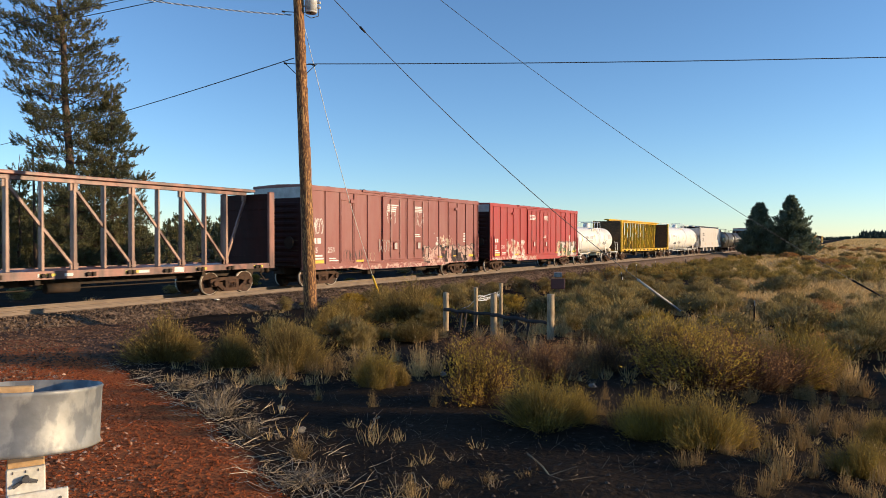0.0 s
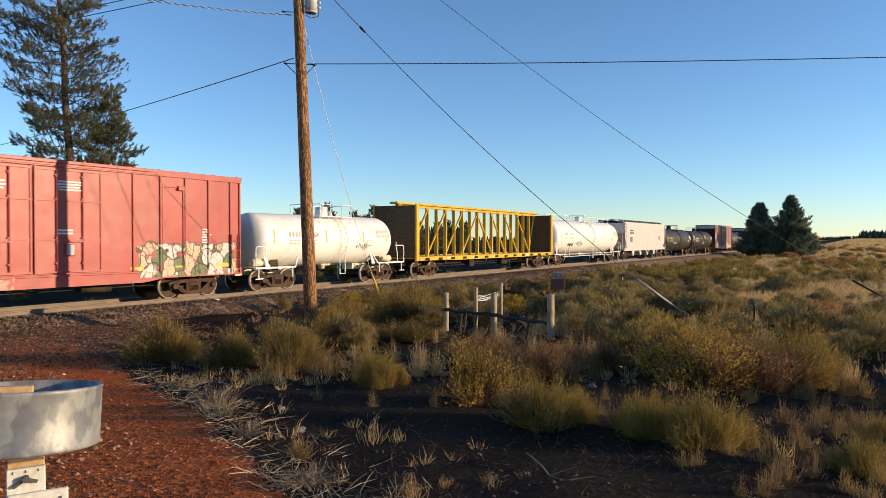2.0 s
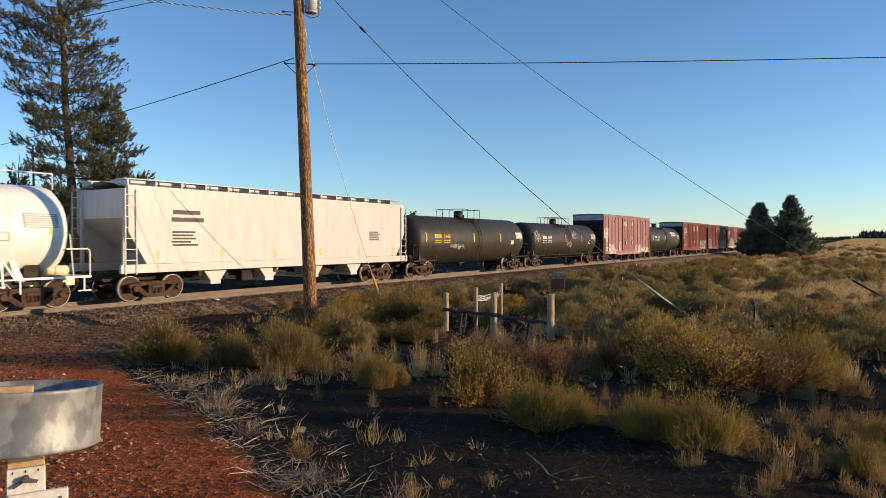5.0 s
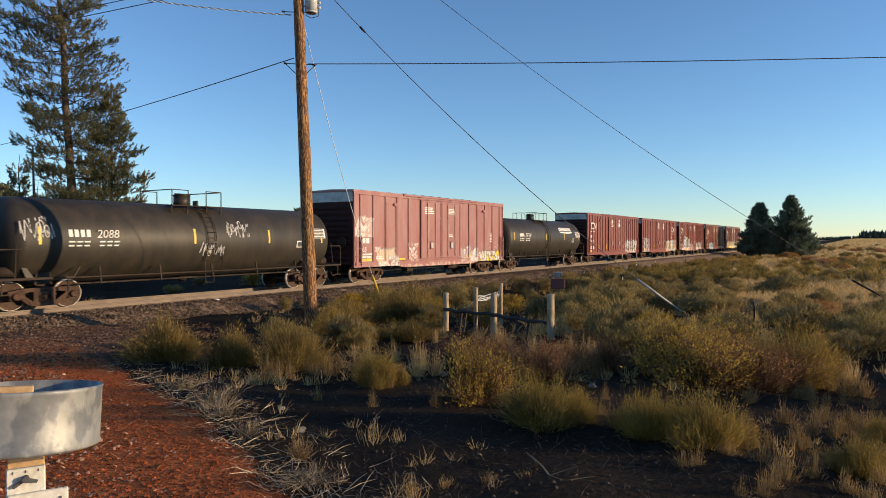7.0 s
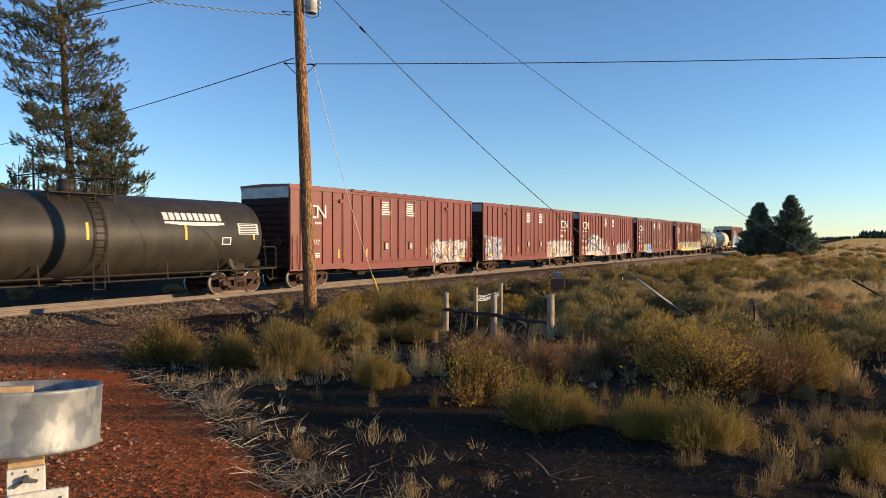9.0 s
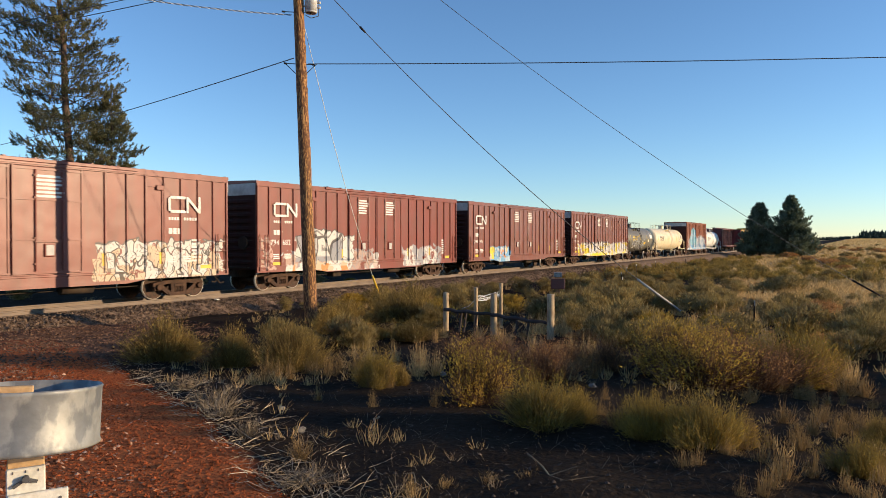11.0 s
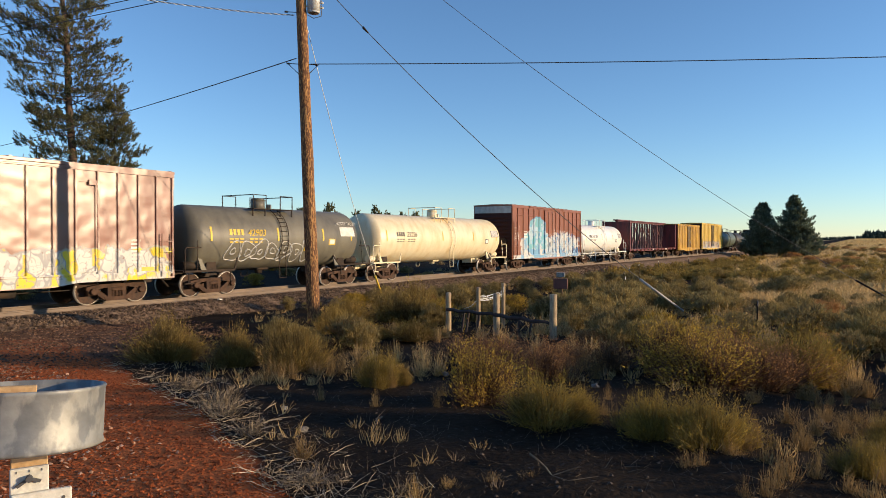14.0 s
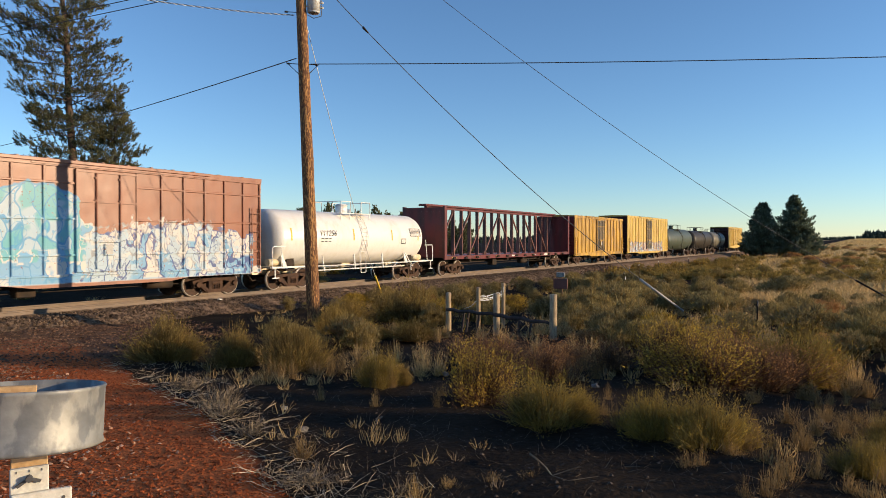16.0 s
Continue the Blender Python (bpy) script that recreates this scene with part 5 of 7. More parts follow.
    t = tank_car(322.6, 335.5, "white tank car with railed dome platform", WHITE, 2.65, 2.32, -0.1, side_rail=True, rail_mat=WHITE, frame_mat=CREAM)
    tank_marks(t, DECAL_K, digits="111256")
    centerbeam(336.6, 356.6, "dark red centerbeam flatcar with pale posts", DARK_RED, white_posts=OLD_RED)
    boxcar(357.8, 371.3, "grimy ochre-yellow boxcar with a dark door", ORANGE, top=4.4, rib_step=0.9, end_white=False, end_mat=DARK_RED, single_door=True, door_mat=DOOR_GRIME)
    b = boxcar(372.9, 389.6, "dull yellow high boxcar with graffiti", PALE_YELLOW, top=4.85, rib_step=1.0, end_white=False, single_door=True, door_mat=DOOR_GRIME, spray=[(-7.5, 6.0, 0.9, 2.0, ("white", "pale", "dust"), "navy", 1.2, 0.4, 0.0, 0.85)])
    tank_car(390.3, 405.2, "dark green tank car", GREEN, 2.9, 2.3)
    tank_car(406.0, 420.0, "black tank car with plain shell", BLACK, 2.8, 2.25)
    tank_car(420.8, 432.0, "dark grey tank car", GREY, 2.7, 2.25)
    boxcar(433.0, 448.5, "dull yellow boxcar with plain sides", PALE_YELLOW, top=4.6, end_white=False)


SCUFF = [(-7.95, -6.6, 2.35, 3.45, ("white", "scuff", "white"), "dust", 0.9, 0.35, 0.25, 0.9), (-6.3, -4.4, 0.7, 1.8, ("sand", "white", "scuff"), "grey", 0.9, 0.35, 0.0, 0.85),
         (-3.4, -2.45, 1.0, 2.05, ("white", "white", "scuff"), "dust", 1.5, 0.3, 0.0, 0.6), (2.3, 4.6, 0.8, 1.75, ("scuff", "dust", "white"), "grey", 1.0, 0.35, 0.0, 0.75), (-6.5, 8.1, 0.68, 0.9, ("scuff", "sand", "dust"), None, 1.6, 0.2, 0.0, 0.6),
         (3.4, 8.2, 0.85, 2.1, ("scuff", "sand", "dust"), "dust", 1.8, 0.5, 0.0, 0.25), (4.8, 7.6, 0.8, 1.55, ("white", "yellow", "white"), "black", 1.2, 0.25, 0.0, 0.85)]
MURAL = [(-6.7, 6.7, 0.8, 1.12, ("white", "pale", "white"), None, 1.0, 0.1, 0.0, 0.9),
         (-6.4, -5.2, 1.0, 3.2, ("dust", "white", "dust"), None, 2.0, 0.4, 0.0, 0.35),
         (-5.3, 0.2, 0.82, 2.75, ("pale", "sky", "white"), "blue", 1.0, 0.35, 0.06, 1.0),
         (-4.5, -0.4, 1.5, 3.25, ("pale", "sky", "teal"), "white", 1.1, 0.3, 0.14, 1.0),
         (-3.75, -0.95, 1.9, 4.02, ("teal", "pale", "pale"), "blue", 1.0, 0.18, 0.22, 1.0),
         (-0.8, 6.3, 0.82, 2.75, ("white", "sky", "pale"), "navy", 1.0, 0.5, 0.03, 1.0),
         (-0.9, 5.6, 0.95, 3.05, ("white", "pale", "white"), "grey", 1.2, 0.6, 0.05, 0.5)]
TR_RIBS = (0.06, 0.54, 1.6, 2.66, 3.72, 4.8)
DOUBLE_DOOR_RIBS = (0.06, 0.71, 1.42, 2.18, 2.9, 3.65, 4.37, 5.16)


paint_wood = mat("weathered_bulkhead_planks", (0.13, 0.078, 0.032), (0.065, 0.042, 0.024), rough=0.85, scale=4, stretch=(1, 1, 5))
make_train()


# ---- utility pole, wires and guys ----
def at_ground(x, y, lift=0.0):
    return float(ground_z(np.array(x), np.array(y))) + lift


POLE = [(15.27, 14.25, -0.5), (15.07, 14.57, 9.48), (15.0, 14.69, 13.2)]


def on_pole(z):
    t = (z - POLE[0][2]) / (POLE[2][2] - POLE[0][2])
    return Vector(POLE[0]).lerp(Vector(POLE[2]), t)


def make_pole():
    pole = tagged(new("utility_pole"), "leaning weathered brown wooden utility pole with flaking bark", "utility pole")
    bm = bmesh.new()
    r = random.Random(4)
    seg, n, rings = 20, 60, []
    for k in range(n + 1):
        t = k / n
        c = Vector(POLE[0]).lerp(Vector(POLE[2]), t)
        rad = 0.205 - 0.075 * t
        rings.append([bm.verts.new(c + Vector((math.cos(a), math.sin(a), 0)) * (rad + 0.008 * noise.noise((3 * math.cos(a), 3 * math.sin(a), 1.2 * k)))) for a in
                      [2 * math.pi * q / seg for q in range(seg)]])
    for a, b in zip(rings, rings[1:]):
        for q in range(seg):
            bm.faces.new((a[q], a[(q + 1) % seg], b[(q + 1) % seg], b[q])).smooth = True
    bm.faces.new(rings[-1])
    part("shaft", bm, POLE_WOOD, pole)
    for k in range(90):
        z = 1.0 + 9.0 * r.random() ** 0.8
        c = on_pole(z)
        rad = 0.205 - 0.075 * (z + 0.5) / 13.7
        a = r.uniform(-2.6, 0.6)
        bm = bmesh.new()
        ln, w = r.uniform(0.05, 0.26), r.uniform(0.004, 0.012)
        box(bm, -w, w, -0.006, 0.006, -ln, ln, 0.003)
        part("bark_flake", bm, FLAKE, pole, m=Matrix.Translation(c + Vector((math.cos(a), math.sin(a), 0)) * rad) @ pose(0, 0, 0, rz=math.degrees(a) + 90, ry=r.uniform(-4, 4)))
    c = on_pole(9.42)
    off = Vector((0.21, -0.25, 0)) * 1.15
    tf = tagged(new("transformer"), "grey enamelled pole-mounted transformer can", "transformer")
    bm = bmesh.new()
    p = c + off
    tube(bm, p + Vector((0, 0, -0.32)), p + Vector((0, 0, 0.45)), 0.19, seg=20)
    tube(bm, p + Vector((0, 0, 0.45)), p + Vector((0, 0, 0.52)), 0.20, 0.12, seg=20)
    tube(bm, p + Vector((0, 0, -0.36)), p + Vector((0, 0, -0.32)), 0.16, 0.19, seg=20)
    part("can", bm, PORCELAIN, tf)
    for dz in (-0.2, -0.05):
        bm = bmesh.new()
        q = p + Vector((0.09, -0.17, dz))
        tube(bm, q, q + Vector((0.05, -0.09, 0)), 0.035, seg=8)
        part("bushing", bm, PORCELAIN, tf)
    bm = bmesh.new()
    for dz in (-0.15, 0.25):
        strut(bm, c + Vector((0.02, 0, dz)), p + Vector((0, 0, dz)), 0.06, 0.05)
    part("bracket", bm, GALV, tf)
    bm = bmesh.new()
    for k in range(3):
        box(bm, p.x + 0.08, p.x + 0.14, p.y - 0.205, p.y - 0.198, p.z - 0.16 + k * 0.07, p.z - 0.12 + k * 0.07)
    part("lettering", bm, DECAL_K, tf)
    bm = bmesh.new()
    for z in (7.5, 9.05):
        q = on_pole(z)
        tube(bm, q + Vector((-0.3, 0.34, 0.02)), q + Vector((0.2, -0.32, 0.0)), 0.012, seg=6)
        for e in (Vector((-0.3, 0.34, 0.02)), Vector((0.2, -0.32, 0))):
            tube(bm, q + e * 0.9, q + e * 1.1, 0.03, seg=8)
    part("spool_bracket", bm, STEEL, pole)
    q = on_pole(7.5)
    bm = bmesh.new()
    for e in (Vector((-0.32, 0.4, 0.05)), Vector((0.25, -0.4, 0.0))):
        tube(bm, q + e + Vector((0, 0, 0.02)), q + Vector((0, 0, -0.42)), 0.012, seg=5)
    part("jumper", bm, CABLE, pole)


FLAKE = mat("pale_pole_sapwood", (0.56, 0.33, 0.12), (0.38, 0.19, 0.07), rough=0.8, scale=7, stretch=(5, 5, 0.6))
make_pole()


def span(name, a, b, sag, r, material, label, n=24):
    a, b = Vector(a), Vector(b)
    pts = [a.lerp(b, k / n) - Vector((0, 0, 4 * sag * (k / n) * (1 - k / n))) for k in range(n + 1)]
    return tagged(wire(name, pts, r, material), label, "cable")


span("power_line", on_pole(7.52) + Vector((0.1, -0.2, 0)), (27.41, -8.74, 7.5), 0.12, 0.0135, CABLE, "dark overhead line from the wooden pole")
span("power_line", on_pole(7.7) + Vector((-0.1, 0.2, 0)), (19.93, 47.32, 7.61), 0.2, 0.016, CABLE, "dark overhead line across the railway")
span("power_line", (19.93, 47.32, 7.61), (19.16, 67.4, 7.3), 0.2, 0.016, CABLE, "dark overhead line across the railway")
span("power_line", (10.43, 28.57, 9.14), (15.11, 17.33, 10.76), 0.03, 0.014, CABLE, "dark overhead line beside the pine")
span("power_line", (10.65, 29.16, 9.02), (15.16, 15.35, 10.39), 0.03, 0.014, CABLE, "dark overhead line beside the pine")
def twisted(name, a, b, sag, label):
    """A bare strand and an insulated one wound round each other."""
    a, b = Vector(a), Vector(b)
    cable = tagged(new(name), label, "cable")
    way = (b - a).normalized()
    u = way.orthogonal().normalized()
    w = way.cross(u)
    n, turns = 320, 26
    for phase, material, r in ((0.0, BRIGHT_CABLE, 0.009), (math.pi, CABLE, 0.010)):
        pts = []
        for k in range(n + 1):
            t = k / n
            c = phase + 2 * math.pi * turns * t
            pts.append(a.lerp(b, t) - Vector((0, 0, 4 * sag * t * (1 - t))) + 0.014 * (math.cos(c) * u + math.sin(c) * w))
        wire("strand", pts, r, material, cable)


twisted("service_cable", on_pole(9.0) + Vector((-0.1, 0.2, 0)), (9.82, 18.25, 8.99), 0.12, "twisted bare and insulated service cable from the pole")
p, q = on_pole(9.0), on_pole(9.42) + Vector((0.2415, -0.2875, -0.3))
lead = [p + Vector((0.08, -0.16, 0)), p + Vector((0.2, -0.3, -0.1)), p + Vector((0.36, -0.46, -0.02)), q + Vector((0.12, -0.2, -0.06)), q + Vector((0.11, -0.2, 0.1))]
tagged(wire("transformer_lead", lead, 0.012, CABLE), "dark lead looping from the pole to the transformer", "cable")


def guy(top, anchor, guard_from, guard_mat, guard_r, label, wire_mat, r=0.009, sag=0.0):
    g = tagged(new("guy_wire"), label, "guy wire")
    t, a = Vector(top), Vector(anchor)
    n = 16
    pts = [t.lerp(a, k / n) - Vector((0, 0, 4 * sag * (k / n) * (1 - k / n))) for k in range(n + 1)]
    wire("strand", pts, r, wire_mat, g)
    if guard_mat:
        bm = bmesh.new()
        drop = [Vector((0, 0, 4 * sag * u * (1 - u))) for u in (0.012, guard_from)]
        tube(bm, a.lerp(t, 0.012) - drop[0], a.lerp(t, guard_from) - drop[1], guard_r, seg=10)
        part("guard", bm, guard_mat, g)
    bm = bmesh.new()
    tube(bm, a + (a - t).normalized() * 0.3, a.lerp(t, 0.02), 0.02, seg=6)
    part("anchor_rod", bm, STEEL, g)
    return g, t, a


g, t, a = guy(on_pole(10.65), (24.89, 5.48, -0.4), 0.14, GUARD, 0.04, "steel guy wire with pale plastic guard at its foot", CABLE, 0.013, sag=0.6)
bm = bmesh.new()
q = t.lerp(a, 0.142) - Vector((0, 0, 0.29))
tube(bm, q, t.lerp(a, 0.155) - Vector((0, 0, 0.315)), 0.04, 0.025, seg=8)
part("insulator", bm, STEEL, g)
guy(on_pole(13.0), (30.0, -1.5, -0.5), 0.12, STEEL, 0.035, "long steel guy wire with dark guard in the brush", CABLE, sag=0.8)
guy(on_pole(9.4), (24.0, 18.18, -0.6), 0.165, YELLOW_GUARD, 0.045, "thin guy wire with bright yellow guard", BRIGHT_CABLE, 0.011, sag=0.6)


# ---- fence corner, sign, stakes ----
def wood_post(x, y, h, r, name="fence_post", label="grey weathered round wooden fence post", lean=(0, 0), material=None):
    bm = bmesh.new()
    seg, n, rings = 12, 8, []
    for k in range(n + 1):
        z = -0.3 + (h + 0.3) * k / n
        rings.append([bm.verts.new((r * (1 + 0.12 * noise.noise((2 * math.cos(b) + x, 2 * math.sin(b), z * 2))) * math.cos(b), r * (1 + 0.12 * noise.noise((2 * math.cos(b) + y, 2 * math.sin(b), z * 2))) * math.sin(b), z)) for b in
                      [2 * math.pi * q / seg for q in range(seg)]])
    for a, b in zip(rings, rings[1:]):
        for q in range(seg):
            bm.faces.new((a[q], a[(q + 1) % seg], b[(q + 1) % seg], b[q])).smooth = True
    cap = bm.verts.new((0, 0, h + 0.015))
    for q in range(seg):
        bm.faces.new((rings[-1][q], rings[-1][(q + 1) % seg], cap))
    ob = part(name, bm, material or POST_WOOD, None, "", pose(x, y, at_ground(x, y), lean[0], lean[1], 0))
    return tagged(ob, label, "post", "posts of the fence corner")


PALE_POST = mat("sunbleached_post_wood", (0.47, 0.33, 0.18), (0.27, 0.19, 0.11), rough=0.9, scale=8, stretch=(5, 5, 0.6), bump=0.5)
wood_post(15.65, 9.7, 1.02, 0.075)
wood_post(16.08, 9.01, 1.16, 0.055, label="slim sunbleached wooden fence post", material=PALE_POST)
wood_post(15.51, 8.16, 1.05, 0.085)
wood_post(17.11, 8.78, 1.25, 0.055, label="slim sunbleached wooden fence post", material=PALE_POST)
wood_post(14.86, 6.31, 1.12, 0.09, label="stout weathered wooden corner post with chipped top")


def rail_between(p, q, r, label, name="fence_rail"):
    bm = bmesh.new()
    p, q = Vector(p), Vector(q)
    n, seg, rings = 8, 9, []
    ax = (q - p).normalized()
    u = ax.orthogonal().normalized()
    w = ax.cross(u)
    for k in range(n + 1):
        c = p.lerp(q, k / n) + Vector((0, 0, 0.02 * math.sin(k * 2.1)))
        rad = r * (1 - 0.03 * k + 0.06 * math.sin(3.3 * k))
        rings.append([bm.verts.new(c + rad * (math.cos(2 * math.pi * j / seg) * u + math.sin(2 * math.pi * j / seg) * w)) for j in range(seg)])
    for a, b in zip(rings, rings[1:]):
        for j in range(seg):
            bm.faces.new((a[j], a[(j + 1) % seg], b[(j + 1) % seg], b[j])).smooth = True
    bm.faces.new(rings[0][::-1]), bm.faces.new(rings[-1])
    return tagged(part(name, bm, DARK_POST), label, "fence rail")


DARK_POST = mat("dark_charred_rail", (0.075, 0.055, 0.045), (0.04, 0.03, 0.028), rough=0.9, scale=6, bump=0.5)
rail_between((15.60, 9.72, 0.33), (15.46, 8.1, 0.30), 0.05, "dark round pole rail tied between fence posts")
rail_between((15.46, 8.2, 0.29), (14.84, 6.3, 0.25), 0.05, "dark round pole rail tied between fence posts")
lashing = tagged(new("wire_lashing"), "bundle of pale wire strung between two slim posts", "wire")
for k in range(7):
    q = random.Random(300 + k)
    pts = [Vector((16.08, 9.01, 0.58 + 0.02 * k)).lerp(Vector((17.11, 8.78, 0.66 + 0.02 * k)), j / 8) + Vector((q.uniform(-0.03, 0.03), q.uniform(-0.03, 0.03), q.uniform(-0.035, 0.035) - 0.05 * math.sin(math.pi * j / 8))) for j in range(9)]
    wire("strand", pts, 0.0055, BRIGHT_CABLE, lashing)
for k, (p, q) in enumerate((((16.08, 9.01, 0.62), (15.9, 9.35, 0.35)), ((17.11, 8.78, 0.72), (16.95, 8.7, 0.92)))):
    wire("loose_end", [p, Vector(p).lerp(Vector(q), 0.5) + Vector((0, 0, -0.06)), q], 0.005, BRIGHT_CABLE, lashing)
for x, y, h in ((15.6, 9.25, 0.55), (15.58, 9.1, 0.6), (15.55, 8.75, 0.5), (15.2, 7.4, 0.42), (15.1, 7.05, 0.4)):
    ob = wood_post(x, y, h, 0.03, "brace_stick", "dark thin brace stick leaning on the rail", (6, 4), DARK_POST)
for k, (p, q) in enumerate((((16.08, 9.01, 0.8), (27, 11.2, 0.35)), ((16.08, 9.01, 0.5), (27, 11.2, 0.1)), ((17.11, 8.78, 0.75), (14.86, 6.31, 0.75)), ((14.86, 6.31, 0.5), (36.7, 11.42, 0.1)),
                            ((14.86, 6.31, 0.75), (36.7, 11.42, 0.4)), ((15.65, 9.7, 0.6), (16.08, 9.01, 0.75)))):
    span("fence_wire", p, q, 0.04, 0.002, STEEL, "thin barbed fence wire", 8)


def t_post(x, y, h):
    bm = bmesh.new()
    box(bm, -0.022, 0.022, -0.004, 0.004, -0.3, h)
    box(bm, -0.004, 0.004, 0.0, 0.03, -0.3, h)
    box(bm, -0.023, 0.023, -0.006, 0.006, h - 0.13, h + 0.002, mi=1)
    for z in np.arange(0.1, h - 0.15, 0.06):
        box(bm, -0.012, 0.012, -0.012, -0.003, z, z + 0.02)
    tagged(part("steel_fence_post", bm, [STEEL, WHITE_WOOD], None, "", pose(x, y, at_ground(x, y), 0, random.uniform(-3, 3), random.uniform(-30, 30))),
           "thin rusty steel fence post with pale tip", "post", "steel fence posts")


for x, y, h in ((18.41, 2.37, 0.95), (36.7, 11.42, 1.2), (31.0, 9.6, 1.2), (43.5, 13.2, 1.2), (52, 15.0, 1.2), (62, 16.2, 1.2), (75, 16.4, 1.2), (90, 16.5, 1.2)):
    t_post(x, y, h)
for k, (p, q) in enumerate((((36.7, 11.42), (52, 15.0)), ((52, 15.0), (75, 16.4)), ((75, 16.4), (110, 16.6)))):
    for h in (0.45, 0.8, 1.1):
        span("fence_wire", (*p, at_ground(*p) + h), (*q, at_ground(*q) + h), 0.03, 0.003, STEEL, "thin barbed fence wire", 6)


def sign_post(x, y):
    s = tagged(new("marker_post"), "wooden marker post with dark brown board and grey cap", "sign")
    z = at_ground(x, y)
    s.location = (x, y, z)
    part("post", box(bmesh.new(), -0.09, 0.09, -0.09, 0.09, -0.3, 1.36, 0.01), NEW_POST, s)
    part("board", box(bmesh.new(), -0.06, 0.06, -0.29, 0.29, 0.80, 1.22, 0.012), BROWN_SIGN, s, "blank dark brown board", pose(-0.15, 0, 0))
    part("cap", box(bmesh.new(), -0.1, 0.1, -0.17, 0.17, 1.28, 1.46, 0.01), GALV, s)
    s.rotation_euler = (0, 0, radians(22))


NEW_POST = mat("orange_brown_post", (0.42, 0.22, 0.09), (0.30, 0.16, 0.07), rough=0.8, scale=8)
sign_post(26.3, 10.85)


# ---- galvanised ring on its post ----
def make_ring():
    x, y, z = 1.345, 2.725, 1.662
    ring = tagged(new("metal_ring"), "short galvanised steel cylinder open at the top, on a wooden post", "metal ring")
    ring.matrix_basis = Matrix.Translation((x, y, z)) @ Matrix.Rotation(radians(6.5), 4, Vector((-0.53, 0.848, 0)))
    bm = bmesh.new()
    seg, R, H, th = 64, 0.265, 0.225, 0.004
    rows = [(R, -H), (R + 0.004, -H + 0.008), (R, -H + 0.02), (R, -H * 0.5), (R, -0.016), (R + 0.004, -0.006), (R, 0.0), (R - th, 0.0), (R - th, -H)]
    rings = []
    for rad, zz in rows:
        rings.append([bm.verts.new(((rad + 0.0018 * noise.noise((4 * math.cos(a), 4 * math.sin(a), 9 * zz))) * math.cos(a), (rad + 0.0018 * noise.noise((4 * math.cos(a), 4 * math.sin(a), 9 * zz))) * math.sin(a), zz)) for a in [2 * math.pi * k / seg for k in range(seg)]])
    for a, b in zip(rings, rings[1:] + rings[:1]):
        for k in range(seg):
            bm.faces.new((a[k], a[(k + 1) % seg], b[(k + 1) % seg], b[k])).smooth = True
    bmesh.ops.recalc_face_normals(bm, faces=bm.faces)
    part("shell", bm, GALV, ring)
    bm = box(bmesh.new(), -0.075, 0.075, -0.02, 0.02, -0.21, 0.012, 0.004)
    part("cross_board", bm, NEW_WOOD, ring, "raw pine board inside the ring", pose(-0.12, -0.13, 0.004, rz=-27))
    post = tagged(new("board_post"), "wooden post faced with white boards and a black hook", "post")
    post.matrix_basis = pose(x - 0.045, y - 0.09, 0.0, rz=-27)
    part("post", box(bmesh.new(), -0.06, 0.06, -0.02, 0.08, 0.1, 1.405, 0.004), NEW_WOOD, post)
    part("board", box(bmesh.new(), -0.062, 0.062, -0.045, -0.0205, 0.2, 1.388, 0.004), WHITE_WOOD, post, "white painted front board")
    part("cross_board", box(bmesh.new(), -0.058, 0.135, -0.066, -0.0455, 1.17, 1.30, 0.004), WHITE_WOOD, post, "white painted cross board")
    bm = bmesh.new()
    strut(bm, (-0.04, -0.052, 1.325), (0.0, -0.056, 1.352), 0.010, 0.010)
    strut(bm, (0.0, -0.056, 1.352), (0.036, -0.052, 1.336), 0.010, 0.010)
    tube(bm, (0.0, -0.045, 1.352), (0.0, -0.07, 1.352), 0.012, seg=8)
    part("hook", bm, CABLE, post, "black iron hook")
    bm = bmesh.new()
    for k in (-0.04, 0.0, 0.04):
        tube(bm, (k, -0.0455, 1.381), (k, -0.0475, 1.372), 0.0018, seg=5)
    tube(bm, (0.108, -0.064, 1.268), (0.108, -0.068, 1.268), 0.006, seg=8)
    part("nail", bm, CABLE, post)


make_ring()


# ---- brush and grass ----
def tube_faces(n, k):
    """k triangles per strip of a two-piece blade with five corners."""
    f = np.array([(0, 1, 3), (0, 3, 2), (2, 3, 4)])
    return (f[None] + 5 * np.arange(n)[:, None, None]).reshape(-1, 3)


def blades(base, tip, width, bend, r):
    """Flat tapering blades from base to tip, bent sideways; five corners each."""
    n = len(base)
    ax = tip - base
    side = np.cross(ax, r.normal(0, 1, (n, 3)))
    side /= np.linalg.norm(side, axis=1, keepdims=True) + 1e-9
    w = (width[:, None] / 2) * side
    mid = base + 0.55 * ax + bend
    v = np.stack([base - w, base + w, mid - 0.8 * w, mid + 0.8 * w, tip], 1)
    return v.reshape(-1, 3), tube_faces(n, 3)


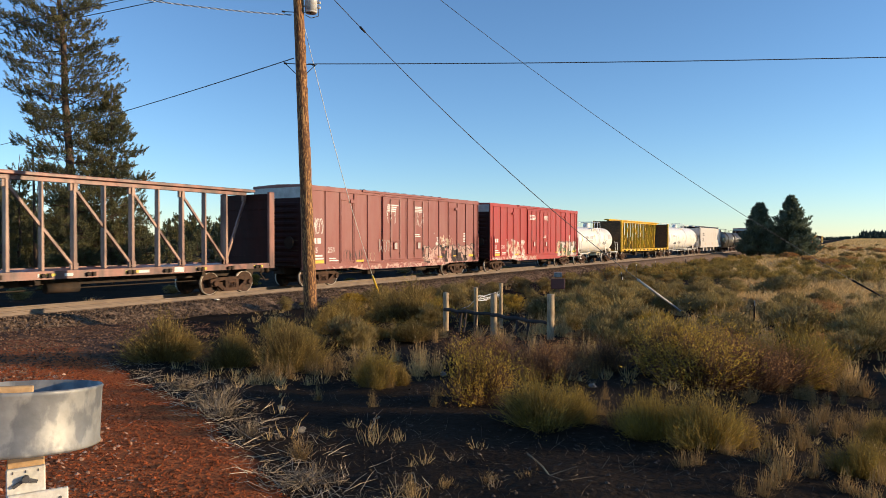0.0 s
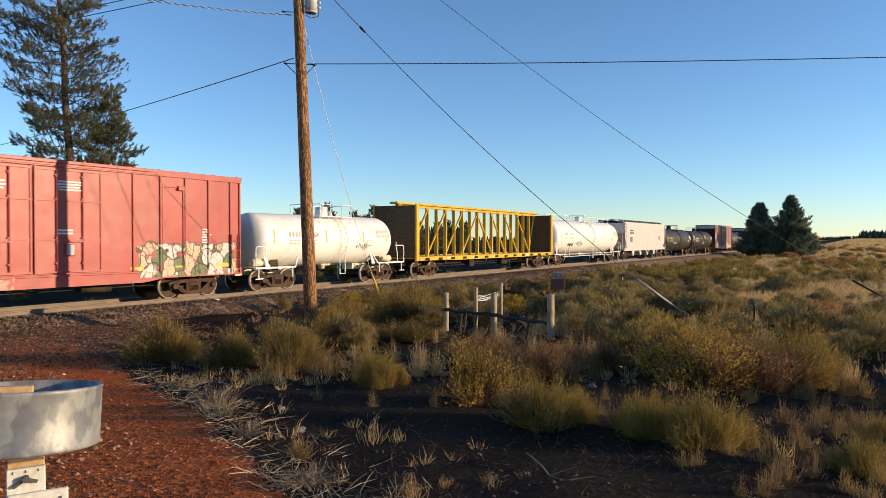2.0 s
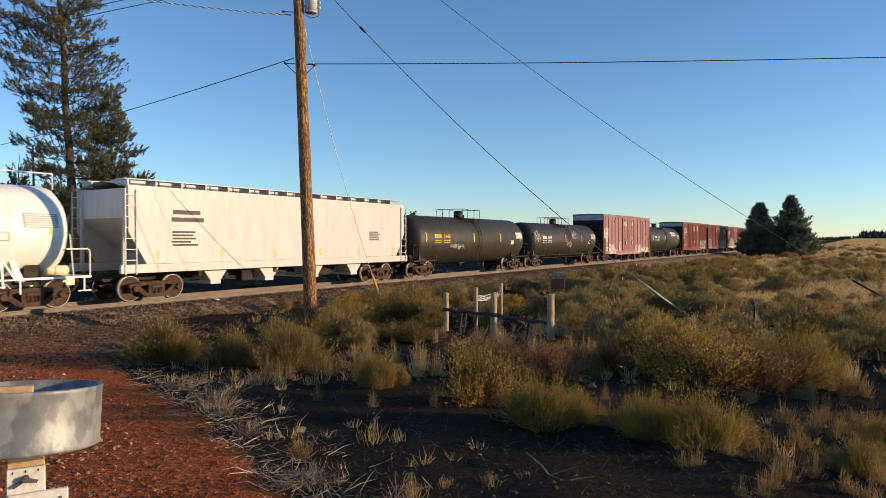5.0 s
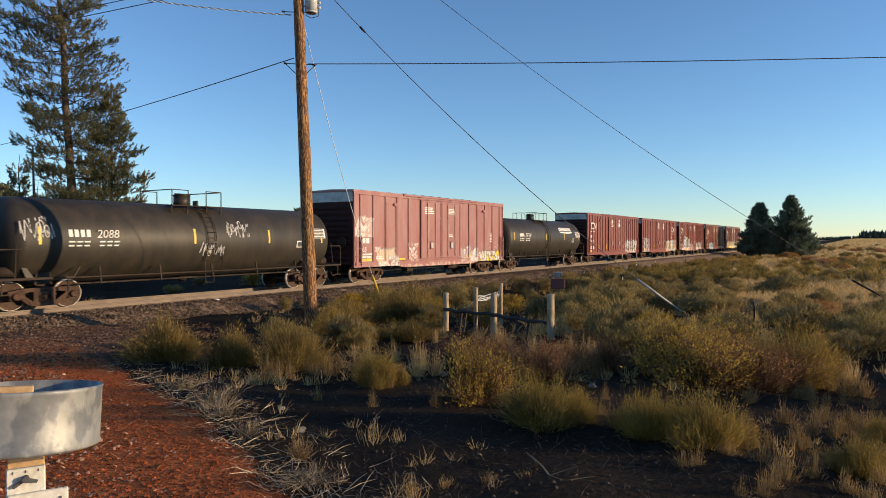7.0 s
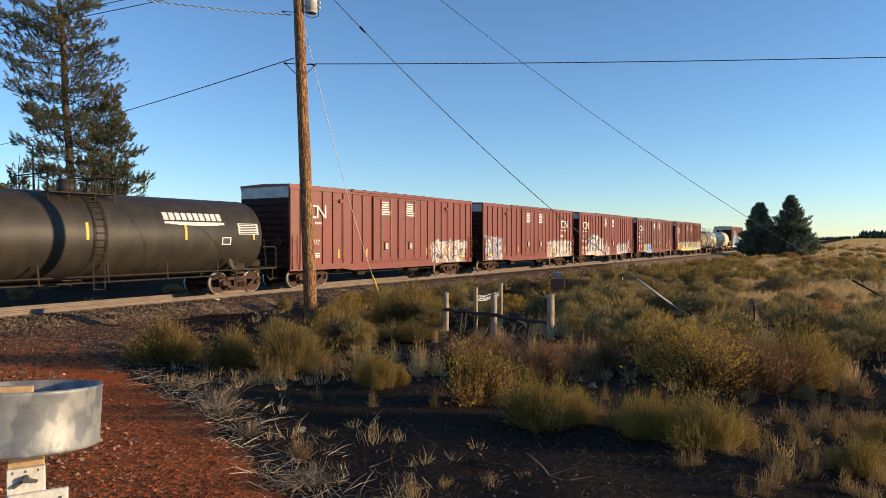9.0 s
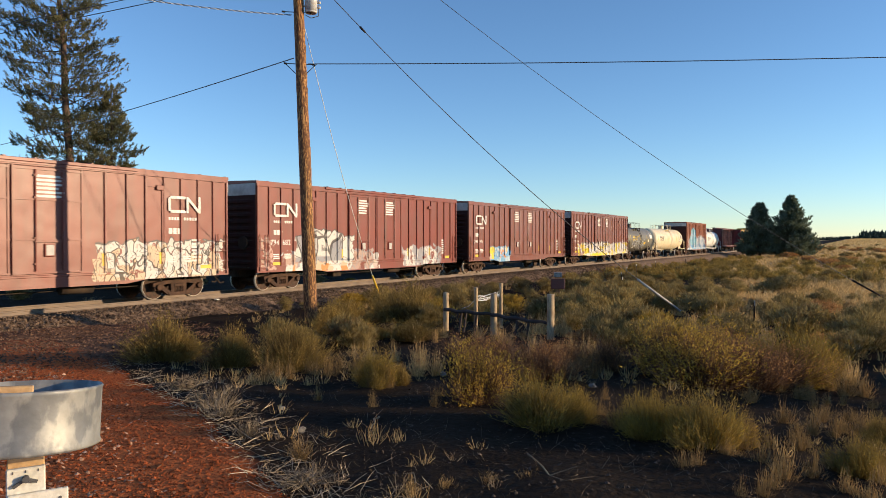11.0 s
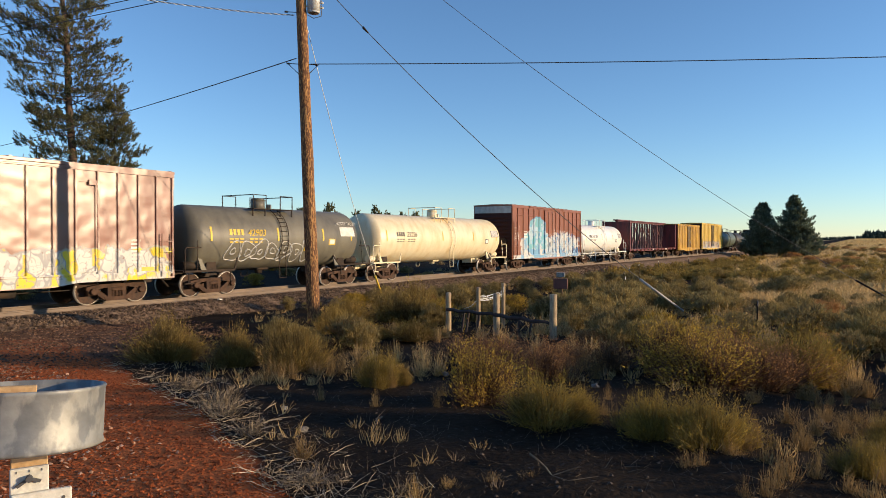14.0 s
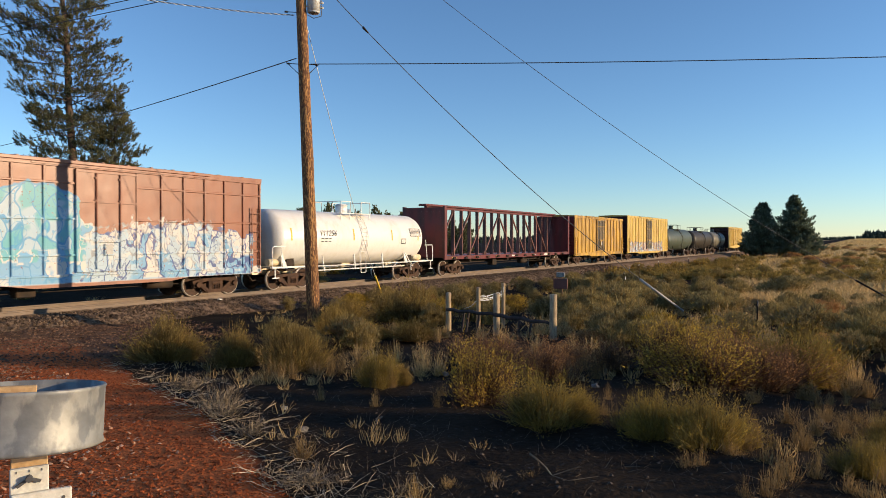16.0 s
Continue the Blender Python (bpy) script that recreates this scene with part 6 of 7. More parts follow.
def bush_mesh(name, material, seed, stems, spread, upright, leaf, leaves, stem_w, ragged=0.22, stem_mat=None, leaf_w=1.7):
    """A brush of unit width and height: stems that fan from the root, small leaves along the upper half."""
    r = np.random.default_rng(seed)
    n = stems
    a = r.uniform(0, 2 * np.pi, n)
    q = np.sqrt(r.random(n))
    lob = 1 + 0.28 * np.sin(3 * a + seed) + 0.2 * np.sin(5 * a + 2.3 * seed)
    tipr = 0.5 * q * spread * lob * r.uniform(0.72, 1.16, n)
    h = (1 - upright * q ** 2.4) * (1 - ragged * r.random(n)) * (0.9 + 0.2 * np.sin(2 * a + 1.7 * seed) * q)
    h *= 1 + 0.16 * np.sin(4 * a + 0.7 * seed + 5 * q)
    shoot = r.random(n) < 0.06
    h[shoot] *= r.uniform(1.1, 1.35, shoot.sum())
    inner = r.random(n) < 0.25
    h[inner] *= r.uniform(0.35, 0.9, inner.sum())
    tip = np.stack([tipr * np.cos(a), tipr * np.sin(a), np.maximum(h, 0.12)], -1)
    base = np.stack([0.32 * tipr * np.cos(a) + r.normal(0, 0.04, n), 0.32 * tipr * np.sin(a) + r.normal(0, 0.04, n), np.full(n, -0.05)], -1)
    bend = r.normal(0, 0.04, (n, 3))
    v1, f1 = blades(base, tip, r.uniform(0.6, 1.3, n) * stem_w, bend, r)
    k = r.integers(0, n, leaves)
    t = r.uniform(0.35, 1.0, leaves)[:, None]
    p = base[k] + (tip[k] - base[k]) * t + bend[k] * 0.8 + r.normal(0, 0.018, (leaves, 3))
    d = (tip[k] - base[k])
    d = d / np.linalg.norm(d, axis=1, keepdims=True) + r.normal(0, 0.5, (leaves, 3))
    tip2 = p + d * leaf * r.uniform(0.5, 1.3, leaves)[:, None]
    sd = np.cross(tip2 - p, r.normal(0, 1, p.shape))
    sd *= (stem_w * leaf_w * 0.75) / (np.linalg.norm(sd, axis=1, keepdims=True) + 1e-9)
    v2, f2 = np.stack([p - sd, p + sd, tip2], 1).reshape(-1, 3), np.arange(3 * leaves).reshape(-1, 3)
    out = []
    for what, v, f, mt in (("branchwork", v1, f1, stem_mat or material), ("foliage", v2, f2, material)):
        me = bpy.data.meshes.new(what)
        me.from_pydata(v.tolist(), [], f.tolist())
        me.materials.append(mt)
        out.append(me)
    return out


def dome_mesh(material, seed, leaves=2000, lobes=15, leaf=0.10, stem_mat=None):
    """A dense bush of unit width and height: rounded lobes of short upright leafy shoots over a few stems."""
    r = np.random.default_rng(seed)
    a = r.uniform(0, 6.283, lobes)
    q = np.sqrt(r.random(lobes)) * 0.36
    size = r.uniform(0.13, 0.24, lobes)
    top = np.clip(1.0 - 1.7 * q ** 1.6 - size - 0.25 * r.random(lobes), 0.08, 0.85)
    c = np.stack([q * np.cos(a), q * np.sin(a), top], -1)
    k = r.integers(0, lobes, leaves)
    d = r.normal(0, 1, (leaves, 3))
    d[:, 2] = np.abs(d[:, 2]) * 0.9 + d[:, 2] * 0.1
    d /= np.linalg.norm(d, axis=1, keepdims=True)
    p = c[k] + d * (size[k] * r.uniform(0.55, 1.0, leaves))[:, None] * np.array([1, 1, 1.15])
    skirt = r.random(leaves) < 0.25
    p[skirt, 2] *= r.random(skirt.sum())
    way = 0.45 * d + np.array([0, 0, 1.25]) + r.normal(0, 0.36, (leaves, 3))
    way /= np.linalg.norm(way, axis=1, keepdims=True)
    long_ = leaf * r.uniform(0.6, 1.5, leaves)
    long_[r.random(leaves) < 0.05] *= 2.0
    tip = p + way * long_[:, None]
    sd = np.cross(way, r.normal(0, 1, p.shape))
    sd *= 0.009 / (np.linalg.norm(sd, axis=1, keepdims=True) + 1e-9)
    n = 160
    i = r.integers(0, leaves, n)
    base = np.stack([r.normal(0, 0.06, n), r.normal(0, 0.06, n), np.full(n, -0.05)], -1)
    v1, f1 = blades(base, p[i], np.full(n, 0.012), r.normal(0, 0.03, (n, 3)), r)
    out = []
    for what, v, f, mt in (("branchwork", v1, f1, stem_mat or material), ("foliage", np.stack([p - sd, p + sd, tip], 1).reshape(-1, 3), np.arange(3 * leaves).reshape(-1, 3), material)):
        me = bpy.data.meshes.new(what)
        me.from_pydata(v.tolist(), [], f.tolist())
        me.materials.append(mt)
        out.append(me)
    return out


KINDS = {
    "A": [dome_mesh(SAGE, 20 + k, stem_mat=STEM_A) for k in range(5)],
    "B": [dome_mesh(BRUSH_B, 30 + k, 1900, stem_mat=STEM_A) for k in range(3)],
    "C": [dome_mesh(BRUSH_C, 40 + k, 2000, 18, 0.06, STEM_C) for k in range(3)],
    "a": [bush_mesh("rabbitbrush", BRUSH_A, 80 + k, 2300, 1.0, 0.6, 0.05, 3000, 0.006, 0.48, STEM_A, 1.1) for k in range(3)],
    "b": [bush_mesh("rabbitbrush", BRUSH_B, 90 + k, 2100, 1.05, 0.55, 0.034, 4200, 0.006, 0.5, BRUSH_A, 1.3) for k in range(3)],
    "c": [bush_mesh("bitterbrush", BRUSH_C, 100 + k, 1500, 1.05, 0.45, 0.02, 5200, 0.005, 0.36, STEM_C, 1.6) for k in range(2)],
    "l": [bush_mesh("bitterbrush", BRUSH_L, 110 + k, 1300, 1.05, 0.4, 0.026, 5600, 0.0055, 0.36, STEM_C, 2.0) for k in range(2)],
    "s": [bush_mesh("bunchgrass", TALL_STRAW, 55 + k, 150, 0.8, 0.3, 0.12, 50, 0.010, 0.75) for k in range(3)],
    "S": [bush_mesh("bunchgrass", STRAW, 50 + k, 130, 0.9, 0.3, 0.1, 30, 0.011, 0.6) for k in range(3)]}
WORDS = {"L": ("bitterbrush", "leafy bitterbrush bush with yellow-green leaves", "shrub", "bitterbrush bushes"),
         "A": ("rabbitbrush", "olive-green rabbitbrush bush in dry grass", "shrub", "rabbitbrush bushes"),
         "B": ("rabbitbrush", "yellow-tipped rabbitbrush bush in low sunlight", "shrub", "rabbitbrush bushes"),
         "C": ("bitterbrush", "dark brown twiggy bitterbrush bush", "shrub", "bitterbrush bushes"),
         "S": ("bunchgrass", "tall dry straw-coloured bunchgrass clump", "grass clump", "bunchgrass clumps")}
brush_rng = random.Random(5)


def brush(x, y, w, h, kind):
    h *= {"a": 1.15, "b": 1.35, "l": 1.28, "c": 1.08}.get(kind, 1.0)
    w *= {"b": 1.15, "l": 1.18, "c": 1.08}.get(kind, 1.0)
    name, label, cat, group = WORDS[kind.upper()]
    r = brush_rng
    m = pose(x, y, at_ground(x, y) - 0.02, r.uniform(-5, 5), r.uniform(-5, 5), r.uniform(0, 360)) @ Matrix.Diagonal((w, w * r.uniform(0.85, 1.15), h, 1))
    thing = tagged(new(name), label, cat, group)
    thing.matrix_basis = m
    for me in r.choice(KINDS[kind]):
        share(me.name.split(".")[0], me, thing)
    if kind == "b" and w > 0.6:
        brush(x + 0.42 * w, y - 0.25 * w, 0.5 * w, 0.5 * h, "a")


for row in ((15.6, 13.2, 1.6, 0.9, "a"), (19.3, 13.4, 2.7, 1.3, "a"), (17.5, 12.0, 2.0, 0.9, "a"), (18.1, 2.8, 1.7, 0.7, "A"), (19.26, 1.26, 2.3, 0.9, "A"), (17.75, -0.05, 1.9, 0.85, "A"),
            (18.57, 6.59, 1.9, 0.8, "A"), (28.0, 8.0, 2.6, 0.9, "A"), (27.2, 5.0, 3.0, 0.95, "A"), (42, 3.6, 4.0, 1.2, "A")):
    brush(*row)
for row in ((8.39, 11.72, 1.73, 0.96, "a"), (8.64, 10.02, 1.11, 0.78, "a"), (8.79, 8.69, 1.31, 0.92, "a"), (13.64, 12.05, 1.26, 0.85, "a"), (17.27, 12.56, 2.22, 1.0, "a"),
            (13.54, 9.35, 1.72, 0.56, "a"), (13.19, 10.63, 0.89, 0.41, "b"), (8.13, 6.26, 0.68, 0.52, "b"), (7.8, 4.35, 0.82, 0.78, "l"), (7.06, 3.09, 0.83, 0.53, "b"),
            (7.36, 2.81, 0.41, 0.38, "b"), (11.08, 6.0, 1.63, 0.66, "c"), (10.08, 4.42, 1.23, 0.77, "c"), (11.65, 3.94, 1.0, 0.7, "c")):
    brush(*row)
for row in ((11.88, 4.7, 0.67, 0.51, "c"), (11.73, 2.87, 1.2, 0.91, "l"), (12.43, 2.32, 1.23, 0.87, "l"), (11.15, 2.21, 1.7, 0.78, "l"), (11.75, 1.52, 1.93, 0.88, "c"),
            (12.58, 0.95, 1.26, 0.83, "b"), (7.19, 1.94, 0.71, 0.46, "b"), (7.04, 1.37, 0.81, 0.54, "b"), (6.93, 0.02, 0.49, 0.33, "b"), (8.4, -0.13, 0.38, 0.35, "a"),
            (15.78, 0.29, 1.3, 0.59, "A"), (22.12, 0.13, 1.49, 0.8, "A"), (17.02, 5.0, 1.35, 0.62, "A"), (17.29, 6.76, 1.28, 0.62, "A"), (23.64, 8.18, 1.93, 0.79, "A")):
    brush(*row)
for x, y, w, h in ((7.72, 8.2, 0.29, 0.47), (7.82, 8.02, 0.27, 0.43), (8.06, 8.01, 0.26, 0.37), (8.49, 7.81, 0.28, 0.39), (8.56, 7.61, 0.3, 0.49), (8.83, 7.61, 0.25, 0.46),
            (9.1, 7.52, 0.31, 0.6), (9.24, 7.46, 0.27, 0.57), (7.97, 6.26, 0.22, 0.37), (8.11, 6.01, 0.2, 0.42), (8.61, 6.16, 0.21, 0.35), (7.32, 2.34, 0.33, 0.32),
            (7.4, 2.24, 0.2, 0.27), (6.15, 1.34, 0.24, 0.21), (6.23, 1.26, 0.16, 0.25), (7.11, 1.0, 0.18, 0.43), (7.33, 0.93, 0.18, 0.33), (8.91, 0.82, 0.32, 0.3),
            (6.28, 0.58, 0.27, 0.42), (5.95, 0.63, 0.24, 0.31), (6.55, 0.38, 0.23, 0.29)):
    brush(x, y, 1.35 * w, 1.25 * h, "s")
for x, y, w, h in ((12.03, 0.48, 0.37, 0.4), (11.71, 0.25, 0.4, 0.4), (11.79, 0.03, 0.4, 0.41), (8.84, -0.03, 0.27, 0.37), (6.67, 0.79, 0.24, 0.25), (7.59, 0.55, 0.24, 0.22),
            (6.95, 0.23, 0.24, 0.24), (6.75, 1.04, 0.25, 0.18), (7.07, 1.25, 0.18, 0.33), (8.48, 0.5, 0.2, 0.35), (11.34, 4.23, 0.32, 0.49), (10.71, 3.8, 0.3, 0.42),
            (4.68, 4.52, 0.35, 0.22), (4.25, 2.94, 0.2, 0.2), (4.57, 2.83, 0.22, 0.11), (4.85, 2.58, 0.24, 0.12), (5.08, 2.33, 0.27, 0.12), (6.61, -0.1, 0.2, 0.28),
            (6.25, 0.13, 0.24, 0.22), (9.62, 0.44, 0.3, 0.21), (9.68, 0.14, 0.3, 0.18)):
    brush(x, y, 1.35 * w, 1.25 * h, "s")


def in_meadow(x, y):
    return y - 1.95 * x + 3.75 < -2.5 and y < 19.6 and math.hypot(x, y) > 5.5 and not (x < 19 and y > 11.5)


def kept_clear(x, y):
    """Open ground before the fence corner and round the foot of the guarded guy wire."""
    a = math.degrees(math.atan2(y, x))
    return (12.8 < x < 17.6 and 5.5 < y < 10.6) or (11.0 < a < 15.5 and 19 < math.hypot(x, y) < 27)


def scatter_brush():
    r = random.Random(9)
    made = 0
    while made < 140:
        d = 15 + 55 * r.random() ** 1.5
        a = radians(r.uniform(-12, 62))
        x, y = d * math.cos(a), d * math.sin(a)
        if not in_meadow(x, y) or y < -6 or (a < 0.17 and r.random() < 0.62) or kept_clear(x, y):
            continue
        big = 0.6 + 0.5 * min(1, d / 35)
        w = r.uniform(0.6, 1.5) * big * 1.1
        brush(x, y, w, w * r.uniform(0.48, 0.72), r.choice("AAAAAAAABC") if d < 30 else "A")
        made += 1
    made = 0
    while made < 46:
        d, a = r.uniform(16, 46), radians(r.uniform(7, 24))
        x, y = d * math.cos(a), d * math.sin(a)
        if not in_meadow(x, y) or kept_clear(x, y):
            continue
        w = r.uniform(1.0, 1.9)
        brush(x, y, w, w * r.uniform(0.45, 0.65), "A")
        made += 1
    made = 0
    while made < 190:
        x, y = r.uniform(15, 55), r.uniform(-4, 8)
        if r.random() < 0.6 and math.sin(0.5 * x) + math.sin(0.9 * y) < 0:
            continue
        brush(x, y, r.uniform(0.6, 1.3), r.uniform(0.5, 0.85), "S")
        made += 1
    for _ in range(34):
        d, a = r.uniform(5.2, 11.5), radians(r.uniform(-1, 13))
        brush(d * math.cos(a), d * math.sin(a), r.uniform(0.16, 0.36), r.uniform(0.14, 0.36), "s")
    for x, y in ((11.9, 4.9), (12.2, 4.6), (12.5, 4.9), (12.1, 4.3), (12.6, 4.4), (12.9, 4.7), (9.4, 6.4), (9.7, 6.2), (9.9, 6.6), (13.0, 0.6), (13.3, 0.9), (12.7, 0.2), (10.4, 7.6), (10.1, 8.0), (10.8, 7.3), (14.2, 8.9), (14.4, 8.0), (14.0, 7.2), (13.7, 6.2)):
        brush(x, y, r.uniform(0.35, 0.55), r.uniform(0.5, 0.75), "S")
    for _ in range(14):
        d, a = r.uniform(8.2, 12.5), radians(r.uniform(14, 44))
        brush(d * math.cos(a), d * math.sin(a), r.uniform(0.2, 0.36), r.uniform(0.25, 0.45), "s")
    made = 0
    while made < 70:
        d = 6 + 55 * r.random() ** 1.5
        a = radians(r.uniform(-12, 55))
        x, y = d * math.cos(a), d * math.sin(a)
        if not in_meadow(x, y) or d < 13:
            continue
        brush(x, y, r.uniform(0.25, 0.6), r.uniform(0.3, 0.62), "S")
        made += 1


scatter_brush()


def unseen_shade_brush():
    """Brush added out of view, sunward of the near ground, to cast long shadows across the soil."""
    r = random.Random(23)
    made = 0
    while made < 34:
        x, y = r.uniform(5.0, 17.0), r.uniform(-9.0, -0.8)
        if y > -0.03 * x - 0.7:
            continue
        w = r.uniform(0.8, 1.7)
        brush(x, y, w, w * r.uniform(0.42, 0.6), r.choice("AAB"))
        made += 1


unseen_shade_brush()


def far_brush():
    """The low brush further out, too small to pick apart."""
    r = random.Random(77)
    sets = [bush_mesh("brush", mt, 130 + k, 150, 1.0, 0.55, 0.1, 160, 0.03) for k, mt in enumerate((BRUSH_A, BRUSH_A, BRUSH_A))]
    for k, pair in enumerate(sets):
        V, F, off = [], [], 0
        spots = []
        while len(spots) < 100:
            d, a = 55 + 90 * r.random() ** 1.3, radians(r.uniform(-4, 28))
            x, y = d * math.cos(a), d * math.sin(a)
            if y < 19 and not (a < 0.13 and r.random() < 0.6):
                spots.append((x, y, r.uniform(0.9, 2.0)))
        for me in pair:
            co = np.empty(len(me.vertices) * 3)
            me.vertices.foreach_get("co", co)
            co = co.reshape(-1, 3)
            faces = [tuple(p.vertices) for p in me.polygons]
            for x, y, w in spots:
                c, s = math.cos(3 * x), math.sin(3 * x)
                V.append(np.stack([x + w * (c * co[:, 0] - s * co[:, 1]), y + w * (s * co[:, 0] + c * co[:, 1]), at_ground(x, y) + 0.5 * w * co[:, 2]], -1))
                F += [tuple(off + i for i in f) for f in faces]
                off += len(co)
        tagged(raw("far_brush", np.concatenate(V), F, pair[1].materials[0]), "low olive brush across the far meadow", "brush", kind="stuff")


far_brush()


def brush_beyond():
    """Low brush behind the railway."""
    r = random.Random(19)
    for _ in range(90):
        a, d = radians(r.uniform(18, 68)), r.uniform(33, 90)
        x, y = d * math.cos(a), d * math.sin(a)
        if y > 27:
            w = r.uniform(0.8, 2.0)
            brush(x, y, w, w * r.uniform(0.35, 0.55), r.choice("AABS"))


brush_beyond()


def grass_field(name, n_tufts, per, dmax, hmin, hmax, material, label, seed, power=1.3, cinder_edge=False, sparse=0.9):
    r = np.random.default_rng(seed)
    d = 3.6 + dmax * r.random(n_tufts) ** power
    a = np.radians(r.uniform(-14, 66, n_tufts))
    x, y = d * np.cos(a), d * np.sin(a)
    e = y - 1.95 * x + 3.75 - 0.28 * np.maximum(0, y - 8.2)
    ok = (e < -0.2 + 0.5 * r.random(n_tufts)) & (y < 20.0) if not cinder_edge else (np.abs(e + 0.9) < 1.0 * r.random(n_tufts) + 0.1) & (y < 15)
    patch = np.sin(0.9 * x + 0.4) * np.sin(0.8 * y + 1.3) + 0.6 * np.sin(2.3 * x - 1.1 * y)
    ok &= patch > r.uniform(-1.3, 0.7, n_tufts) + (sparse if not cinder_edge else 0.0) - 0.02 * d
    if not cinder_edge:
        ok &= (d > 10.5) | (r.random(n_tufts) < (0.10 if hmax > 0.2 else 0.22))
    ok &= ~((y > 11.3) & (x < 14.5))
    ok &= (a < 0.17) | (r.random(n_tufts) < 0.4) | (d < 14)
    x, y, d = x[ok], y[ok], d[ok]
    m = len(x)
    z = ground_z(x, y) + lumps(x, y)
    size = r.uniform(hmin, hmax, m) * (1 + 0.012 * d)
    cx, cy, cz, sz, dd = (np.repeat(q, per) for q in (x, y, z, size, d))
    k = m * per
    ang, rad = r.uniform(0, 6.283, k), r.random(k) * 0.35 * sz
    base = np.stack([cx + rad * np.cos(ang), cy + rad * np.sin(ang), cz - 0.02], -1)
    lean = r.uniform(0.05, 0.75, k) * sz
    tip = base + np.stack([lean * np.cos(ang), lean * np.sin(ang), sz * r.uniform(0.5, 1.1, k)], -1)
    v, f = blades(base, tip, 0.0016 + 0.0007 * dd, r.normal(0, 0.02, (k, 3)), r)
    tagged(raw(name, v, f, material), label, "grass", kind="stuff")


grass_field("dry_grass", 9000, 14, 80, 0.08, 0.24, STRAW, "dry straw-coloured grass tufts over the meadow", 1)
grass_field("bleached_grass", 1800, 14, 24, 0.06, 0.18, PALE_STRAW, "low bleached grass and litter on the soil", 2, 1.3, sparse=1.3)
grass_field("edge_grass", 2600, 12, 16, 0.05, 0.13, PALE_STRAW, "bleached grass along the edge of the red drive", 3, 1.0, True)


def far_meadow():
    r = np.random.default_rng(21)
    n = 90000
    d = 34 + 900 * r.random(n) ** 2.3
    a = np.radians(r.uniform(-12, 9, n))
    x, y = d * np.cos(a), d * np.sin(a)
    ok = (y < 19.3) & (np.sin(0.11 * x + 0.3) + np.sin(0.21 * y + 0.05 * x) + r.normal(0, 0.8, n) > -0.6)
    x, y, d = x[ok], y[ok], d[ok]
    base = np.stack([x, y, ground_z(x, y) - 0.05], -1)
    k = len(x)
    tip = base + np.stack([r.normal(0, 0.2, k), r.normal(0, 0.2, k), r.uniform(0.15, 0.42, k) + 0.0006 * d], -1)
    sd = np.cross(tip - base, r.normal(0, 1, base.shape))
    sd *= ((0.012 + 0.0011 * d) / (np.linalg.norm(sd, axis=1) + 1e-9))[:, None]
    tagged(raw("far_grass", np.stack([base - sd, base + sd, tip], 1).reshape(-1, 3), np.arange(3 * k).reshape(-1, 3), STRAW), "far straw-coloured meadow grass", "grass", kind="stuff")
    for k in range(70):
        q = random.Random(k)
        dd, aa = q.uniform(70, 320), radians(q.uniform(-9, 6))
        xx, yy = dd * math.cos(aa), dd * math.sin(aa)
        if yy < 18:
            w = q.uniform(1.5, 3.2)
            brush(xx, yy, w, w * 0.4, "C" if q.random() < 0.5 else "A")


far_meadow()


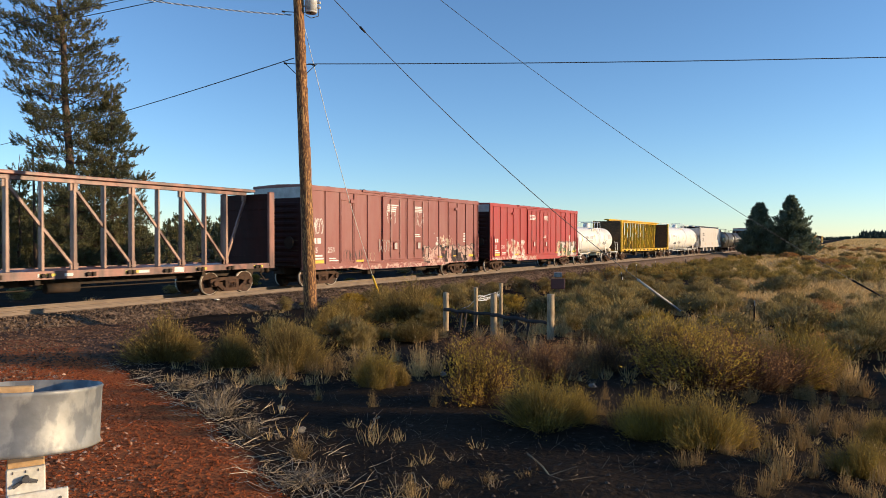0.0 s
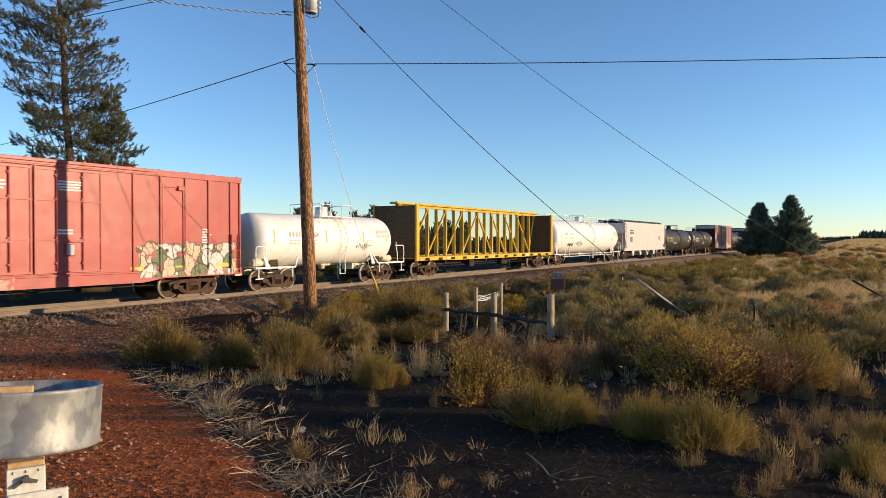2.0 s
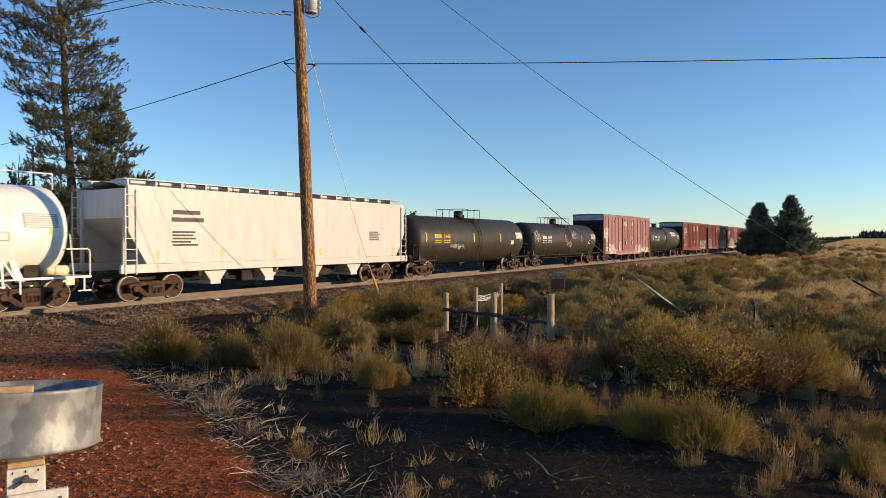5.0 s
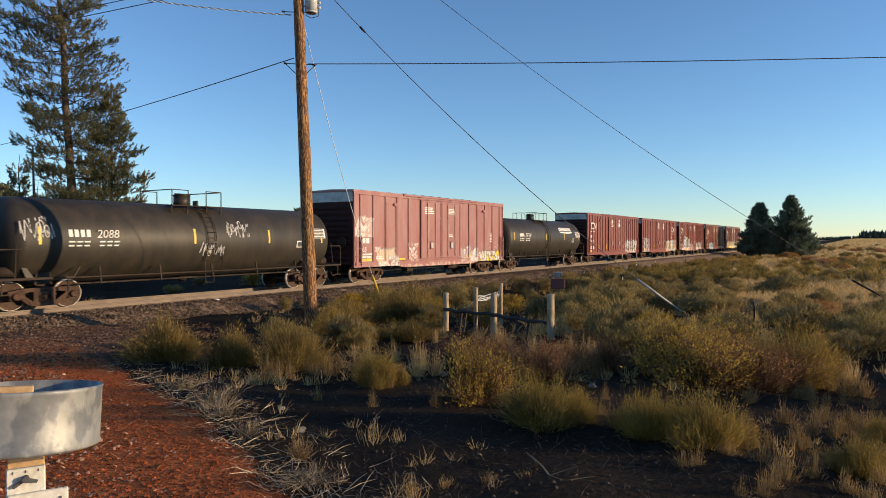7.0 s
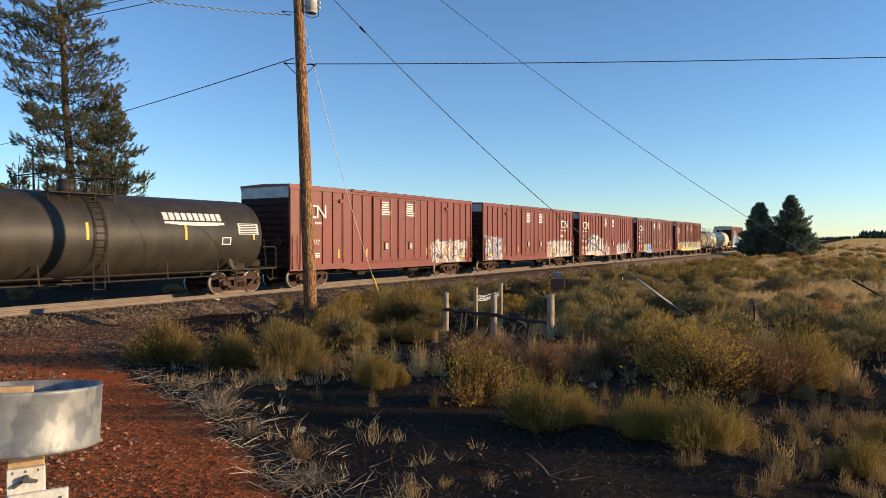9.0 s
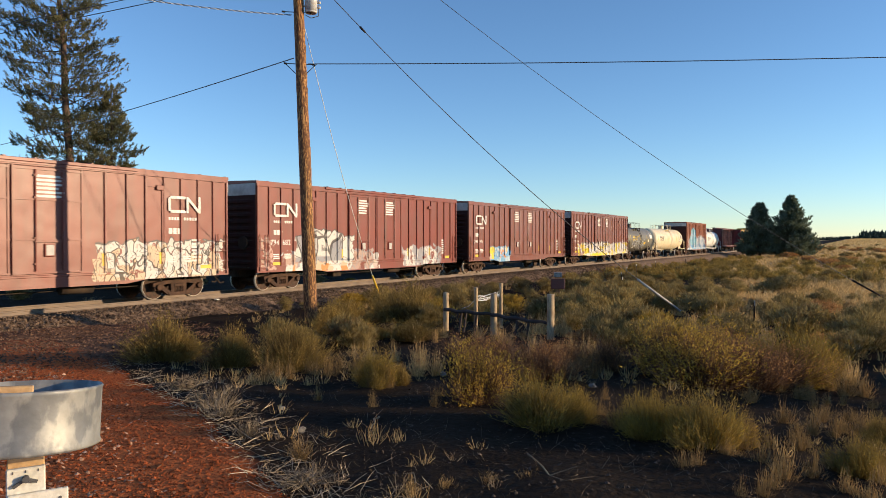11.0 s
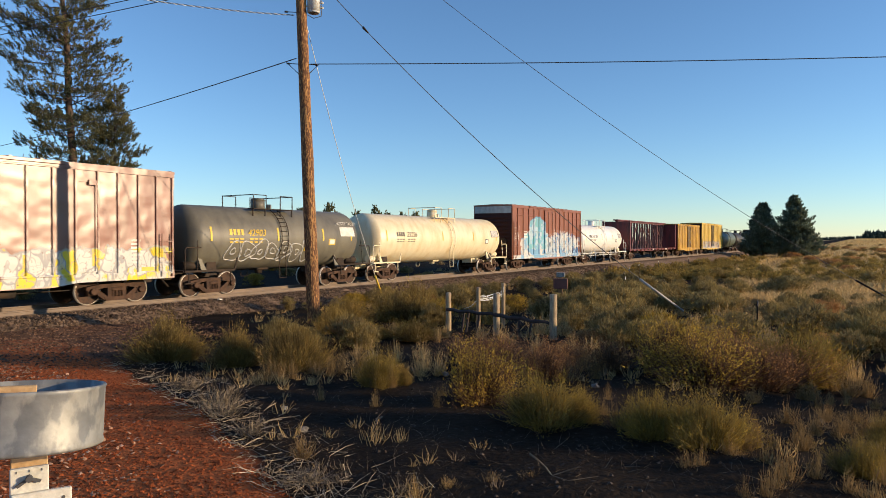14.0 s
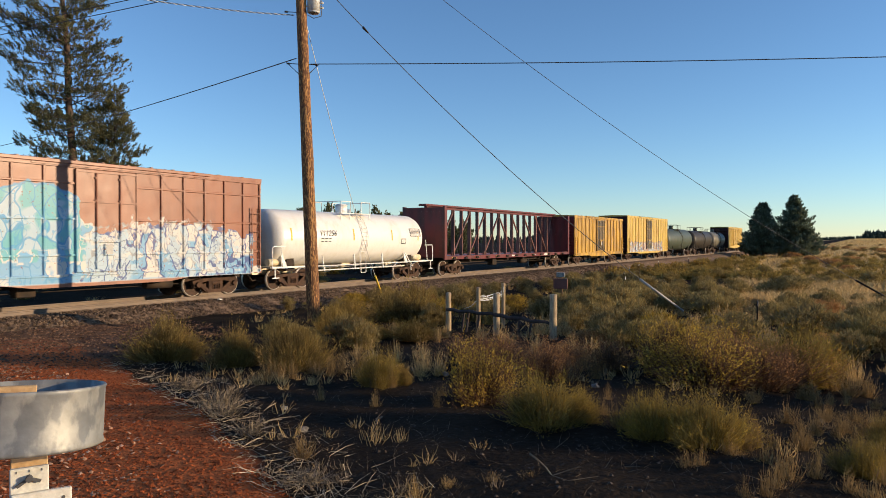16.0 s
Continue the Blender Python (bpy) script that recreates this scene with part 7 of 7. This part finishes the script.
def litter():
    """Cinder gravel, pale chips, twigs and a few stones on the near ground."""
    r = np.random.default_rng(31)
    n = 44000
    x, y = r.uniform(1.2, 7.6, n), 3.0 + 10.5 * r.random(n) ** 1.25
    e = y - 1.95 * x + 3.75 - 0.28 * np.maximum(0, y - 8.2)
    ok = (e > 0.1) & (np.hypot(x, y) > 3.5) & (np.hypot(x - 1.3, y - 2.6) > 0.5)
    x, y = x[ok], y[ok]
    z = ground_z(x, y) + lumps(x, y)
    pebbles("red_cinder", np.stack([x, y, z], -1), r.uniform(0.008, 0.024, len(x)), CINDER_STONE, "loose red volcanic cinder gravel on the drive", "gravel", 0.5)
    n = 16000
    x, y = r.uniform(4.5, 14.5, n), r.uniform(11.5, 20.6, n)
    e = y - 1.95 * x + 3.75 - 0.28 * np.maximum(0, y - 8.2)
    ok = (e > -5.5 - 3 * r.random(n)) & (y > 11.5 + 3 * r.random(n))
    x, y = x[ok], y[ok]
    pebbles("crossing_gravel", np.stack([x, y, ground_z(x, y) + lumps(x, y)], -1), r.uniform(0.014, 0.045, len(x)), GRAVEL, "brown gravel on the track-side ground", "gravel")
    n = 6500
    x, y = r.uniform(1.2, 6.5, n), r.uniform(3.0, 14, n)
    e = y - 1.95 * x + 3.75 - 0.28 * np.maximum(0, y - 8.2)
    ok = (e > 1.2 + 2.2 * r.random(n)) & (np.hypot(x, y) > 3.5)
    x, y = x[ok], y[ok]
    pebbles("wood_chips", np.stack([x, y, ground_z(x, y) + lumps(x, y) + 0.012], -1), r.uniform(0.010, 0.034, len(x)), CHIP, "pale dead leaves and wood chips on the drive", "chips", 0.25)
    n = 9000
    d, a = 4.2 + 10 * r.random(n), np.radians(r.uniform(20, 66, n))
    x, y = d * np.cos(a), d * np.sin(a)
    e = y - 1.95 * x + 3.75 - 0.28 * np.maximum(0, y - 8.2)
    ok = (e < 0.5) & (e > -1.9 * r.random(n) ** 1.3 - 0.2)
    x, y = x[ok], y[ok]
    k = len(x)
    b = np.stack([x, y, ground_z(x, y) + lumps(x, y) + 0.015], -1)
    an, ln = r.uniform(0, 6.28, k), r.uniform(0.08, 0.4, k)
    t = b + np.stack([ln * np.cos(an), ln * np.sin(an), r.uniform(-0.01, 0.10, k)], -1)
    v, f = blades(b, t, np.full(k, 0.005), r.normal(0, 0.03, (k, 3)), r)
    tagged(raw("twigs", v, f, LITTER), "bleached straw and twigs along the drive's edge", "twigs", kind="stuff")


litter()


def forest_litter():
    """Thin grey twigs, stalks and stones strewn over the shade-darkened soil."""
    r = np.random.default_rng(91)
    n = 3000
    d, a = 4.0 + 9 * r.random(n) ** 1.2, np.radians(r.uniform(-8, 62, n))
    x, y = d * np.cos(a), d * np.sin(a)
    ok = y - 1.95 * x + 3.75 - 0.28 * np.maximum(0, y - 8.2) < -0.3
    x, y = x[ok], y[ok]
    k = len(x)
    b = np.stack([x, y, ground_z(x, y) + lumps(x, y) + 0.008], -1)
    an, ln = r.uniform(0, 6.28, k), 0.03 + 0.2 * r.random(k) ** 2
    t = b + np.stack([ln * np.cos(an), ln * np.sin(an), np.abs(r.normal(0, 0.06, k))], -1)
    v, f = blades(b, t, r.uniform(0.0012, 0.0032, k), r.normal(0, 0.02, (k, 3)), r)
    tagged(raw("soil_litter", v, f, TWIG), "fine dead stalks and twigs on shade-darkened soil", "twigs", kind="stuff")
    n = 1100
    d, a = 4.0 + 8 * r.random(n), np.radians(r.uniform(-8, 60, n))
    x, y = d * np.cos(a), d * np.sin(a)
    ok = y - 1.95 * x + 3.75 - 0.28 * np.maximum(0, y - 8.2) < 0
    x, y = x[ok], y[ok]
    pebbles("soil_crumbs", np.stack([x, y, ground_z(x, y) + lumps(x, y)], -1), r.uniform(0.008, 0.03, len(x)), SOIL_CRUMB, "dark soil crumbs and small stones", "stones")


SOIL_CRUMB = mat("soil_crumb", (0.08, 0.058, 0.04), (0.04, 0.03, 0.022), rough=0.95, island=0.5)
forest_litter()
bm = box(bmesh.new(), -0.16, 0.16, -0.06, 0.06, -0.02, 0.035, 0.015)
tagged(part("paper_scrap", bm, WHITE_WOOD, None, "", pose(18.2, 22.05, -0.17, 8, 4, 25)), "small white scrap lying beside the rail", "litter")


def boulder(x, y, s, seed):
    bm = bmesh.new()
    bmesh.ops.create_icosphere(bm, subdivisions=2, radius=1)
    for v in bm.verts:
        v.co *= 0.75 + 0.5 * noise.noise(v.co * 1.3 + Vector((seed, 0, 0)))
    tagged(part("stone", bm, ROCK, None, "", pose(x, y, at_ground(x, y) + 0.3 * s) @ Matrix.Diagonal((s, s * 0.8, s * 0.7, 1))), "small pale grey stone on the soil", "stone", "loose stones")


for k, row in enumerate(((9.8, 3.48, 0.09), (8.6, 13.0, 0.13), (5.4, 5.2, 0.07), (9.6, 6.0, 0.08), (6.1, 6.2, 0.07))):
    boulder(*row, k)


def fallen_branch(p, q, r0, seed):
    r = random.Random(seed)
    bm = bmesh.new()
    p, q = Vector(p), Vector(q)
    last, n = p, 6
    for k in range(1, n + 1):
        c = p.lerp(q, k / n) + Vector((r.uniform(-0.03, 0.03), r.uniform(-0.03, 0.03), r.uniform(0, 0.05)))
        tube(bm, last, c, r0 * (1 - 0.13 * (k - 1)), r0 * (1 - 0.13 * k), seg=6)
        if k > 1:
            tube(bm, c, c + Vector((r.uniform(-0.2, 0.2), r.uniform(-0.2, 0.2), r.uniform(0.02, 0.16))), r0 * 0.4, r0 * 0.15, seg=5)
        last = c
    tagged(part("fallen_branch", bm, TWIG), "bleached bare fallen branch on the ground", "branch", "fallen branches")


fallen_branch((5.6, 2.6, 0.28), (4.75, 1.75, 0.26), 0.010, 1)
fallen_branch((6.4, 4.9, 0.12), (5.6, 4.4, 0.2), 0.012, 2)
fallen_branch((6.0, 7.2, 0.08), (5.4, 7.0, 0.12), 0.012, 3)
fallen_branch((6.9, 8.8, 0.02), (6.0, 8.6, 0.06), 0.013, 4)
for row in ((5.75, 7.0, 0.8, 0.45, 61), (5.4, 6.5, 0.6, 0.35, 62), (6.5, 8.6, 0.6, 0.3, 63), (5.0, 5.6, 0.5, 0.25, 64), (4.1, 3.9, 0.7, 0.12, 68)):
    me = bush_mesh("dead_brush", TWIG, row[4], 160, 1.0, 0.3, 0.08, 120, 0.012, 0.5)
    thing = tagged(new("dead_brush"), "bleached dead brush tangle beside the red drive", "dead brush", "dead brush clumps")
    thing.matrix_basis = pose(row[0], row[1], at_ground(row[0], row[1])) @ Matrix.Diagonal((row[2], row[2], row[3], 1))
    for one in me:
        share(one.name.split(".")[0], one, thing)


# ---- trees ----
def conifer(name, label, seed, height, width, clear, material, limbs=180, clumps=11, needle=0.34, nw=0.05, shape=0.75, trunk_r=0.3, lean=0.0, per=20):
    """Trunk, limbs that sag and turn up, side twigs, and tufts of needles that point upwards; open and uneven."""
    r = np.random.default_rng(seed)
    tree = new(name)
    wood = bmesh.new()
    last = Vector((0, 0, -0.6))
    for k in range(1, 13):
        z = height * k / 12
        c = Vector((lean * z + 0.05 * math.sin(k), 0.05 * math.cos(1.7 * k), z))
        tube(wood, last, c, trunk_r * (1 - 0.93 * (k - 1) / 12), trunk_r * (1 - 0.93 * k / 12), seg=10, caps=False)
        last = c
    B, T = [], []
    for i in range(limbs):
        t = ((i + r.random()) / limbs) ** 0.9
        z = height * (clear + (1 - clear) * t)
        ln = width / 2 * (1 - t) ** shape * r.uniform(0.5, 1.08) + 0.25
        if r.random() < 0.10:
            ln *= 1.28
        a = r.uniform(0, 6.283)
        dx, dy = math.cos(a), math.sin(a)
        rise = r.uniform(-0.22, 0.18) + 0.45 * t
        p0 = Vector((lean * z, 0, z))
        p1 = p0 + Vector((dx, dy, rise)) * ln * 0.55
        p2 = p1 + Vector((dx, dy, rise + 0.22)) * ln * 0.45
        rr = max(0.012, 0.016 * ln)
        tube(wood, p0, p1, rr, rr * 0.6, seg=4, caps=False)
        tube(wood, p1, p2, rr * 0.6, rr * 0.2, seg=3, caps=False)
        nc = max(3, int(clumps * (0.35 + ln / (width / 2))))
        for _ in range(nc):
            s = 1.02 - 0.8 * r.random() ** 1.4
            c = p1.lerp(p2, (s - 0.55) / 0.45) if s > 0.55 else p0.lerp(p1, s / 0.55)
            side = r.normal(0, 0.17) * ln * (1.2 - 0.7 * s)
            c = np.array(c) + np.array([-dy * side, dx * side, 0.25 * abs(side) + r.normal(0, 0.03) * ln])
            u = np.array([dx * 0.55 - dy * side * 0.3, dy * 0.55 + dx * side * 0.3, 1.0]) + r.normal(0, 0.3, 3)
            u /= np.linalg.norm(u)
            d = r.normal(0, 0.55, (per, 3)) + u
            d /= np.linalg.norm(d, axis=1, keepdims=True)
            root = c + u * (needle * r.uniform(0.7, 1.5) * r.random((per, 1)))
            B.append(root)
            T.append(root + d * needle * 0.55 * r.uniform(0.7, 1.2, (per, 1)))
    part("trunk", wood, BARK, tree)
    B, T = np.concatenate(B), np.concatenate(T)
    sd = np.cross(T - B, r.normal(0, 1, B.shape))
    sd *= (nw / 2) / (np.linalg.norm(sd, axis=1, keepdims=True) + 1e-9)
    raw("crown", np.stack([B - sd, B + sd, T], 1).reshape(-1, 3), np.arange(3 * len(B)).reshape(-1, 3), material, tree)
    return tagged(tree, label, "tree")


def put(tree, x, y, z=None, s=1.0, rz=0.0):
    tree.matrix_basis = pose(x, y, at_ground(x, y) if z is None else z, rz=rz) @ Matrix.Diagonal((s, s, s, 1))
    return tree


def tufted_pine(label, seed, height, reach, clear, lean=0.0, gap=0.5, trunk_r=0.3, bushy=1.0, needle=0.155, nw=0.033):
    """Whorls of limbs that sag and turn up, branchlets on the outer part of each, and a brush of needles on every tip.
    reach(z, a) gives a limb's length at a height and a heading."""
    r = np.random.default_rng(seed)
    tree = new("pine_tree")
    wood = bmesh.new()
    last, n = Vector((0, 0, -0.6)), 16
    for k in range(1, n + 1):
        z = height * k / n
        c = Vector((lean * z + 0.06 * math.sin(1.3 * k), 0.06 * math.cos(1.7 * k), z))
        tube(wood, last, c, trunk_r * (1 - 0.9 * (k - 1) / n), trunk_r * (1 - 0.9 * k / n), seg=10, caps=False)
        last = c
    B, T = [], []
    z = clear
    while z < height - 0.4:
        spin = r.uniform(0, 6.283)
        m = int(r.integers(4, 7))
        for q in range(m):
            a = spin + 6.283 * q / m + r.normal(0, 0.22)
            ln = reach(z, a) * r.uniform(0.62, 1.12)
            if ln < 0.35:
                continue
            dx, dy = math.cos(a), math.sin(a)
            zz = z + r.normal(0, 0.12)
            t = z / height
            rise = -0.02 + 0.40 * t ** 2 + r.normal(0, 0.10)
            pts = [np.array([lean * zz + dx * ln * u, dy * ln * u, zz + ln * (rise * u - 0.22 * u * u * (1 - t) + 0.20 * u ** 4)]) for u in np.linspace(0, 1, 6)]
            rr = 0.012 + 0.010 * ln
            for i in range(5):
                tube(wood, pts[i], pts[i + 1], rr * (1 - 0.17 * i), rr * (1 - 0.17 * (i + 1)), seg=4, caps=False)
            nb = int((9 + 11 * ln) * bushy)
            for _ in range(nb):
                u = 0.22 + 0.80 * r.random() ** 0.75
                i = min(4, int(u * 5))
                p = pts[i] + (pts[i + 1] - pts[i]) * (u * 5 - i)
                s1 = r.choice((-1.0, 1.0)) * r.uniform(0.05, 0.42) * ln * (1.15 - 0.8 * min(u, 1.0))
                tip = p + np.array([-dy * s1 + dx * abs(s1) * 0.6, dx * s1 + dy * abs(s1) * 0.6, 0.12 * abs(s1) + r.normal(0.02, 0.16)])
                if abs(s1) > 0.25:
                    tube(wood, p, tip, 0.009, 0.005, seg=3, caps=False)
                up = np.array([dx * 0.55 - dy * s1 * 0.5, dy * 0.55 + dx * s1 * 0.5, 0.75]) + r.normal(0, 0.28, 3)
                up /= np.linalg.norm(up)
                k = int(r.integers(32, 44))
                size = r.uniform(0.24, 0.48)
                root = tip + up * (size * r.random((k, 1)))
                d = r.normal(0, 0.62, (k, 3)) + 0.7 * up
                d /= np.linalg.norm(d, axis=1, keepdims=True)
                B.append(root)
                T.append(root + d * needle * r.uniform(0.7, 1.25, (k, 1)))
        z += gap * r.uniform(0.7, 1.3)
    part("trunk", wood, BARK, tree)
    B, T = np.concatenate(B), np.concatenate(T)
    sd = np.cross(T - B, r.normal(0, 1, B.shape))
    sd *= (nw / 2) / (np.linalg.norm(sd, axis=1, keepdims=True) + 1e-9)
    raw("crown", np.stack([B - sd, B + sd, T], 1).reshape(-1, 3), np.arange(3 * len(B)).reshape(-1, 3), NEEDLE, tree)
    return tagged(tree, label, "tree")


def main_reach(z, a):
    """Longer to one side high up, shorter and gappier on that side low down."""
    west = max(0.0, math.cos(a))
    east = max(0.0, -math.cos(a))
    side = 1 - west - east
    tall = np.interp(z, [0, 3, 8, 13, 18, 24, 29], [2.6, 3.0, 3.2, 3.3, 3.0, 2.2, 0.4])
    w = np.interp(z, [0, 6, 9, 11, 13, 16, 20, 29], [1.5, 1.6, 2.9, 2.7, 3.9, 3.9, 3.2, 0.4])
    e = np.interp(z, [0, 5, 9, 13, 16, 20, 29], [3.2, 3.4, 3.6, 3.3, 2.6, 2.2, 0.4])
    return float(west * w + east * e + side * tall)


def cone_reach(wide, height, power=0.8):
    return lambda z, a: wide * max(0.0, 1 - z / height) ** power * (1 + 0.18 * math.sin(2.7 * z + 2 * a))


put(tufted_pine("tall dense-crowned pine with sunlit olive needles", 1, 29, main_reach, 1.6, 0.055, 0.62, 0.34), 25.3, 44.5, rz=122)
put(tufted_pine("pine with drooping sunlit boughs beside the tall pine", 4, 13.0, cone_reach(3.3, 13.0, 0.62), 1.0, 0.0, 0.55, 0.16, bushy=0.9), 27.2, 43.6, rz=40)
put(tufted_pine("slim pine behind the railway", 2, 9.3, cone_reach(1.9, 9.3), 0.8, 0.0, 0.45, 0.14, bushy=0.5), 25.4, 52.1)
put(tufted_pine("slim pine behind the railway", 3, 6.8, cone_reach(1.5, 6.8), 0.8, 0.0, 0.45, 0.12, bushy=0.5), 23.5, 50.8)
put(tufted_pine("slim pine behind the railway", 8, 7.5, cone_reach(1.7, 6.4), 0.8, 0.0, 0.45, 0.12, bushy=0.5), 27.4, 53.5)
put(conifer("pine_tree", "dense dark green pine standing in the meadow", 5, 8.9, 7.6, 0.02, DARK_NEEDLE, 260, 18, 0.6, 0.15, 1.05, 0.3), 131.2, 16.2)
put(conifer("pine_tree", "dense dark green pine standing in the meadow", 6, 10.0, 9.2, 0.02, DARK_NEEDLE, 300, 18, 0.6, 0.15, 1.1, 0.3), 132.0, 11.3)
bm = bmesh.new()
tube(bm, (25.4, 49.9, -0.8), (25.3, 50.0, 8.9), 0.15, 0.05, seg=8)
q = random.Random(41)
for z in np.arange(3.0, 9.2, 0.35):
    a = q.uniform(0, 6.28)
    ln = q.uniform(0.4, 1.3)
    tube(bm, (25.35, 49.95, z), (25.35 + ln * math.cos(a), 49.95 + ln * math.sin(a), z + q.uniform(-0.25, 0.1)), 0.025, 0.008, seg=4)
tagged(part("bare_trunk", bm, BARK), "bare grey dead trunk among the pines", "dead tree")


def back_woods():
    """Young pines in a loose belt beyond the line."""
    r = random.Random(12)
    kinds = [conifer("pine_tree", "young pine in the belt beyond the railway", 70 + k, 8.0, 4.2, 0.03, NEEDLE, 52, 7, 0.8, 0.34, 0.8, 0.15, per=5) for k in range(3)]
    for k, t in enumerate(kinds):
        put(t, 95 + 14 * k, 128 + 3 * k)
        t["group"] = "pines beyond the railway"
    for k in range(95):
        a = radians(r.uniform(30, 68))
        d = r.uniform(120, 190)
        s = r.uniform(0.45, 1.0)
        x, y = d * math.cos(a), d * math.sin(a)
        c = copy_thing(kinds[k % 3], pose(x, y, at_ground(x, y), rz=r.uniform(0, 360)))
        c.matrix_basis = pose(x, y, at_ground(x, y), rz=r.uniform(0, 360)) @ Matrix.Diagonal((s, s, s * r.uniform(0.9, 1.2), 1))
    for k in range(60):
        a = radians(r.uniform(36, 63))
        d = r.uniform(62, 115)
        s = r.uniform(0.22, 0.42)
        x, y = d * math.cos(a), d * math.sin(a)
        c = copy_thing(kinds[k % 3], pose(x, y, at_ground(x, y)))
        c.matrix_basis = pose(x, y, at_ground(x, y), rz=r.uniform(0, 360)) @ Matrix.Diagonal((s * 1.3, s * 1.3, s, 1))
    for k in range(26):
        a = radians(r.uniform(59, 70))
        d = r.uniform(60, 110)
        s = r.uniform(0.6, 1.1)
        x, y = d * math.cos(a), d * math.sin(a)
        c = copy_thing(kinds[k % 3], pose(x, y, at_ground(x, y)))
        c.matrix_basis = pose(x, y, at_ground(x, y), rz=r.uniform(0, 360)) @ Matrix.Diagonal((s, s, s, 1))


back_woods()


def distant_woods(name, a0, a1, d0, d1, h, n, seed, label):
    r = np.random.default_rng(seed)
    a, d = np.radians(r.uniform(a0, a1, n)), r.uniform(d0, d1, n)
    V, F = [], []
    for k in range(n):
        x, y, hh = d[k] * math.cos(a[k]), d[k] * math.sin(a[k]), h * r.uniform(0.55, 1.15)
        w = hh * 0.24
        gz0 = at_ground(x, y) - 0.3
        o = len(V)
        for lev, (zz, ww) in enumerate(((0.0, 0.9), (0.35, 1.0), (0.42, 0.6), (0.7, 0.55), (0.75, 0.3))):
            for q in range(5):
                b = 1.257 * q + lev
                V.append((x + w * ww * math.cos(b) * r.uniform(0.8, 1.2), y + w * ww * math.sin(b) * r.uniform(0.8, 1.2), gz0 + hh * zz))
        V.append((x, y, hh + gz0))
        for lev in range(4):
            for q in range(5):
                F.append((o + lev * 5 + q, o + lev * 5 + (q + 1) % 5, o + lev * 5 + 5 + (q + 1) % 5, o + lev * 5 + 5 + q))
        for q in range(5):
            F.append((o + 20 + q, o + 20 + (q + 1) % 5, o + 25))
    tagged(raw(name, V, F, FAR_NEEDLE), label, "woods", kind="stuff")


FAR_NEEDLE = leafy("distant_needles", (0.06, 0.075, 0.055), (0.045, 0.06, 0.05), scale=0.05)
distant_woods("distant_woods", -12, 0.5, 900, 1150, 11, 600, 1, "dark belt of distant conifers across the meadow")
distant_woods("distant_woods", 0.4, 4.6, 1700, 1900, 8, 300, 2, "low belt of distant conifers beyond the line")
distant_woods("distant_woods", 5, 30, 700, 1000, 9, 500, 3, "distant conifers behind the railway")
distant_woods("distant_woods", 30, 75, 260, 380, 10, 450, 4, "distant conifers behind the railway")


# ---- what moves ----
def travelled(t):
    return 19.035 * t - 0.0045 * t * t - 0.000375 * t ** 3


def motions():
    steps = [0.5 * k for k in range(33)]
    for car, mid in CARS:
        walk(car, [(t, pose(mid - travelled(t), TRACK_Y, 0)) for t in steps])
    first = {}
    fine = [k / FPS for k in range(16 * FPS + 1)]
    for wheel, x in ROLLING:
        if x not in first:
            walk(wheel, [(t, pose(x, 0, 0.46, ry=math.degrees(-travelled(t) / 0.46))) for t in fine])
            first[x] = wheel.animation_data
        else:
            wheel.rotation_mode = "QUATERNION"
            own = wheel.animation_data_create()
            own.action = first[x].action
            own.action_slot = first[x].action_slot


motions()
